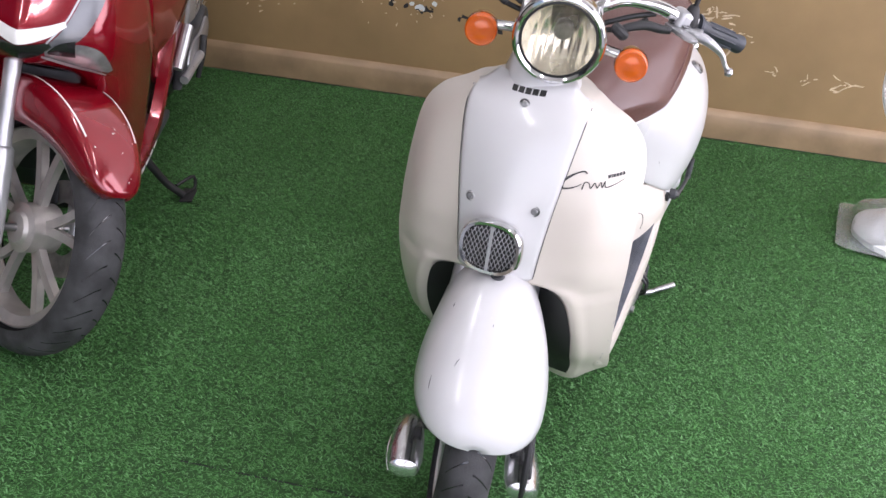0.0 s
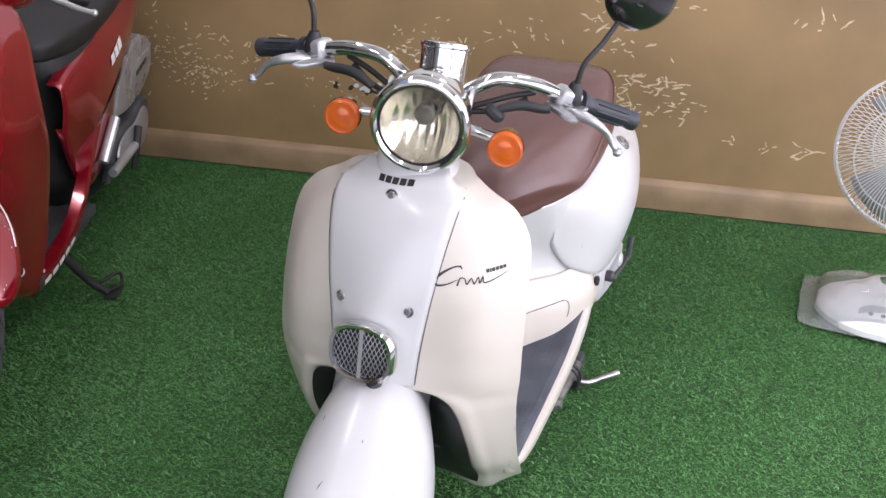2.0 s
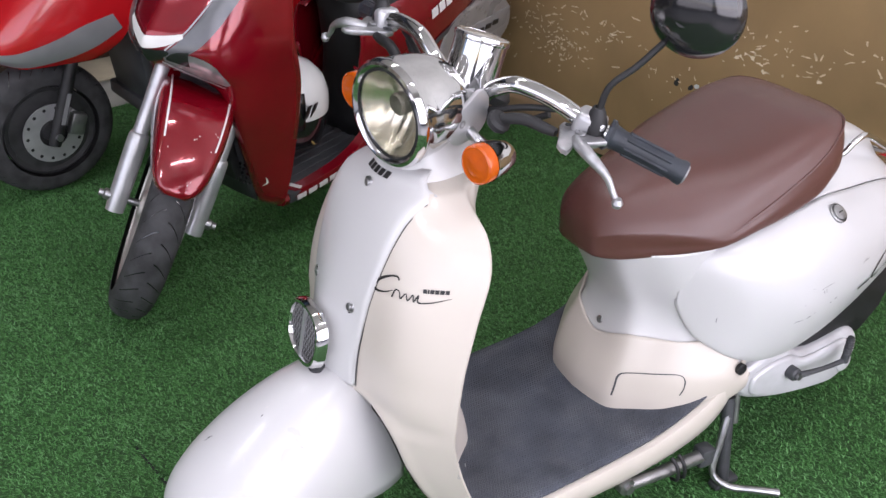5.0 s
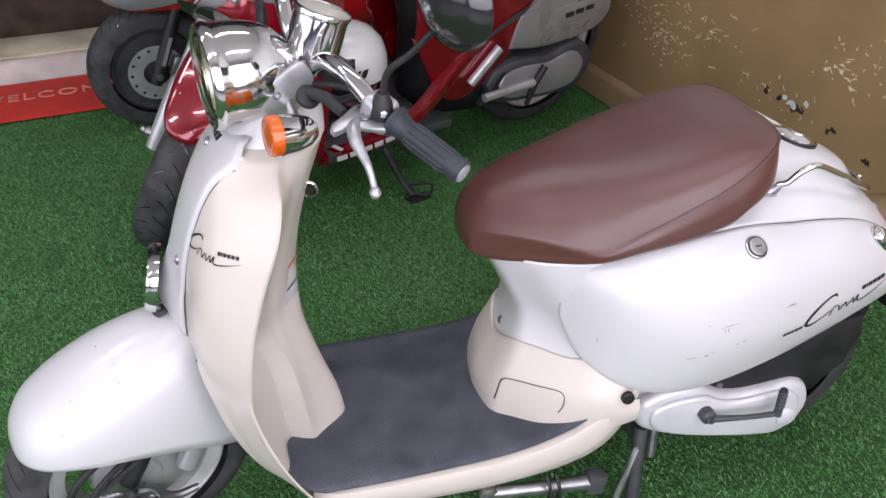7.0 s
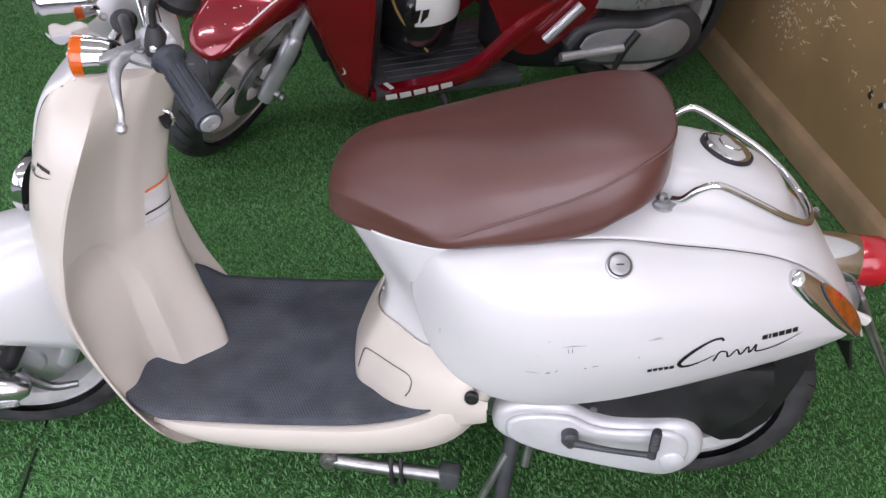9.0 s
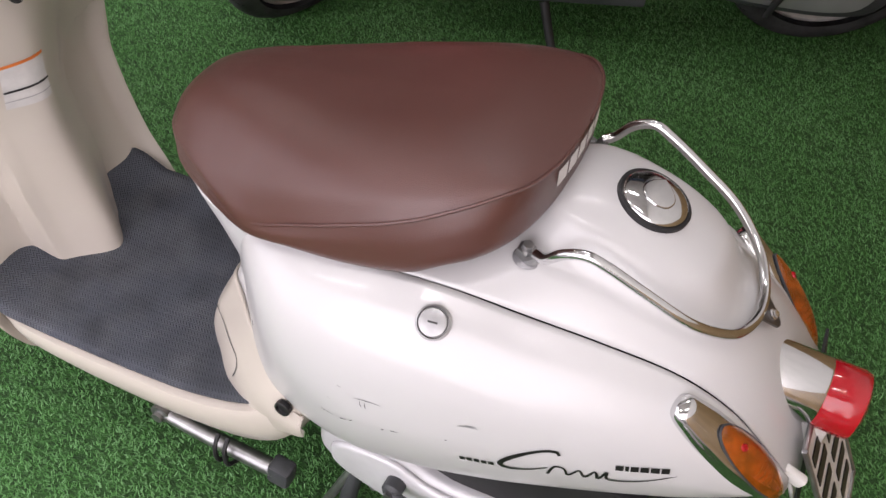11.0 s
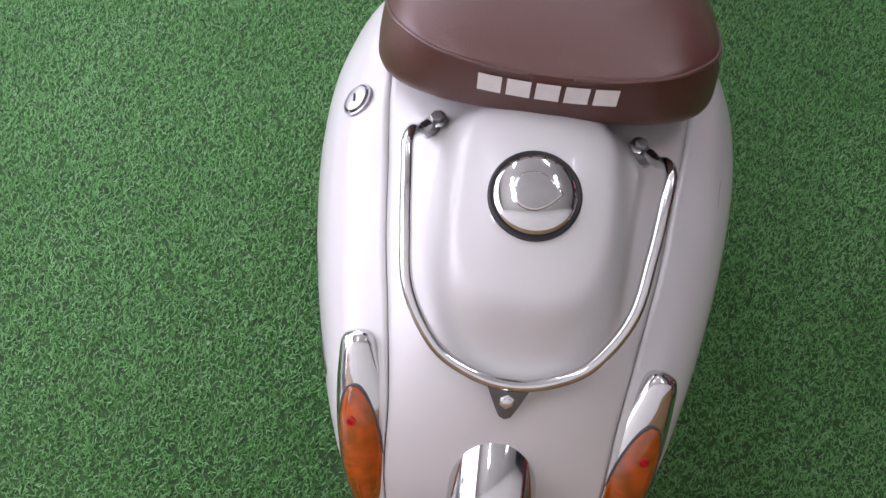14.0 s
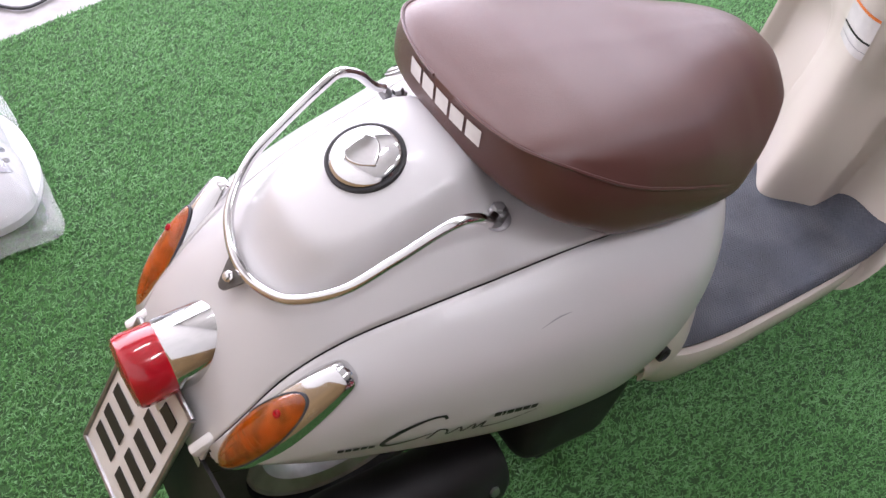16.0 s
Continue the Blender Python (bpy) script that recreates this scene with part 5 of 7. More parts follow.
def seat_rows():
    rows = []
    for i in range(90):
        f = i / 89
        x = 0.533 + 0.497 * (0.5 - 0.5 * math.cos(math.pi * f))
        zt, w, zr, zb = along(SEATROWS, x)
        w = max(w, 0.004)
        t = min(max((x - 0.66) / 0.12, 0), 1)
        t2 = min(max((x - 0.89) / 0.10, 0), 1)
        top = zt - zr
        keys = [(0, zt), (w * (0.30 + 0.12 * t), zt - top * (0.04 + 0.01 * t)), (w * (0.58 + 0.12 * t), zt - top * (0.22 - 0.01 * t)), (w * (0.84 + 0.03 * t - 0.04 * t2), zt - top * (0.62 - 0.10 * t)), (w * (0.965 - 0.020 * t - 0.055 * t2), zr + top * (0.12 + 0.02 * t)), (w * (1 - 0.028 * t - 0.05 * t2), zr - 0.003 * t), (w * (0.985 + 0.015 * t - 0.012 * t2), (zr + zb) / 2), (w * (0.955 + 0.015 * t), zb), (w * 0.6, zb - 0.003), (0, zb - 0.004)]
        h = cat(keys, 64)
        rows.append([(x, -y, z) for y, z in h] + [(x, y, z) for y, z in h[::-1][1:-1]])
    return rows


seat_bm = grid(seat_rows(), True, True)
seat_tree = surface(seat_bm)
seat = part("seat", seat_bm, SEAT, scooter, "brown vinyl seat with stitched edge", 70)
for s in (-1, 1):
    line = []
    for i in range(48):
        x = 0.728 + 0.3018 * math.sin(math.pi / 2 * i / 47)
        zt, w, zr, zb = along(SEATROWS, x)
        line.append((x, s * (w * (0.972 - 0.05 * min(max((x - 0.89) / 0.10, 0), 1)) - 0.0002), zr + 0.0005))
    part("seam_stitching", tube(line, 0.0019, 6, 110), SEAT, seat)
part("rear_badge", bars((1.3, -0.062, 0.710), (0, 1, 0), (0, 0, 1), [0.021] * 5, 0.020, 0.0045, seat_tree, (-1, 0, 0), 0.0012), SILVERINK, seat, "plain silver badge marks")

# ---- engine and rear wheel ----
RAX = Vector((1.145, 0, 0.215))
wheel(scooter, Matrix.Translation(RAX), 0.207, 0.088, 0.136, 3, "worn dusty black tyre", None, 0.055, True)
case = [(0.806, 0.262), (0.810, 0.284), (0.832, 0.300), (0.868, 0.309), (0.918, 0.308), (0.942, 0.296), (0.965, 0.284), (1.0, 0.280), (1.045, 0.283), (1.095, 0.288), (1.122, 0.277), (1.137, 0.252), (1.138, 0.220), (1.120, 0.186), (1.088, 0.166), (1.04, 0.168), (0.96, 0.182), (0.88, 0.203), (0.830, 0.224), (0.810, 0.243)]
cpoly = cat(case + [case[0]], 60)[:-1]
cvt = part("transmission_case", slab([(x, z) for x, z in cpoly], 0.085, pose(0, -0.095, 0, 90, 0, 0), 0.016, 4), CASESILVER, scooter, "cast silver transmission case")
inner = [(0.965 + (x - 0.965) * 0.86, 0.235 + (z - 0.235) * 0.78) for x, z in cpoly]
part("raised_cover", slab(inner, 0.014, pose(0, -0.174, 0, 90, 0, 0), 0.008, 3), CASESILVER, cvt)
part("pulley_boss", lathe([(0.020, 0), (0.019, 0.006), (0.014, 0.009), (0, 0.010)], aim((1.092, -0.184, 0.216), (0, -1, 0)), 32), CASESILVER, cvt)
kick = part("kick_starter", tube([(0.930, -0.205, 0.258), (0.99, -0.212, 0.256), (1.052, -0.213, 0.253)], [0.0068, 0.0048, 0.0052], 12), GREYPLASTIC, scooter, "dark kick starter lever")
part("kick_hub", lathe([(0.0135, -0.020), (0.0135, 0.008), (0.010, 0.012), (0, 0.012)], aim((0.928, -0.195, 0.259), (0, -1, 0)), 24), GREYPLASTIC, kick)
part("kick_nut", lathe([(0.007, 0), (0.007, 0.006), (0, 0.006)], aim((0.928, -0.207, 0.259), (0, -1, 0)), 6), STEEL, kick)
pedal_part = part("kick_pedal", tube([(1.052, -0.213, 0.251), (1.053, -0.214, 0.280), (1.053, -0.214, 0.308)], [0.008, 0.0065, 0.0065], 12), GREYPLASTIC, kick)
for k in range(6):
    part("pedal_ring", lathe([(0.0063, -0.002), (0.0082, 0), (0.0063, 0.002)], pose(1.053, -0.214, 0.272 + 0.006 * k), 14), GREYPLASTIC, pedal_part)
# black rear inner guard over the wheel, left of it
guard = [(0.915, 0.335), (0.936, 0.225), (1.0, 0.199), (1.012, 0.186), (1.136, 0.192), (1.165, 0.172), (1.195, 0.158), (1.226, 0.166), (1.262, 0.212), (1.280, 0.268), (1.297, 0.34), (1.31, 0.43), (1.1, 0.42), (0.95, 0.38)]
part("rear_guard", slab(guard, 0.008, pose(0, -0.072, 0, 90, 0, 0), 0.002), BLACK, scooter, "black plastic rear wheel guard")
cover = [(0.918, 0.300), (0.986, 0.274), (0.995, 0.264), (1.05, 0.266), (1.112, 0.272), (1.139, 0.254), (1.160, 0.258), (1.205, 0.300), (1.225, 0.36), (1.215, 0.40), (1.05, 0.385), (0.93, 0.372)]
filt = part("air_filter_case", slab(cover, 0.082, pose(0, -0.082, 0, 90, 0, 0), 0.008, 2), BLACK, scooter, "black plastic air filter cover")
part("cover_screw", lathe([(0.006, 0), (0.005, 0.002), (0, 0.002)], aim((0.962, -0.164, 0.292), (0, -1, 0)), 16), STEEL, filt)
rows = []
for i in range(24):
    a = radians(38 + 92 * i / 23)
    rows.append([(RAX.x + (0.232 - 0.012 * (y / 0.06) ** 2) * math.cos(a), y, RAX.z + 0.012 + (0.232 - 0.012 * (y / 0.06) ** 2) * math.sin(a)) for y in (-0.062, -0.03, 0, 0.03, 0.062)])
part("rear_mudguard", grid(rows), BLACK, scooter, "", 40, 0.004)
part("engine_block", box(0.24, 0.17, 0.13, pose(0.87, 0.01, 0.235), 0.02, 3), ALLOY, scooter)
part("engine_mount", box(0.05, 0.30, 0.07, pose(0.800, 0, 0.275), 0.01), STEEL, scooter)
exhaust = part("exhaust", grid([[(x, 0.150 + 0.052 * k * math.cos(a), z + 0.062 * k * math.sin(a)) for a in (2 * math.pi * j / 24 for j in range(24))] for x, z, k in ((0.985, 0.165, 0.55), (0.988, 0.166, 0.85), (1.0, 0.168, 1.0), (1.10, 0.185, 1.03), (1.22, 0.208, 1.0), (1.29, 0.222, 0.9), (1.30, 0.224, 0.6))], True, True), BLACK, scooter, "black exhaust silencer")
part("heat_shield_bolt", lathe([(0.008, 0), (0.007, 0.004), (0, 0.005)], aim((1.02, 0.200, 0.190), (0, 1, 0.4)), 12), STEEL, exhaust)
part("fan_shroud", box(0.17, 0.12, 0.15, pose(0.868, 0.125, 0.215, 0, -14, 0), 0.03, 4), BLACK, scooter, "black cooling fan shroud")
part("frame_tube", tube([(0.27, 0, 0.16), (0.5, 0, 0.135), (0.78, 0, 0.17)], 0.024, 14), BLACK, scooter)
part("under_cover", box(0.40, 0.26, 0.03, pose(0.50, 0, 0.147, 0, -2, 0), 0.01), BLACK, scooter)
# folded side stand with its springs
stand = part("side_stand", tube([(0.545, -0.186, 0.150), (0.62, -0.186, 0.143), (0.735, -0.182, 0.130)], [0.011, 0.012, 0.013], 14), STEEL, scooter, "folded dark steel side stand")
part("pivot_bolt", lathe([(0.016, -0.012), (0.016, 0.004), (0.009, 0.006), (0.009, 0.012), (0, 0.012)], aim((0.545, -0.190, 0.152), (0, -1, 0)), 20), STEEL, stand)
part("stand_foot", box(0.035, 0.03, 0.04, pose(0.742, -0.180, 0.128, 0, 8, 0), 0.006), GREYPLASTIC, stand)
for dx in (0.0, 0.016):
    part("spring_loop", tube([(0.648 + dx, -0.190, 0.172), (0.650 + dx, -0.205, 0.158), (0.653 + dx, -0.206, 0.130), (0.655 + dx, -0.190, 0.118)], 0.0035, 8), BLACK, stand)
# centre stand, down
cs = part("centre_stand", join(tube([(0.845, -0.13, 0.19), (0.835, -0.150, 0.10), (0.830, -0.165, 0.015)], 0.013, 12), tube([(0.845, 0.10, 0.19), (0.835, 0.112, 0.10), (0.830, 0.120, 0.015)], 0.013, 12), tube([(0.842, -0.13, 0.16), (0.842, 0.13, 0.16)], 0.012, 12)), GREYPLASTIC, scooter, "dark centre stand resting on the carpet")
part("stand_foot", box(0.06, 0.026, 0.016, pose(0.832, -0.168, 0.008), 0.005), GREYPLASTIC, cs)
part("stand_foot", box(0.06, 0.026, 0.016, pose(0.832, 0.122, 0.008), 0.005), GREYPLASTIC, cs)
part("stand_lever", tube([(0.842, -0.140, 0.165), (0.815, -0.155, 0.100), (0.797, -0.166, 0.045), (0.815, -0.192, 0.022), (0.855, -0.225, 0.020), (0.894, -0.252, 0.016)], [0.008, 0.007, 0.007, 0.007, 0.007, 0.008], 10), STEEL, cs)
part("stand_spring", tube([(0.875, -0.12, 0.20), (0.868, -0.135, 0.12)], 0.009, 10), STEEL, cs)

# ---- bars and lamps; all of them turn with the steering ----
S = STEER


def bar_part(name, bm, material, parent, label="", sharp=35, solid=0.0):
    return part(name, moved(bm, S), material, parent, label, sharp, solid)


HD = Vector((-1.0, 0.09, -0.02)).normalized()
HC = Vector((0.168, 0, 0.872))
hm = aim(HC, HD) @ Matrix.Scale(0.87, 4)
bowl = bar_part("headlight", lathe([(0.0695, 0.001), (0.072, 0.005), (0.0765, 0.0075), (0.081, 0.006), (0.0848, 0.000), (0.0850, -0.008), (0.0815, -0.014), (0.0810, -0.030), (0.0790, -0.055), (0.072, -0.085), (0.060, -0.108), (0.042, -0.125), (0.020, -0.133), (0.0, -0.135)], hm, 64), CHROME, scooter, "round chromed headlight")
bar_part("seal", lathe([(0.0665, 0.002), (0.068, 0.0045), (0.0705, 0.0035), (0.071, 0.0)], hm, 64), BLACK, bowl)
# reflector pressed in upright bands
rows = []
for i in range(25):
    r = 0.0683 * i / 24
    rows.append([(r * math.cos(a), r * math.sin(a), -0.046 + 0.043 * (r / 0.0683) ** 2 - 0.0030 * abs(math.sin(math.pi * (r * math.cos(a) + 0.006) / 0.0185)) * min(1.0, 3 - 3 * r / 0.0683)) for a in (2 * math.pi * j / 96 for j in range(96))])
bar_part("reflector", moved(grid(rows, True), hm), mat("reflector", (0.80, 0.77, 0.69), 0.26, 0.95, var=0.10, scale=30), bowl, "tarnished ribbed reflector")
bar_part("bulb_shield", lathe([(0.0, -0.010), (0.014, -0.011), (0.0175, -0.014), (0.018, -0.020), (0.016, -0.046)], hm @ pose(0.004, 0.014, 0), 32), mat("bulb_shield_metal", (0.24, 0.235, 0.21), 0.5, 0.5, var=0.2, scale=40), bowl, "dull round bulb shield")
bar_part("lens", lathe([(0.074, 0.0), (0.066, 0.006), (0.050, 0.0105), (0.030, 0.0135), (0.0, 0.015), (0.0, 0.012), (0.030, 0.0105), (0.050, 0.0075), (0.066, 0.003), (0.074, -0.003), (0.074, 0.0)], hm @ Matrix.Diagonal((0.93, 0.93, 1, 1)), 64), LENS, bowl, "slightly yellowed glass lens")
# bracket and speedometer cup
bracket = bar_part("lamp_bracket", box(0.016, 0.118, 0.056, pose(0.284, 0, 0.862, 0, -18, 0), 0.006, 3), LEVERMETAL, scooter, "silver-painted lamp bracket")
for s in (-1, 1):
    cheek = cat([(0.214, 0.846), (0.232, 0.832), (0.268, 0.834), (0.288, 0.850), (0.290, 0.884), (0.272, 0.902), (0.246, 0.890), (0.222, 0.874), (0.214, 0.846)], 40)[:-1]
    bar_part("bracket_cheek", slab(cheek, 0.007, pose(0, s * 0.062, 0, 90, 0, 0), 0.0025, 2), ALLOY, bracket)
    bar_part("bracket_screw", lathe([(0.0068, 0), (0.0062, 0.003), (0.003, 0.0035), (0.003, 0.002), (0, 0.002)], aim((0.238, s * 0.066, 0.862), (0, s, 0)), 18), STEEL, bracket)
sm = aim((0.305, -0.016, 0.867), (0.33, 0.03, 0.94))
cup = bar_part("speedometer", lathe([(0.0, -0.004), (0.028, -0.004), (0.036, 0.004), (0.038, 0.012), (0.038, 0.074), (0.0395, 0.075), (0.0405, 0.079), (0.0395, 0.083), (0.036, 0.084), (0.0355, 0.081)], sm, 48), CHROME, scooter, "chromed speedometer cup")
bar_part("dial", lathe([(0.0355, 0.079), (0.0, 0.079)], sm, 48), PLATEWHITE, cup)
bar_part("dial_glass", lathe([(0.0362, 0.0835), (0.02, 0.085), (0.0, 0.0855)], sm, 48), LENS, cup)
bar_part("cup_stalk", tube([(0.298, -0.004, 0.845), (0.306, -0.015, 0.870)], 0.007, 12), BLACK, cup)
# the bars stand a little straighter than the wheel
S = Matrix.Translation((0.009, -0.010, 0.008)) @ Matrix.Translation((0, 0, 0.90)) @ Matrix.Rotation(radians(2.1), 4, "X") @ Matrix.Translation((0, 0, -0.90)) @ Matrix.Translation(AXIS_P) @ Matrix.Rotation(radians(14.3), 4, AXIS_D) @ Matrix.Translation(-AXIS_P)
bars_pts = [(0.300, 0.0, 0.868), (0.300, 0.035, 0.870), (0.296, 0.062, 0.890), (0.300, 0.095, 0.907), (0.312, 0.150, 0.904), (0.328, 0.205, 0.886), (0.382, 0.310, 0.852)]
bb = [(x, -y, z) for x, y, z in bars_pts[::-1]] + bars_pts[1:]
handlebar = bar_part("handlebar", tube(bb, 0.0115, 16, 90), CHROME, scooter, "chromed swept handlebar")
for s in (-1, 1):
    g0, g1 = Vector((0.328, s * 0.205, 0.886)), Vector((0.387, s * 0.320, 0.849))
    d = (g1 - g0).normalized()
    gm = aim(g0 + d * 0.018, d)
    L_ = 0.110
    grip = bar_part("grip", lathe([(0.012, 0.0), (0.0205, 0.0), (0.0210, 0.005), (0.0165, 0.009), (0.0148, 0.020), (0.0144, L_ * 0.5), (0.0148, L_ - 0.012), (0.0164, L_ - 0.006), (0.0160, L_), (0.010, L_ + 0.001), (0, L_ + 0.001)], gm, 28), GRIP, handlebar, "dark blue-grey rubber grip")
    bar_part("bar_end_cap", moved(lathe([(0.0125, L_), (0.0125, L_ + 0.002), (0.0115, L_ + 0.003), (0.0045, L_ + 0.004), (0.004, L_ + 0.002), (0, L_ + 0.002)], None, 28), gm), GREYPAINT, grip, "grey bar end cap")
    for k in range(8):
        a = 2 * math.pi * k / 8
        bar_part("grip_rib", moved(box(0.005, 0.003, 0.062, pose(0.0144 * math.cos(a), 0.0144 * math.sin(a), 0.058, 0, 0, math.degrees(a)), 0.0012, 1), gm), GRIP, grip)
    clamp = bar_part("switch_housing", box(0.036, 0.036, 0.040, aim(g0 - d * 0.006, d), 0.009, 3), ALLOY, handlebar, "silver switch and lever housing")
    plate = [(0.256, 0.212), (0.262, 0.201), (0.278, 0.190), (0.302, 0.171), (0.312, 0.169), (0.318, 0.176), (0.316, 0.190), (0.314, 0.202), (0.326, 0.216), (0.318, 0.236), (0.298, 0.226), (0.283, 0.212), (0.268, 0.219), (0.257, 0.222)]
    plate = [(x, s * y) for x, y in (plate if s < 0 else plate[::-1])]
    bar_part("lever_bracket", slab(plate, 0.008, pose(0, 0, 0.875), 0.0025, 2), LEVERMETAL, clamp, "silver lever bracket")
    bar_part("lever_screw", lathe([(0.0075, 0), (0.0075, 0.003), (0.0035, 0.003), (0.0035, 0.001), (0, 0.001)], aim((0.304, s * 0.204, 0.884), (0, 0, 1)), 18), STEEL, clamp)
    bar_part("bracket_hole", lathe([(0.0045, 0), (0.0045, 0.0006), (0, 0.0006)], aim((0.308, s * 0.180, 0.8842), (0, 0, 1)), 16), GREYPLASTIC, clamp)
    bar_part("cable_elbow", tube([(0.268, s * 0.096, 0.866), (0.272, s * 0.112, 0.874), (0.279, s * 0.136, 0.880), (0.285, s * 0.162, 0.878), (0.288, s * 0.178, 0.878)], [0.006, 0.0075, 0.008, 0.0075, 0.006], 14), BLACK, handlebar)
    lp = [Vector((x, s * y, z)) for x, y, z in ((0.293, 0.205, 0.880), (0.283, 0.220, 0.882), (0.277, 0.243, 0.878), (0.280, 0.270, 0.862), (0.282, 0.281, 0.846), (0.281, 0.292, 0.835))]
    lever = bar_part("brake_lever", tube(lp, [0.0060, 0.0085, 0.0078, 0.0052, 0.0042, 0.0040], 14), LEVERMETAL, handlebar, "polished alloy brake lever")
    bar_part("lever_ball", lathe([(0.0, -0.0075), (0.005, -0.006), (0.0075, 0), (0.005, 0.006), (0.0, 0.0075)], Matrix.Translation(lp[-1]), 20), LEVERMETAL, lever)
    base = g0 + Vector((0.0, 0, 0.012))
    bar_part("mirror_collar", lathe([(0.0, -0.036), (0.0135, -0.036), (0.0145, -0.032), (0.0145, -0.018), (0.012, -0.015)], Matrix.Translation(base), 24), LEVERMETAL, handlebar)
    boot = bar_part("mirror_boot", lathe([(0.0145, -0.017), (0.0155, -0.014), (0.0150, -0.004), (0.0125, 0.006), (0.0095, 0.014), (0.0072, 0.0185), (0.005, 0.019)], Matrix.Translation(base + Vector((-0.003, s * 0.004, 0))), 28), BLACK, handlebar)
    st = [base + Vector((-0.003, s * 0.005, 0.015)), base + Vector((0.002, s * 0.010, 0.048)), base + Vector((0.022, s * 0.030, 0.078)), base + Vector((0.042, s * 0.048, 0.112)), base + Vector((0.054, s * 0.060, 0.132))]
    mirror = bar_part("mirror_stem", tube(st, 0.0043, 12), BLACK, handlebar, "black mirror stem")
    mc = st[-1] + Vector((0.0, s * 0.012, 0.022))
    mm = aim(mc, (0.93, -s * 0.25, 0.05))
    bar_part("mirror_shell", lathe([(0.0, -0.030), (0.024, -0.028), (0.044, -0.019), (0.055, -0.006), (0.057, 0.002), (0.055, 0.005)], mm, 40), GLOSSBLACK, mirror, "round black mirror shell")
    bar_part("mirror_face", lathe([(0.055, 0.004), (0.0, 0.004)], mm, 40), MIRROR, mirror)
    bar_part("mirror_joint", tube([st[-1], mc - Vector((0.026, 0, 0.004))], 0.009, 10), BLACK, mirror)
    # front indicators on stalks
    ip = Vector((0.218, s * 0.125, 0.833))
    stalk = bar_part("front_indicator", tube([(0.262, s * 0.040, 0.838), (0.250, s * 0.080, 0.835), (0.244, s * 0.117, 0.833)], 0.0085, 12), CHROME, scooter, "chromed indicator with amber lens")
    im = aim(ip, (-1, 0, 0.06))
    bar_part("shell", lathe([(0.0, -0.052), (0.010, -0.050), (0.019, -0.040), (0.0245, -0.022), (0.0268, -0.004), (0.0275, 0.0)], im, 36), CHROME, stalk)
    bar_part("lens", lathe([(0.0265, 0.0), (0.0272, 0.011), (0.0262, 0.015), (0.0235, 0.0165), (0.0215, 0.0160), (0.012, 0.0185), (0.0, 0.0195)], im, 36), AMBER, stalk, "round amber lens")
# cables from the bars into the neck
for k, (y, dz) in enumerate(((-0.15, 0.0), (-0.14, 0.012), (0.15, 0.0), (0.14, 0.012))):
    bar_part("control_cable", tube([(0.318, y, 0.890 - dz), (0.306, y * 0.75, 0.880 - dz * 2), (0.292, y * 0.45, 0.862 - dz), (0.290, y * 0.15, 0.845)], 0.0048, 8), BLACK, handlebar)
bar_part("cable_boot", lathe([(0.0, -0.008), (0.011, -0.008), (0.016, -0.003), (0.017, 0.004), (0.014, 0.009), (0.008, 0.011), (0.0, 0.011)], aim((0.268, -0.096, 0.862), (0.2, -0.5, 0.8)), 28), BLACK, handlebar)
bar_part("ignition_collar", lathe([(0.030, 0), (0.032, 0.012), (0.026, 0.022), (0.012, 0.026), (0, 0.026)], aim((0.325, -0.020, 0.848), (0.45, -0.1, 0.88)), 28), BLACK, handlebar)

# ---- the dark red scooter, leaning on its side stand with the bars turned ----
RED_AT = pose(0.029, 1.102, 0, 9, 0, 26)
redbike = thing("motor_scooter", RED_AT, "dark red scooter with black seat, leaning on its side stand", "scooter")
R_P, R_D = Vector((0.36, 0, 0.80)), Vector((math.sin(radians(27)), 0, math.cos(radians(27))))
RS = Matrix.Translation((-0.012, 0.032, 0)) @ Matrix.Translation(R_P) @ Matrix.Rotation(radians(46), 4, R_D) @ Matrix.Translation(-R_P)


def fork_set(parent, st, ax, top, gap, radius, material):
    for s in (-1, 1):
        d = (top - ax).normalized()
        a = Vector((ax.x, s * gap, ax.z)) - d * 0.035
        leg = part("fork_leg", moved(tube([a, a + d * 0.06, a + d * 0.20, a + d * 0.21, (top.x, s * gap, top.z)], [radius * 1.05, radius * 1.15, radius * 1.15, radius * 0.85, radius * 0.85], 18), st), material, parent, "silver fork leg")
        part("axle_nut", moved(lathe([(0.014, -0.004), (0.014, 0.012), (0.009, 0.016), (0.009, 0.026), (0, 0.026)], aim((ax.x, s * (gap + radius), ax.z), (0, s, 0)), 16), st), STEEL, leg)


RAX1 = Vector((0.0, 0, 0.280))
wheel(redbike, RS @ Matrix.Translation(RAX1), 0.280, 0.100, 0.208, 5, "worn black tyre", mat("silver_wheel", (0.46, 0.43, 0.40), 0.38, 0.5, var=0.1, scale=20), 0.055, True)
part("axle", moved(tube([(0, -0.11, 0.28), (0, 0.11, 0.28)], 0.009, 12), RS), STEEL, redbike)
fork_set(redbike, RS, RAX1, Vector((0.19, 0, 0.66)), 0.098, 0.021, ALLOY)
part("brake_disc", moved(lathe([(0.06, 0), (0.11, 0), (0.11, 0.004), (0.06, 0.004), (0.06, 0)], aim((0, -0.062, 0.28), (0, -1, 0)), 48), RS), STEEL, redbike)
part("brake_caliper", moved(box(0.09, 0.045, 0.06, pose(0.10, -0.075, 0.31, 0, 30, 0), 0.012, 3), RS), GREYPLASTIC, redbike)
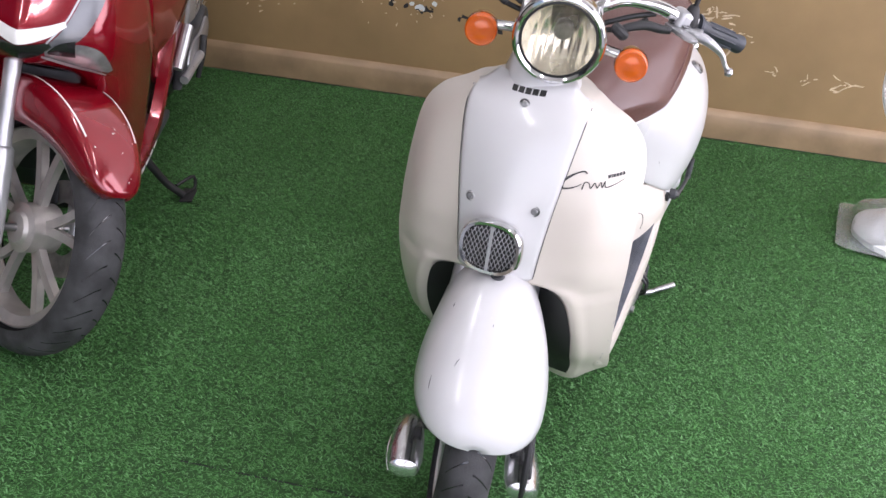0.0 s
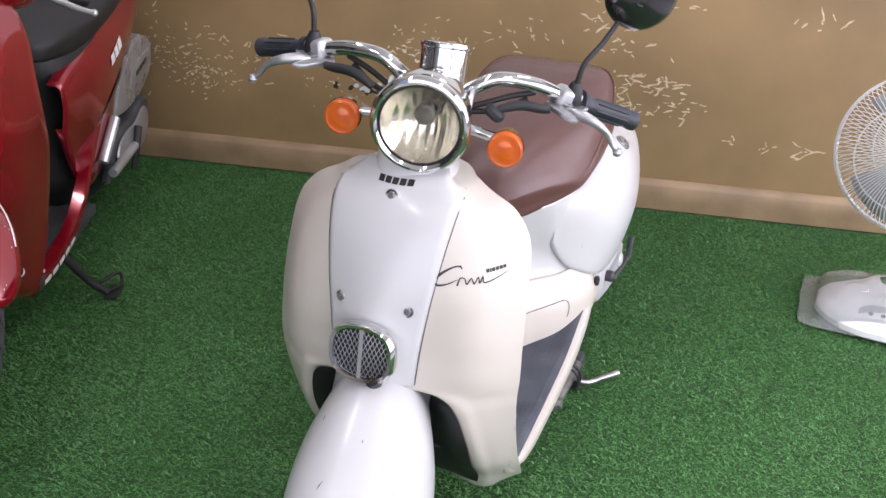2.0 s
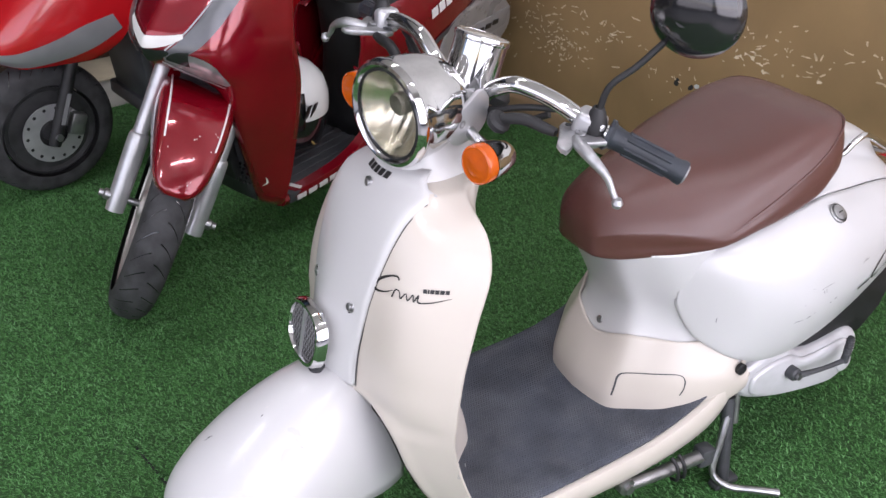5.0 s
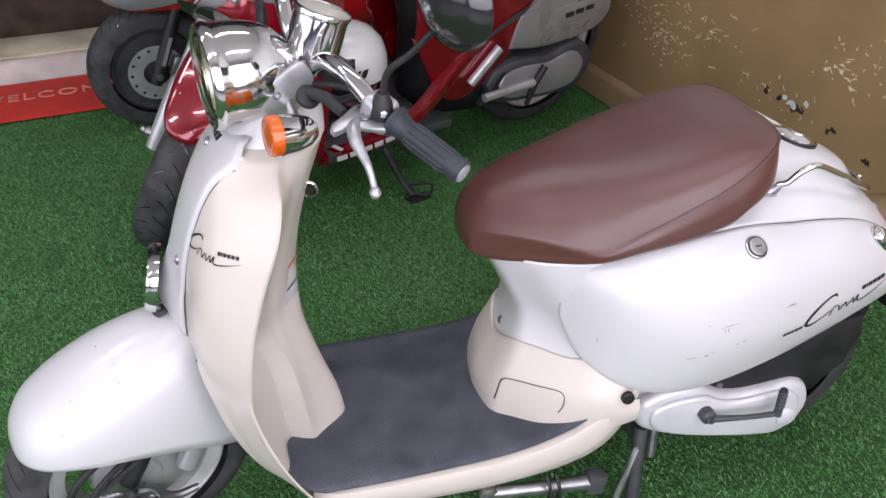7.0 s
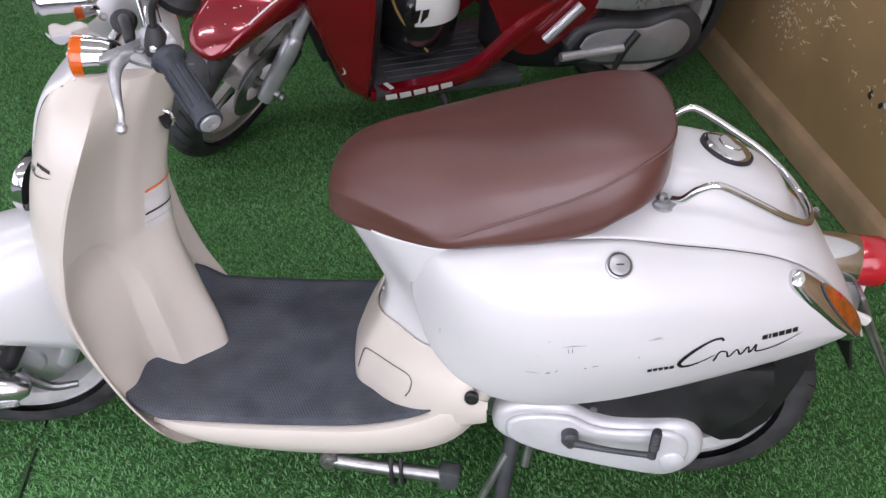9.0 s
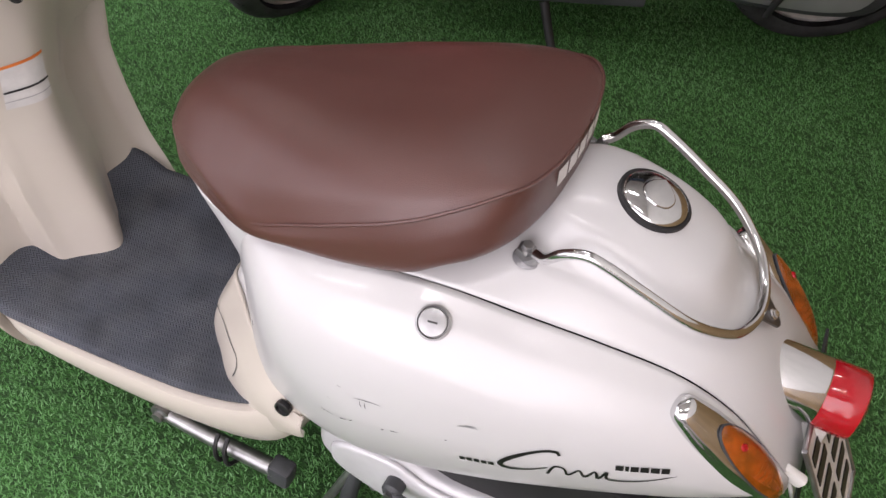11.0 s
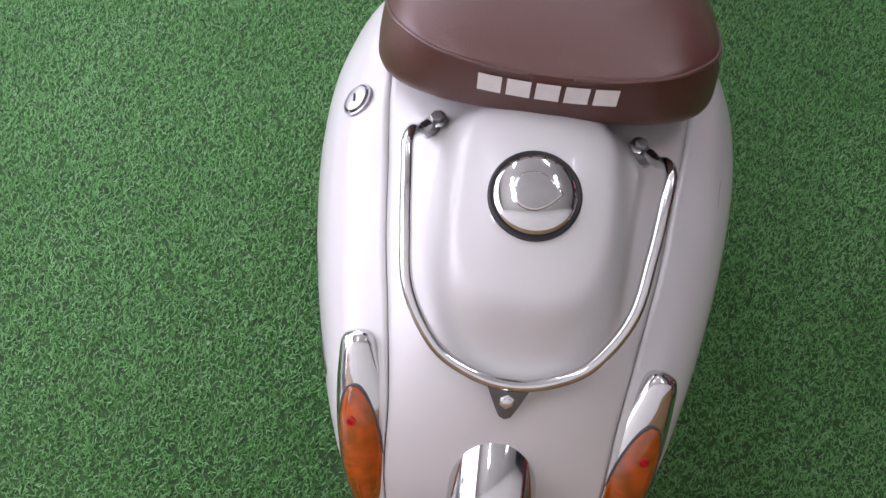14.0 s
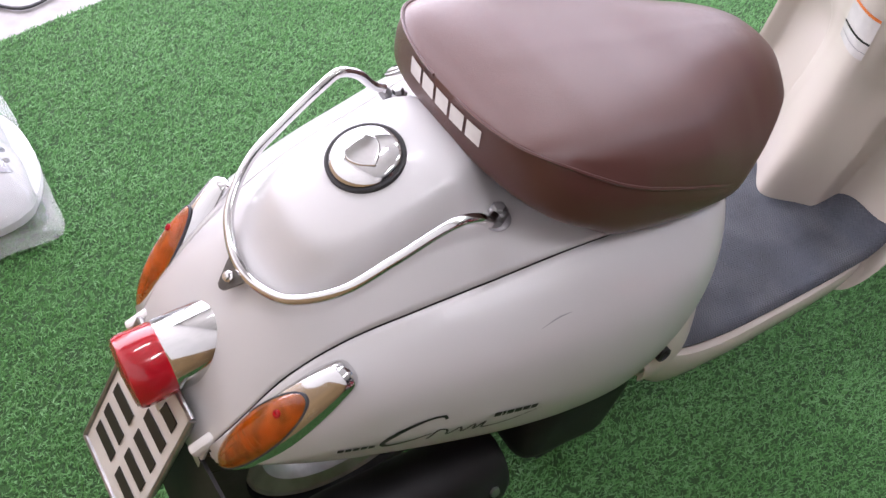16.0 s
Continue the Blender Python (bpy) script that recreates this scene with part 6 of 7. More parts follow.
# fender: an arch over the wheel
def arch(f, t, lift=0.0):
    a = radians(48 + 116 * f)
    w = along([(0, 0.024), (0.02, 0.040), (0.05, 0.052), (0.10, 0.063), (0.3, 0.081), (0.6, 0.090), (1.0, 0.068)], f)[0]
    r = along([(0, 0.300), (0.3, 0.312), (0.7, 0.318), (1.0, 0.300)], f)[0]
    drop = along([(0, 0.012), (0.15, 0.05), (0.5, 0.085), (0.8, 0.075), (1.0, 0.03)], f)[0]
    rr = r + 0.012 - 0.014 * t * t - (drop * max(0, (abs(t) - 0.62) / 0.38) ** 1.4) + lift
    return (-rr * math.cos(a), w * math.copysign(min(1, abs(t) * 1.35) ** 0.85, t), 0.28 + rr * math.sin(a))


rfender = part("front_fender", moved(grid([[arch(i / 39, 2 * j / 20 - 1) for j in range(21)] for i in range(40)]), RS), RED, redbike, "glossy dark red front fender with pale edge lines", 60, 0.004)
for s in (-1, 1):
    part("pale_line", moved(grid([[arch(0.20 + 0.55 * i / 24, s * (0.55 + d), 0.0012) for d in (-0.022 * min(1, 3 * (1 - i / 24)), 0.022 * min(1, 3 * (1 - i / 24)))] for i in range(25)]), RS), SILVERINK, rfender, "", 0)
rng = random.Random(9)
for k in range(10):
    f, t = rng.uniform(0.02, 0.3), rng.uniform(-0.5, 0.5)
    part("chip", moved(grid([[arch(f + a * 0.006, t + b * 0.02, 0.001) for b in (0, 1)] for a in (0, rng.uniform(0.4, 1.2))]), RS), SILVERINK, rfender, "", 0)


# by height z: centre x, panel edge (x, y), wing (x, y)
APRON_FRONT = [(0.185, 0.330, 0.312, 0.080, 0.315, 0.105), (0.215, 0.320, 0.285, 0.095, 0.290, 0.130), (0.300, 0.310, 0.245, 0.112, 0.262, 0.148), (0.450, 0.280, 0.185, 0.120, 0.215, 0.162), (0.560, 0.250, 0.150, 0.115, 0.188, 0.170),
               (0.605, 0.120, 0.118, 0.105, 0.165, 0.168), (0.640, 0.045, 0.075, 0.090, 0.135, 0.163), (0.690, 0.018, 0.060, 0.092, 0.128, 0.158), (0.760, 0.055, 0.096, 0.098, 0.156, 0.152), (0.840, 0.118, 0.150, 0.095, 0.205, 0.138),
               (0.900, 0.182, 0.205, 0.080, 0.248, 0.108), (0.930, 0.228, 0.243, 0.060, 0.272, 0.080)]
# rim (x, y), inner edge (x, y), centre back x
APRON_BACK = [(0.185, 0.335, 0.140, 0.360, 0.090, 0.372), (0.215, 0.330, 0.160, 0.365, 0.100, 0.382), (0.300, 0.330, 0.178, 0.370, 0.110, 0.400), (0.450, 0.333, 0.190, 0.375, 0.115, 0.415), (0.560, 0.330, 0.196, 0.372, 0.115, 0.418),
              (0.605, 0.322, 0.198, 0.366, 0.115, 0.416), (0.640, 0.314, 0.197, 0.362, 0.115, 0.415), (0.690, 0.304, 0.193, 0.360, 0.115, 0.416), (0.760, 0.306, 0.180, 0.368, 0.110, 0.422), (0.840, 0.328, 0.158, 0.385, 0.100, 0.428),
              (0.900, 0.345, 0.122, 0.392, 0.085, 0.424), (0.930, 0.345, 0.088, 0.382, 0.060, 0.405)]


def apron_rows(tables, n=60):
    rows = []
    for i in range(n):
        z = tables[0][0][0] + (tables[0][-1][0] - tables[0][0][0]) * i / (n - 1)
        r = [v for table in tables for v in along(table, z)]
        o = cat([(r[0], 0.0), (r[1], r[2]), (r[3], r[4]), (r[5], r[6])], 22)
        k = cat([(r[5] + 0.004, r[6] - 0.002), (r[7], r[8]), (r[9], 0.0)], 16)
        half = list(o) + list(k)
        rows.append([(x, -y, z) for x, y in half] + [(x, y, z) for x, y in half[::-1][1:-1]])
    return rows


ab = grid(apron_rows((APRON_FRONT, APRON_BACK)), True, True)
apron_tree = surface(ab)
apron = part("front_apron", ab, RED, redbike, "glossy dark red front apron", 40)
lining = []
for i in range(40):
    z = 0.20 + 0.69 * i / 39
    r = along(APRON_BACK, z)
    k = [(x + 0.005, y * 0.97) for x, y in cat([(r[0] + 0.004, r[1] - 0.002), (r[2], r[3]), (r[4], 0.0)], 16)]
    lining.append([(x, -y, z) for x, y in k] + [(x, y, z) for x, y in k[::-1][1:]])
part("inner_lining", grid(lining), BLACK, apron, "black plastic inner lining", 40)
STRIP = mat("satin_grey_trim", (0.115, 0.118, 0.125), 0.30, 0.4, var=0.15, scale=12, coat=0.3)
CLEAR = mat("clear_lamp_plastic", (0.34, 0.33, 0.33), 0.10, 0.5, var=0.2, scale=30, coat=0.5)
for s in (-1, 1):
    trim = part("grey_strip", stroke([(-0.5, s * 0.116, 0.862), (-0.5, s * 0.122, 0.836), (-0.5, s * 0.124, 0.800), (-0.5, s * 0.112, 0.748), (-0.5, s * 0.090, 0.708), (-0.5, s * 0.052, 0.682)], [0.018, 0.036, 0.036, 0.040, 0.036, 0.010], apron_tree, (1, 0, 0), 0.004, 30, 9), STRIP, apron, "satin grey plastic trim strip", 0)
    part("trim_edge", stroke([(-0.5, s * 0.104, 0.842), (-0.5, s * 0.104, 0.800), (-0.5, s * 0.090, 0.756), (-0.5, s * 0.076, 0.726), (-0.5, s * 0.050, 0.692)], 0.0035, apron_tree, (1, 0, 0), 0.0055, 24, 2), GREYPAINT, trim, "", 0)
    lamp_unit = part("turn_lamp", stroke([(-0.5, s * 0.046, 0.668), (-0.5, s * 0.082, 0.668), (-0.5, s * 0.115, 0.652), (-0.5, s * 0.138, 0.630), (-0.5, s * 0.150, 0.612)], [0.014, 0.046, 0.060, 0.036, 0.010], apron_tree, (1, 0, 0), 0.005, 24, 7), CLEAR, apron, "clear turn lamp", 0)
    part("lamp_rim", stroke([(-0.5, s * 0.040, 0.662), (-0.5, s * 0.075, 0.645), (-0.5, s * 0.110, 0.624), (-0.5, s * 0.142, 0.604)], [0.006, 0.008, 0.008, 0.004], apron_tree, (1, 0, 0), 0.007, 20, 2), GREYPAINT, lamp_unit, "", 0)
    part("lamp_insert", stroke([(-0.5, s * 0.052, 0.672), (-0.5, s * 0.076, 0.678), (-0.5, s * 0.098, 0.678)], [0.006, 0.028, 0.036], apron_tree, (1, 0, 0), 0.0065, 12, 5), GLOSSBLACK, lamp_unit, "dark smoked lens", 0)
    part("scratch", stroke([(-0.2, s * 0.14, 0.28), (-0.2, s * 0.15, 0.29), (-0.2, s * 0.152, 0.31)], [0.001, 0.003, 0.001], apron_tree, (1, 0, 0), 0.001, 6), SILVERINK, apron)
part("nose_trim", stroke([(-0.5, -0.080, 0.728), (-0.5, -0.045, 0.712), (-0.5, 0.0, 0.702), (-0.5, 0.045, 0.712), (-0.5, 0.080, 0.728)], [0.010, 0.022, 0.028, 0.022, 0.010], apron_tree, (1, 0, 0), 0.006, 30, 5), PLATEWHITE, apron, "pale nose trim", 0)
part("nose_grille", stroke([(-0.5, -0.056, 0.690), (-0.5, -0.030, 0.676), (-0.5, 0.0, 0.670), (-0.5, 0.030, 0.676), (-0.5, 0.056, 0.690)], [0.010, 0.026, 0.032, 0.026, 0.010], apron_tree, (1, 0, 0), 0.005, 30, 5), GLOSSBLACK, apron, "dark nose lamp", 0)
part("badge_plate", stroke([(-0.5, 0, 0.920), (-0.5, 0, 0.89), (-0.5, 0, 0.865), (-0.5, 0, 0.846)], [0.10, 0.098, 0.076, 0.050], apron_tree, (1, 0, 0), 0.006, 14, 8), BLACK, apron, "black plastic panel with plain bars", 0)
part("maker_badge", bars((-0.5, 0.030, 0.885), (0, -1, 0), (0, 0, 1), [0.006] * 5, 0.006, 0.0025, apron_tree, (1, 0, 0), 0.008), SILVERINK, apron)
part("wheel_well", grid([[(0.270 - 0.25 * (z - 0.20) + 0.6 * y * y, y, z) for y in (-0.11, -0.055, 0, 0.055, 0.11)] for z in (0.215, 0.30, 0.44, 0.57)]), GREYPLASTIC, redbike, "dark grey perforated liner behind the wheel", 30, 0.005)
for r_ in range(5):
    for c_ in range(4):
        y, z = -0.098 + 0.014 * c_ + 0.007 * (r_ % 2), 0.27 + 0.016 * r_
        part("liner_hole", box(0.004, 0.007, 0.007, pose(0.270 - 0.25 * (z - 0.20) + 0.6 * y * y - 0.0035, y, z, 45, 0, 0)), GLOSSBLACK, redbike)
part("radiator_cover", box(0.03, 0.16, 0.24, pose(0.205, 0, 0.40, 0, -18, 0), 0.008), BLACK, redbike)
# bars: cover, headlight, grips and levers
hcov = []
for x, w, z0, z1 in ((0.255, 0.060, 0.925, 0.985), (0.285, 0.120, 0.915, 1.015), (0.33, 0.155, 0.905, 1.030), (0.39, 0.150, 0.900, 1.025), (0.435, 0.110, 0.905, 1.000), (0.45, 0.060, 0.915, 0.985)):
    hcov.append([(x, p[0], (z0 + z1) / 2 + p[1]) for p in oval(w, (z1 - z0) / 2, 36, 2.6)])
cov = part("handlebar_cover", moved(grid(hcov, True, True), RS), RED, redbike, "dark red handlebar cover")
part("headlight", moved(grid([[(x, p[0] * f, 0.965 + p[1] * f) for p in oval(0.085, 0.036, 36, 2.4)] for x, f in ((0.262, 0.3), (0.262, 0.85), (0.272, 1.0), (0.300, 1.06))], True, True), RS), CLEAR, cov, "clear headlight")
for s in (-1, 1):
    g0, g1 = Vector((0.39, s * 0.15, 0.965)), Vector((0.435, s * 0.325, 0.955))
    d = (g1 - g0).normalized()
    gr = part("grip", moved(lathe([(0.012, 0), (0.022, 0.0), (0.022, 0.008), (0.0165, 0.014), (0.0165, 0.115), (0.018, 0.12), (0.012, 0.126), (0, 0.126)], aim(g0 + d * 0.05, d), 24), RS), BLACK, cov, "black rubber grip")
    part("bar_end", moved(tube([g0, g0 + d * 0.06], 0.012, 12), RS), STEEL, gr)
    lp = [g0 + d * 0.01 + Vector((-0.03, 0, 0)), g0 + d * 0.05 + Vector((-0.055, 0, -0.004)), g0 + d * 0.12 + Vector((-0.060, 0, -0.010)), g0 + d * 0.175 + Vector((-0.05, 0, -0.012))]
    lv = part("brake_lever", moved(tube(lp, [0.009, 0.008, 0.0065, 0.006], 12), RS), ALLOY, cov, "silver brake lever")
    part("lever_ball", moved(lathe([(0, -0.009), (0.007, -0.006), (0.009, 0), (0.007, 0.006), (0, 0.009)], Matrix.Translation(lp[-1]), 16), RS), ALLOY, lv)

# floor, skirts, body
rows = []
for x, w, z0, z1 in ((0.345, 0.15, 0.170, 0.212), (0.45, 0.166, 0.178, 0.226), (0.58, 0.172, 0.196, 0.246), (0.67, 0.172, 0.228, 0.288), (0.79, 0.168, 0.322, 0.398), (0.88, 0.162, 0.384, 0.450), (1.04, 0.152, 0.45, 0.51), (1.22, 0.140, 0.52, 0.57)):
    rows.append([(x, -w + 0.035, z1), (x, -w + 0.006, z1 - 0.002), (x, -w, z1 - 0.016), (x, -w + 0.006, z0 + 0.01), (x, -w + 0.03, z0), (x, -w + 0.05, z0 + 0.01)])
smooth_rows = [list(zip(*[cat([r[j] for r in rows], 40)[:, k] for k in range(3)])) for j in range(6)]
sk = grid([[smooth_rows[j][i] for j in range(6)] for i in range(40)], True, True)
sk2 = mirrored(sk)
skirt_tree = surface(sk)
skirt = part("side_skirt", sk, RED, redbike, "dark red side skirt with plain pale bars", 40)
part("side_skirt", sk2, RED, redbike, "dark red side skirt", 40)
part("maker_badge", bars((0.385, -0.4, 0.195), (1, 0, 0.135), (-0.25, 0, 1), [0.032, 0.032, 0.034, 0.030, 0.034], 0.020, 0.008, skirt_tree, (0, 1, 0), 0.003), SILVERINK, skirt, "plain pale bars")
part("floorboard", slab([(0.36, -0.155), (0.80, -0.165), (0.80, 0.165), (0.36, 0.155)], 0.03, pose(0, 0, 0.185), 0.004), GREYPLASTIC, redbike, "dark grey ribbed floorboard")
for k in range(9):
    part("floor_rib", box(0.34, 0.008, 0.004, pose(0.58, -0.12 + 0.03 * k, 0.2165), 0.0015, 1), GREYPLASTIC, redbike)
part("latch_tag", box(0.014, 0.034, 0.003, pose(0.40, -0.135, 0.2185, 0, 0, 20), 0.001, 1), SILVERINK, redbike)
# tunnel and black panel under the seat
rows = []
for z, x0, w0, w1 in ((0.21, 0.74, 0.09, 0.150), (0.30, 0.735, 0.09, 0.150), (0.45, 0.725, 0.085, 0.145), (0.58, 0.690, 0.085, 0.140), (0.68, 0.650, 0.085, 0.135)):
    h = cat([(x0, 0), (x0 + 0.012, w0 * 0.7), (x0 + 0.06, w0 + 0.02), (x0 + 0.20, w1), (1.05, w1)], 24)
    rows.append([(x, -y, z) for x, y in h[::-1]] + [(x, y, z) for x, y in h[1:]])
part("seat_base_panel", grid(rows), BLACK, redbike, "black panel below the seat", 50, 0.004)
# x; crease (y, z), widest (y, z), lower edge (y, z)
RBODY = [(0.66, 0.112, 0.605, 0.126, 0.545, 0.122, 0.490), (0.70, 0.116, 0.622, 0.134, 0.550, 0.130, 0.405), (0.76, 0.120, 0.642, 0.144, 0.560, 0.138, 0.300), (0.84, 0.128, 0.675, 0.160, 0.560, 0.150, 0.270), (0.95, 0.135, 0.690, 0.172, 0.570, 0.158, 0.330), (1.10, 0.135, 0.705, 0.172, 0.600, 0.150, 0.450), (1.25, 0.128, 0.725, 0.160, 0.640, 0.138, 0.540), (1.42, 0.105, 0.755, 0.128, 0.690, 0.112, 0.625), (1.54, 0.060, 0.780, 0.072, 0.740, 0.062, 0.700)]
rows = []
for i in range(44):
    x = 0.66 + 0.88 * i / 43
    yc, zr, ym, zm, yb, zb = along(RBODY, x)
    rows.append([(x, -y, z) for y, z in cat([(yc - 0.03, zr + 0.004), (yc, zr), (ym * 0.97, (zr + zm) / 2), (ym, zm), ((ym + yb) / 2, (zm + zb) / 2), (yb, zb), (yb - 0.02, zb)], 26)])
rb = grid(rows)
rb2 = mirrored(rb)
body_tree = surface(rb)
rp = part("rear_side_panel", rb, RED, redbike, "glossy dark red rear side panel with a plain emblem", 50, 0.004)
part("rear_side_panel", rb2, RED, redbike, "glossy dark red rear side panel", 50, 0.004)
part("emblem", bars((0.93, -0.4, 0.60), (1, 0, 0.35), (-0.2, 0, 1), [0.03, 0.03, 0.03], 0.030, 0.006, body_tree, (0, 1, 0), 0.003), SILVERINK, rp, "plain silver emblem bars")
part("grey_strip", stroke([(0.86, -0.4, 0.44), (0.97, -0.4, 0.50), (1.10, -0.4, 0.545), (1.22, -0.4, 0.60)], [0.004, 0.02, 0.02, 0.004], body_tree, (0, 1, 0), 0.003, 20, 4), GREYPLASTIC, rp)
part("tail_panel", slab([(1.02, -0.10), (1.40, -0.09), (1.54, -0.05), (1.54, 0.05), (1.40, 0.09), (1.02, 0.10)], 0.02, pose(0, 0, 0.74, 0, -6, 0), 0.006), RED, redbike)
rows = []
for x, zt, w, zr, zb in ((0.62, 0.700, 0.03, 0.69, 0.680), (0.635, 0.730, 0.075, 0.70, 0.672), (0.68, 0.755, 0.105, 0.710, 0.670), (0.78, 0.772, 0.130, 0.725, 0.670), (0.90, 0.775, 0.150, 0.735, 0.690), (1.02, 0.790, 0.155, 0.755, 0.705), (1.12, 0.825, 0.150, 0.785, 0.715), (1.28, 0.845, 0.140, 0.805, 0.735), (1.40, 0.845, 0.115, 0.815, 0.760), (1.46, 0.830, 0.06, 0.815, 0.785)):
    h = cat([(0, zt), (w * 0.6, zt - 0.006), (w * 0.95, zr + 0.012), (w, zr - 0.01), (w * 0.92, zb), (0, zb)], 20)
    rows.append([(x, -y, z) for y, z in h] + [(x, y, z) for y, z in h[::-1][1:-1]])
long_rows = [cat([r[j] for r in rows], 50) for j in range(len(rows[0]))]
part("seat", grid([[tuple(long_rows[j][i]) for j in range(len(long_rows))] for i in range(50)], True, True), DARKSEAT, redbike, "black vinyl seat", 60)
# engine, air box, rear wheel, footrest
RR = Vector((1.29, 0, 0.285))
wheel(redbike, Matrix.Translation(RR), 0.285, 0.11, 0.208, 5, "black tyre", None, 0.06, True)
SILVERCASE = mat("silver_case_paint", (0.42, 0.42, 0.43), 0.28, 0.6, var=0.08, scale=14, bump=0.1, bscale=300)
cs = [(0.92, 0.30), (0.95, 0.345), (1.05, 0.36), (1.18, 0.345), (1.30, 0.37), (1.37, 0.33), (1.39, 0.27), (1.35, 0.205), (1.25, 0.19), (1.10, 0.205), (0.96, 0.235)]
cp = cat(cs + [cs[0]], 48)[:-1]
eng = part("transmission_case", slab([(x, z) for x, z in cp], 0.09, pose(0, -0.09, 0, 90, 0, 0), 0.014, 3), GREYPLASTIC, redbike, "dark grey transmission case")
part("case_cover", slab([(1.14 + (x - 1.14) * 0.8, 0.275 + (z - 0.275) * 0.74) for x, z in cp], 0.012, pose(0, -0.176, 0, 90, 0, 0), 0.006), GREYPAINT, eng)
ab_ = [(1.00, 0.40), (1.03, 0.52), (1.10, 0.565), (1.30, 0.575), (1.42, 0.52), (1.44, 0.44), (1.36, 0.385), (1.15, 0.375)]
airbox = part("air_cleaner_box", slab([(x, z) for x, z in cat(ab_ + [ab_[0]], 40)[:-1]], 0.075, pose(0, -0.095, 0, 90, 0, 0), 0.014, 3), SILVERCASE, redbike, "silver air cleaner box with a grey label")
part("box_label", slab([(1.17, 0.43), (1.40, 0.455), (1.42, 0.515), (1.16, 0.50)], 0.003, pose(0, -0.169, 0, 90, 0, 0), 0.001), GREYPAINT, airbox)
for k in range(3):
    part("label_bar", box(0.034, 0.002, 0.016, pose(1.24 + 0.045 * k, -0.1735, 0.472 + 0.004 * k)), DECAL, airbox)
part("foot_bracket", join(tube([(0.850, -0.172, 0.325), (0.945, -0.180, 0.428)], 0.015, 10), tube([(0.905, -0.185, 0.268), (1.10, -0.200, 0.280)], 0.014, 10)), ALLOY, redbike, "silver passenger foot bracket")
part("foot_peg", slab([(0.90, 0.235), (1.10, 0.235), (1.13, 0.31), (0.97, 0.345)], 0.03, pose(0, -0.150, 0, 90, 0, 0), 0.006), BLACK, redbike)
part("foot_peg", tube([(1.085, -0.20, 0.205), (1.105, -0.205, 0.280), (1.140, -0.20, 0.328)], [0.008, 0.011, 0.012], 10), BLACK, redbike)
part("engine_block", box(0.26, 0.20, 0.16, pose(0.98, 0.02, 0.30), 0.02), BLACK, redbike)
part("exhaust", tube([(1.0, 0.15, 0.22), (1.1, 0.17, 0.24), (1.2, 0.175, 0.29), (1.50, 0.175, 0.40)], [0.02, 0.045, 0.055, 0.05], 18), BLACK, redbike)
part("rear_mudguard", slab([(1.40, -0.07), (1.58, -0.05), (1.58, 0.05), (1.40, 0.07)], 0.006, pose(0, 0, 0.62, 0, 35, 0) @ pose(-0.25, 0, 0.35)), BLACK, redbike)
part("frame", tube([(0.38, 0, 0.19), (0.6, 0, 0.16), (0.95, 0, 0.26)], 0.03, 12), BLACK, redbike)
# side stand: down, on the carpet
part("bag_hook", tube([(0.425, 0, 0.575), (0.450, 0, 0.565), (0.456, 0, 0.580)], 0.006, 8), BLACK, redbike)
st = part("side_stand", tube([(0.56, -0.145, 0.175), (0.585, -0.205, 0.09), (0.602, -0.250, 0.050)], [0.012, 0.011, 0.011], 12), BLACK, redbike, "black side stand")
part("stand_foot", slab([(-0.02, -0.018), (0.05, -0.022), (0.055, 0.016), (-0.02, 0.018)], 0.006, pose(0.598, -0.262, 0.040, -9, 0, 0), 0.002), BLACK, st)
part("stand_loop", tube([(0.60, -0.245, 0.052), (0.645, -0.275, 0.052), (0.655, -0.268, 0.085), (0.60, -0.230, 0.078)], 0.005, 8), BLACK, st)

# helmet hanging from the bag hook
helmet = thing("helmet", RED_AT @ pose(0.530, 0.030, 0.262, 0, 0, 0) @ Matrix.Scale(0.92, 4), "glossy white and black open-face helmet hanging from the scooter's hook", "helmet")
prof = [(0.118, 0.0), (0.126, 0.03), (0.132, 0.085)]
part("rim", lathe([(0.105, 0.004), (0.112, 0.0), (0.122, 0.004), (0.124, 0.014), (0.112, 0.018), (0.105, 0.004)], pose(0, 0, 0), 40), BLACK, helmet)
part("lower_shell", lathe([(0.120, 0.012), (0.128, 0.04), (0.134, 0.09), (0.1345, 0.115)], None, 48), GLOSSBLACK, helmet, "glossy black lower shell")
part("shell", lathe([(0.1355, 0.113), (0.136, 0.135), (0.130, 0.175), (0.112, 0.215), (0.080, 0.243), (0.04, 0.257), (0.0, 0.261)], None, 48), mat("helmet_white", (0.74, 0.74, 0.72), 0.18, var=0.03, scale=10, coat=0.7), helmet, "glossy white shell")
part("visor", grid([[(r * math.cos(a), r * math.sin(a), z) for a in (math.pi - 1.45 + 2.9 * i / 28 - 0.25 for i in range(29))] for r, z in ((0.1375, 0.085), (0.139, 0.110), (0.1395, 0.135), (0.134, 0.172), (0.121, 0.203))]), GLOSSBLACK, helmet, "glossy black visor", 0, 0.003)
part("decal", join(*[box(0.022, 0.003, 0.05, pose(-0.05 + 0.028 * k, -0.1355, 0.15, 14, 0, 10), 0.001, 1) for k in range(2)]), DECAL, helmet)
part("strap", tube([(0.0, -0.125, 0.02), (-0.10, -0.10, 0.16), (-0.118, 0.0, 0.300), (-0.10, 0.10, 0.16), (0.0, 0.125, 0.02)], 0.004, 8), mat("strap_webbing", (0.35, 0.22, 0.06), 0.8), helmet)

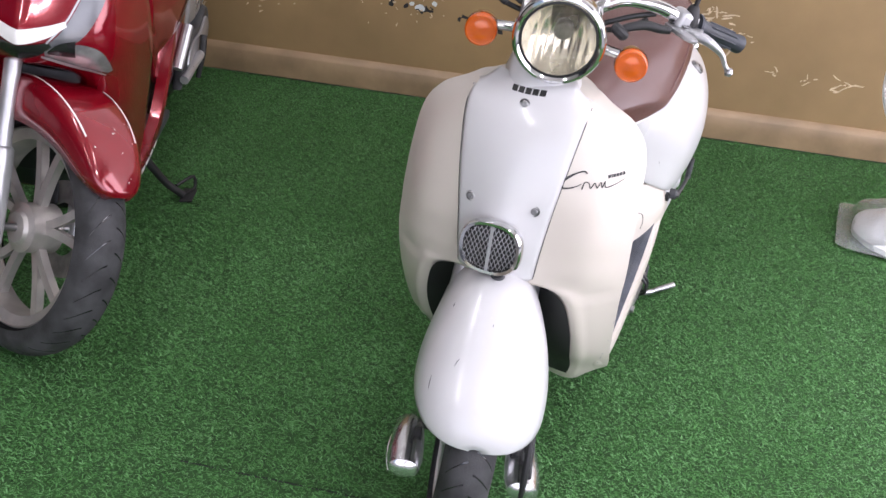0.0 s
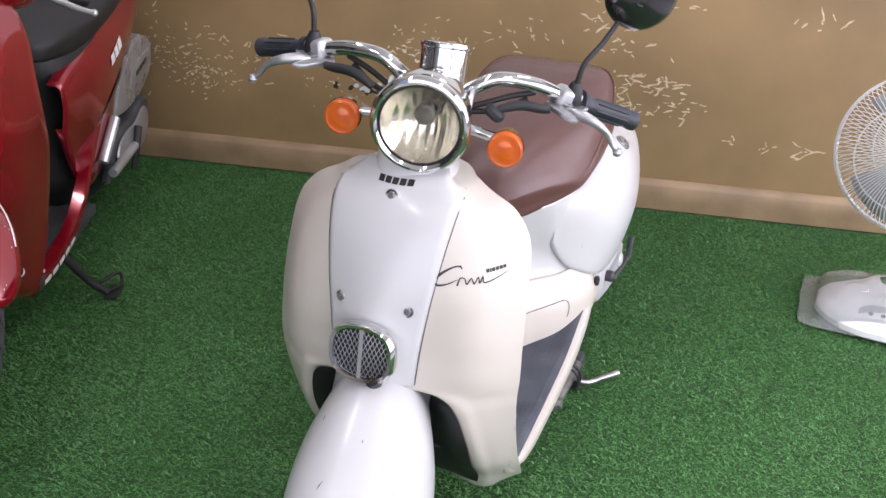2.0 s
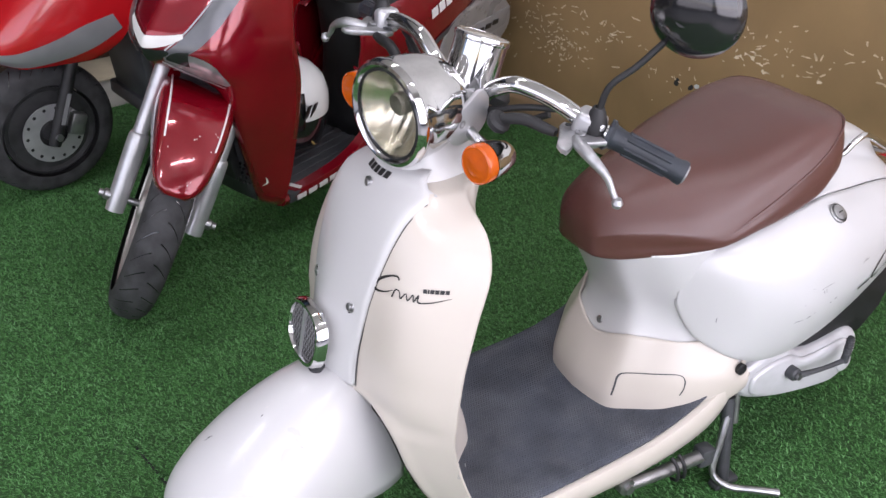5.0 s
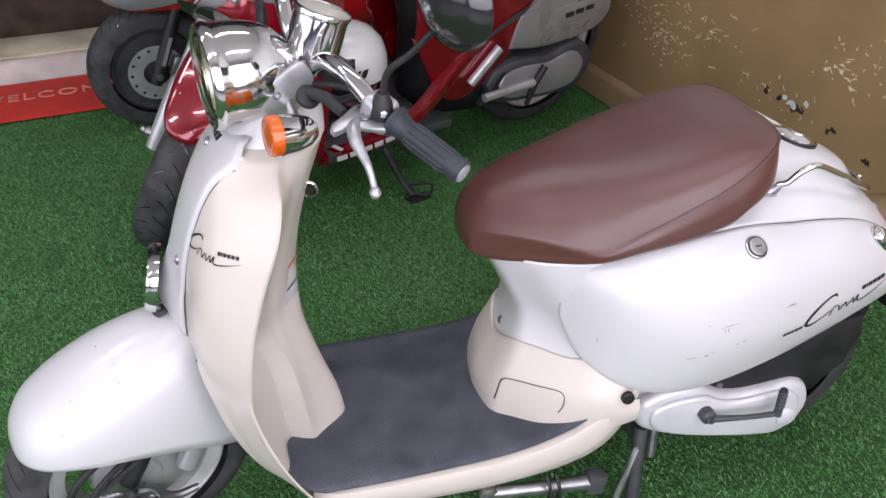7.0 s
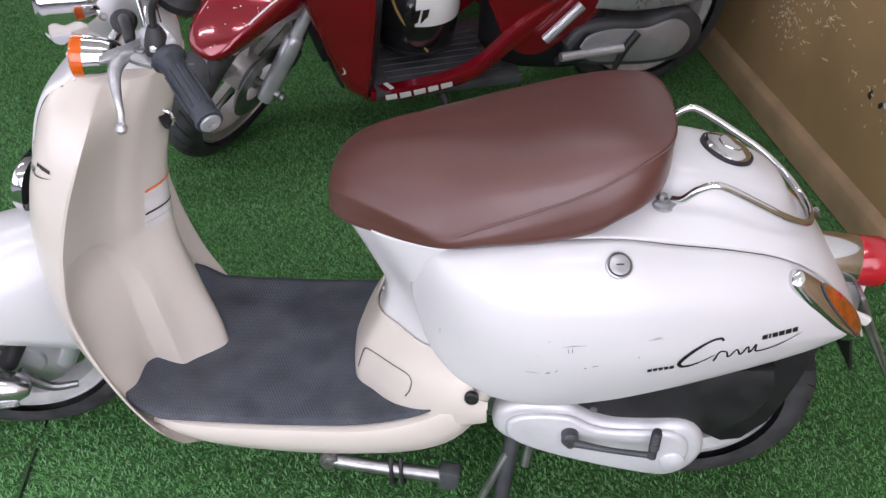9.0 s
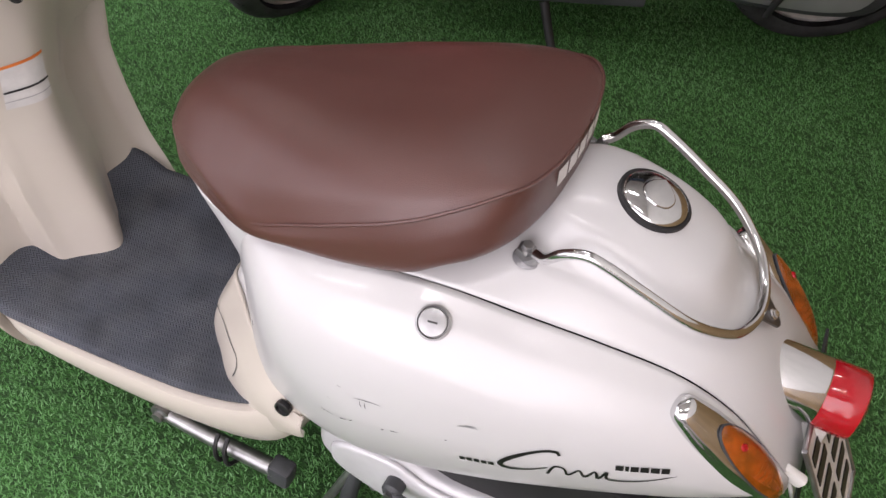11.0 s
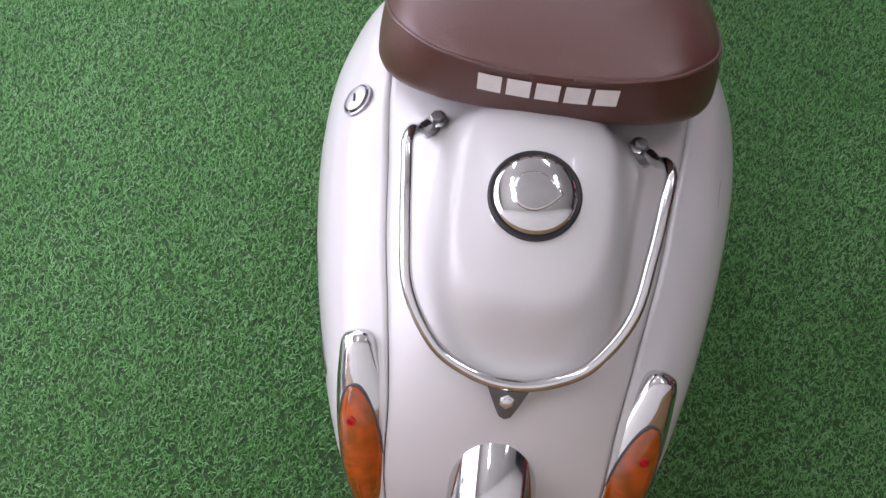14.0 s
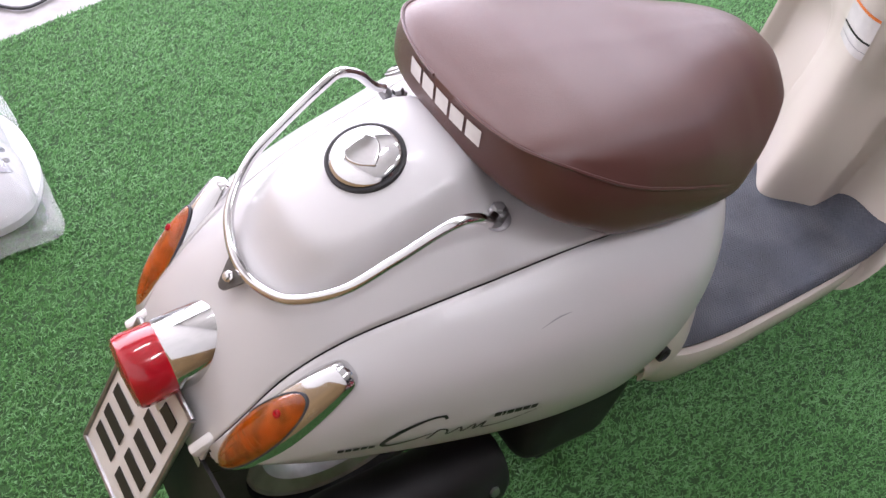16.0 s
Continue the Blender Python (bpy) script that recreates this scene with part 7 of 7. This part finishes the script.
# ---- the bright red and grey scooter behind it ----
FAR_AT = pose(-0.076, 1.885, 0, 5, 0, 14)
farbike = thing("motor_scooter", FAR_AT, "bright red and grey scooter with black wheels behind another scooter", "scooter")
FAX = Vector((0, 0, 0.215))
DARKWHEEL = mat("dark_wheel_paint", (0.06, 0.06, 0.062), 0.4, 0.3, var=0.2, scale=20)
wheel(farbike, Matrix.Translation(FAX), 0.215, 0.105, 0.135, 3, "black tyre", DARKWHEEL, 0.045, True)
part("wheel_disc", lathe([(0.0, 0.0), (0.126, 0.0), (0.126, 0.006), (0.0, 0.006)], aim((0, -0.028, 0.215), (0, -1, 0)), 40), DARKWHEEL, farbike, "dark wheel web")
part("brake_disc", lathe([(0.045, 0), (0.095, 0), (0.095, 0.004), (0.045, 0.004), (0.045, 0)], aim((0, -0.060, 0.215), (0, -1, 0)), 48), ALLOY, farbike, "bare steel brake disc with drilled holes")
for k in range(14):
    part("disc_hole", lathe([(0.0055, 0.0), (0.0, 0.0002)], aim((0.082 * math.cos(k * 0.4488), -0.0645, 0.215 + 0.082 * math.sin(k * 0.4488)), (0, -1, 0)), 10), BLACK, farbike)
part("brake_caliper", box(0.05, 0.035, 0.07, pose(0.07, -0.075, 0.235, 0, 20, 0), 0.008), STEEL, farbike)
for s in (-1, 1):
    leg = part("fork_leg", tube([(-0.012, s * 0.082, 0.185), (0.0, s * 0.082, 0.215), (0.11, s * 0.080, 0.50)], [0.018, 0.020, 0.018], 14), BLACK, farbike, "black fork leg")
    part("fork_label", box(0.012, 0.003, 0.10, pose(0.035, s * 0.1025, 0.30, 0, 21, 0)), GREYPAINT, leg)
    part("axle_nut", lathe([(0.012, 0), (0.012, 0.01), (0, 0.012)], aim((0, s * 0.098, 0.215), (0, s, 0)), 6), STEEL, leg)
BEAK = [
    (0.440, -0.100, -0.085, 0.035, -0.04, 0.080, 0.14, 0.115, 0.20, 0.07, 0.22),
    (0.475, -0.145, -0.125, 0.045, -0.06, 0.098, 0.18, 0.150, 0.24, 0.09, 0.26),
    (0.520, -0.150, -0.120, 0.060, -0.04, 0.112, 0.22, 0.175, 0.27, 0.10, 0.29),
    (0.580, -0.105, -0.075, 0.070, 0.00, 0.122, 0.24, 0.185, 0.29, 0.10, 0.30),
    (0.680, -0.020, 0.010, 0.080, 0.07, 0.130, 0.27, 0.185, 0.31, 0.10, 0.32),
    (0.780, 0.070, 0.095, 0.080, 0.14, 0.125, 0.30, 0.165, 0.33, 0.09, 0.34),
    (0.860, 0.150, 0.165, 0.070, 0.20, 0.100, 0.32, 0.125, 0.34, 0.08, 0.35),
]
bk = grid(apron_rows((BEAK,), 50), True, True)
beak_tree = surface(bk)
beak = part("front_apron", bk, BRIGHTRED, farbike, "bright red pointed front apron", 40)
for s in (-1, 1):
    part("grey_trim", stroke([(-0.128, s * 0.5, 0.482), (-0.06, s * 0.5, 0.476), (0.04, s * 0.5, 0.498), (0.12, s * 0.5, 0.530), (0.20, s * 0.5, 0.568)], [0.026, 0.056, 0.072, 0.076, 0.05], beak_tree, (0, -s, 0), 0.004, 24, 5), GREYPAINT, beak, "grey trim along the lower edge", 0)
    part("headlight", stroke([(-0.5, s * 0.02, 0.66), (-0.5, s * 0.06, 0.675), (-0.5, s * 0.105, 0.70)], [0.05, 0.06, 0.02], beak_tree, (1, 0, 0), 0.006, 16, 6), CLEAR, beak, "clear headlight", 0)
part("leg_shield", box(0.04, 0.26, 0.40, pose(0.30, 0, 0.42, 0, -8, 0), 0.015), GREYPLASTIC, farbike)
part("floorboard", box(0.42, 0.30, 0.05, pose(0.50, 0, 0.225), 0.012), GREYPLASTIC, farbike)
part("handlebar_cover", grid([[(x, p[0], 0.93 + p[1]) for p in oval(w, h, 28, 2.5)] for x, w, h in ((0.21, 0.05, 0.03), (0.24, 0.12, 0.05), (0.30, 0.14, 0.055), (0.35, 0.09, 0.04))], True, True), BRIGHTRED, farbike)
for s in (-1, 1):
    part("grip", tube([(0.30, s * 0.13, 0.935), (0.34, s * 0.31, 0.925)], 0.016, 14), BLACK, farbike)
    part("fork_cover", tube([(0.10, s * 0.05, 0.46), (0.20, s * 0.05, 0.60)], 0.03, 12), BLACK, farbike)
rows = []
for x, zt, w, zb in ((0.66, 0.62, 0.10, 0.24), (0.74, 0.66, 0.135, 0.26), (0.90, 0.69, 0.165, 0.34), (1.10, 0.70, 0.155, 0.42), (1.30, 0.70, 0.11, 0.52), (1.42, 0.69, 0.05, 0.62)):
    rows.append([(x, p[0], (zt + zb) / 2 + p[1]) for p in oval(w, (zt - zb) / 2, 32, 3.0)])
part("rear_body", grid(rows, True, True), BRIGHTRED, farbike, "bright red rear body")
part("seat", box(0.70, 0.25, 0.09, pose(1.02, 0, 0.735, 0, -2, 0), 0.035, 4), DARKSEAT, farbike, "black vinyl seat")
wheel(farbike, pose(1.20, 0, 0.215), 0.215, 0.105, 0.135, 3, "black tyre", DARKWHEEL, 0.05, True)
part("engine_block", box(0.42, 0.22, 0.14, pose(1.02, -0.02, 0.27), 0.03, 3), SILVERCASE, farbike)
part("centre_stand", join(tube([(0.80, -0.12, 0.20), (0.82, -0.15, 0.01)], 0.012, 10), tube([(0.80, 0.12, 0.20), (0.82, 0.15, 0.01)], 0.012, 10)), BLACK, farbike)

# ---- stand fan with a film-wrapped foot ----
FX, FY = 1.450, -0.860
fan = thing("stand_fan", pose(FX, FY, 0.004), "white stand fan with wire grille, its foot wrapped in film", "fan")
foot = [[(p[0], p[1], z) for p in oval(a, b, 48, 2.3)] for a, b, z in ((0.120, 0.165, 0.0), (0.128, 0.172, 0.008), (0.126, 0.170, 0.022), (0.105, 0.150, 0.040), (0.060, 0.085, 0.052), (0.035, 0.040, 0.060), (0.020, 0.020, 0.075))]
ft = part("foot", grid(foot, True, True), FANWHITE, fan, "white oval foot with a control panel")
part("control_panel", slab(oval(0.034, 0.075, 32, 3), 0.004, pose(-0.068, 0, 0.043, 0, -26, 0), 0.001), GREYPAINT, ft)
for k in range(4):
    part("key", lathe([(0.007, 0), (0.006, 0.004), (0, 0.004)], pose(-0.068, -0.045 + 0.03 * k, 0.047, 0, -26, 0), 12), GREYPLASTIC, ft)
part("pole", tube([(0, 0, 0.06), (0.0, 0, 0.36)], 0.013, 14), FANWHITE, fan)
FM = Matrix.Translation((-0.02, 0.03, 0.49)) @ Vector((-0.93, 0.33, 0.12)).to_track_quat("Z", "Y").to_matrix().to_4x4()
part("motor", moved(lathe([(0, -0.10), (0.045, -0.095), (0.06, -0.06), (0.06, 0.0), (0.03, 0.02), (0, 0.02)], FM, 28), Matrix()), FANWHITE, fan, "white motor housing")
part("neck", tube([(0, 0, 0.34), (0.01, 0.01, 0.40), (0.03, 0.015, 0.46)], 0.022, 14), FANWHITE, fan)
for k in range(3):
    blade = grid([[Vector((r * math.cos(a + 2.1 * k), r * math.sin(a + 2.1 * k), 0.03 + 0.035 * (q - 0.5))) for q, a in ((i / 6, -0.45 + 0.9 * i / 6 * (0.6 + r * 2)) for i in range(7))] for r in (0.03, 0.07, 0.11, 0.15, 0.175)])
    part("blade", moved(blade, FM), GREYPAINT, fan, "", 40, 0.002)
cage = part("grille", moved(lathe([(0.196, 0.010), (0.203, 0.014), (0.203, 0.022), (0.196, 0.026), (0.196, 0.010)], FM, 72), Matrix()), FANWHITE, fan, "white wire grille")
for side, depth in ((1, 0.075), (-1, -0.075)):
    wires = []
    for k in range(96):
        a = 2 * math.pi * k / 96
        pts = [(r * math.cos(a + 0.25 * (r / 0.2)), r * math.sin(a + 0.25 * (r / 0.2)), 0.018 + depth * h) for r, h in ((0.045, 1.0), (0.12, 0.96), (0.17, 0.70), (0.196, 0.25), (0.200, 0.0))]
        wires.append(tube(pts, 0.0011, 4, 12, False))
    part("grille_cage", moved(join(*wires), FM), FANWHITE, cage, "", 0)
    part("ring_wire", moved(lathe([(0.128, 0.018 + depth * 0.95), (0.131, 0.018 + depth * 0.96), (0.128, 0.018 + depth * 0.98), (0.128, 0.018 + depth * 0.95)], FM, 64), Matrix()), FANWHITE, cage)
part("hub_badge", moved(lathe([(0.048, 0.092), (0.044, 0.096), (0, 0.097)], FM, 32), Matrix()), FANWHITE, cage)
# crumpled clear bag over the foot
rows = []
nz = noise.noise
for i in range(34):
    t = i / 33
    row = []
    for j in range(70):
        a = 2 * math.pi * j / 70
        r = 1.0 + 0.12 * (1 - t) ** 3
        e = (abs(math.cos(a)) ** 12 + abs(math.sin(a)) ** 12) ** (-1 / 12) if t < 0.30 else (abs(math.cos(a)) ** 5 + abs(math.sin(a)) ** 5) ** -0.2
        x, y = 0.118 * r * e * math.cos(a) + 0.022, 0.176 * r * e * math.sin(a)
        # flat skirt on the floor, then up over the foot to the pole
        if t < 0.25:
            f = t / 0.25
            x, y, z = x * (1.12 - 0.12 * f), y * (1.12 - 0.12 * f), 0.003 + 0.005 * f
        elif t < 0.5:
            f = (t - 0.25) / 0.25
            z = 0.008 + 0.035 * f
        else:
            f = (t - 0.5) / 0.5
            k = 1 - 0.80 * f
            x, y, z = x * k, y * k, 0.043 + 0.075 * f**0.8
        q = Vector((x * 14, y * 14, z * 14))
        w = 0.010 * (0.4 + t)
        row.append((x + w * nz(q), y + w * nz(q + Vector((7, 3, 1))), max(0.002, z + w * (0.6 + nz(q * 1.7 + Vector((2, 9, 4)))))))
    rows.append(row)
part("film_bag", grid(rows, True), FILM, fan, "crumpled clear plastic film", 0)

# loose cable on the tiles beyond the carpet
cable = part("power_cable", tube([(1.62, -1.60, -0.006), (1.40, -1.52, -0.006), (1.28, -1.40, -0.006), (1.20, -1.33, -0.006), (1.05, -1.38, -0.006), (0.92, -1.34, -0.006)], 0.004, 8), GREYPLASTIC, None)
tagged(cable, "thin grey power cable lying on floor tiles", "cable")
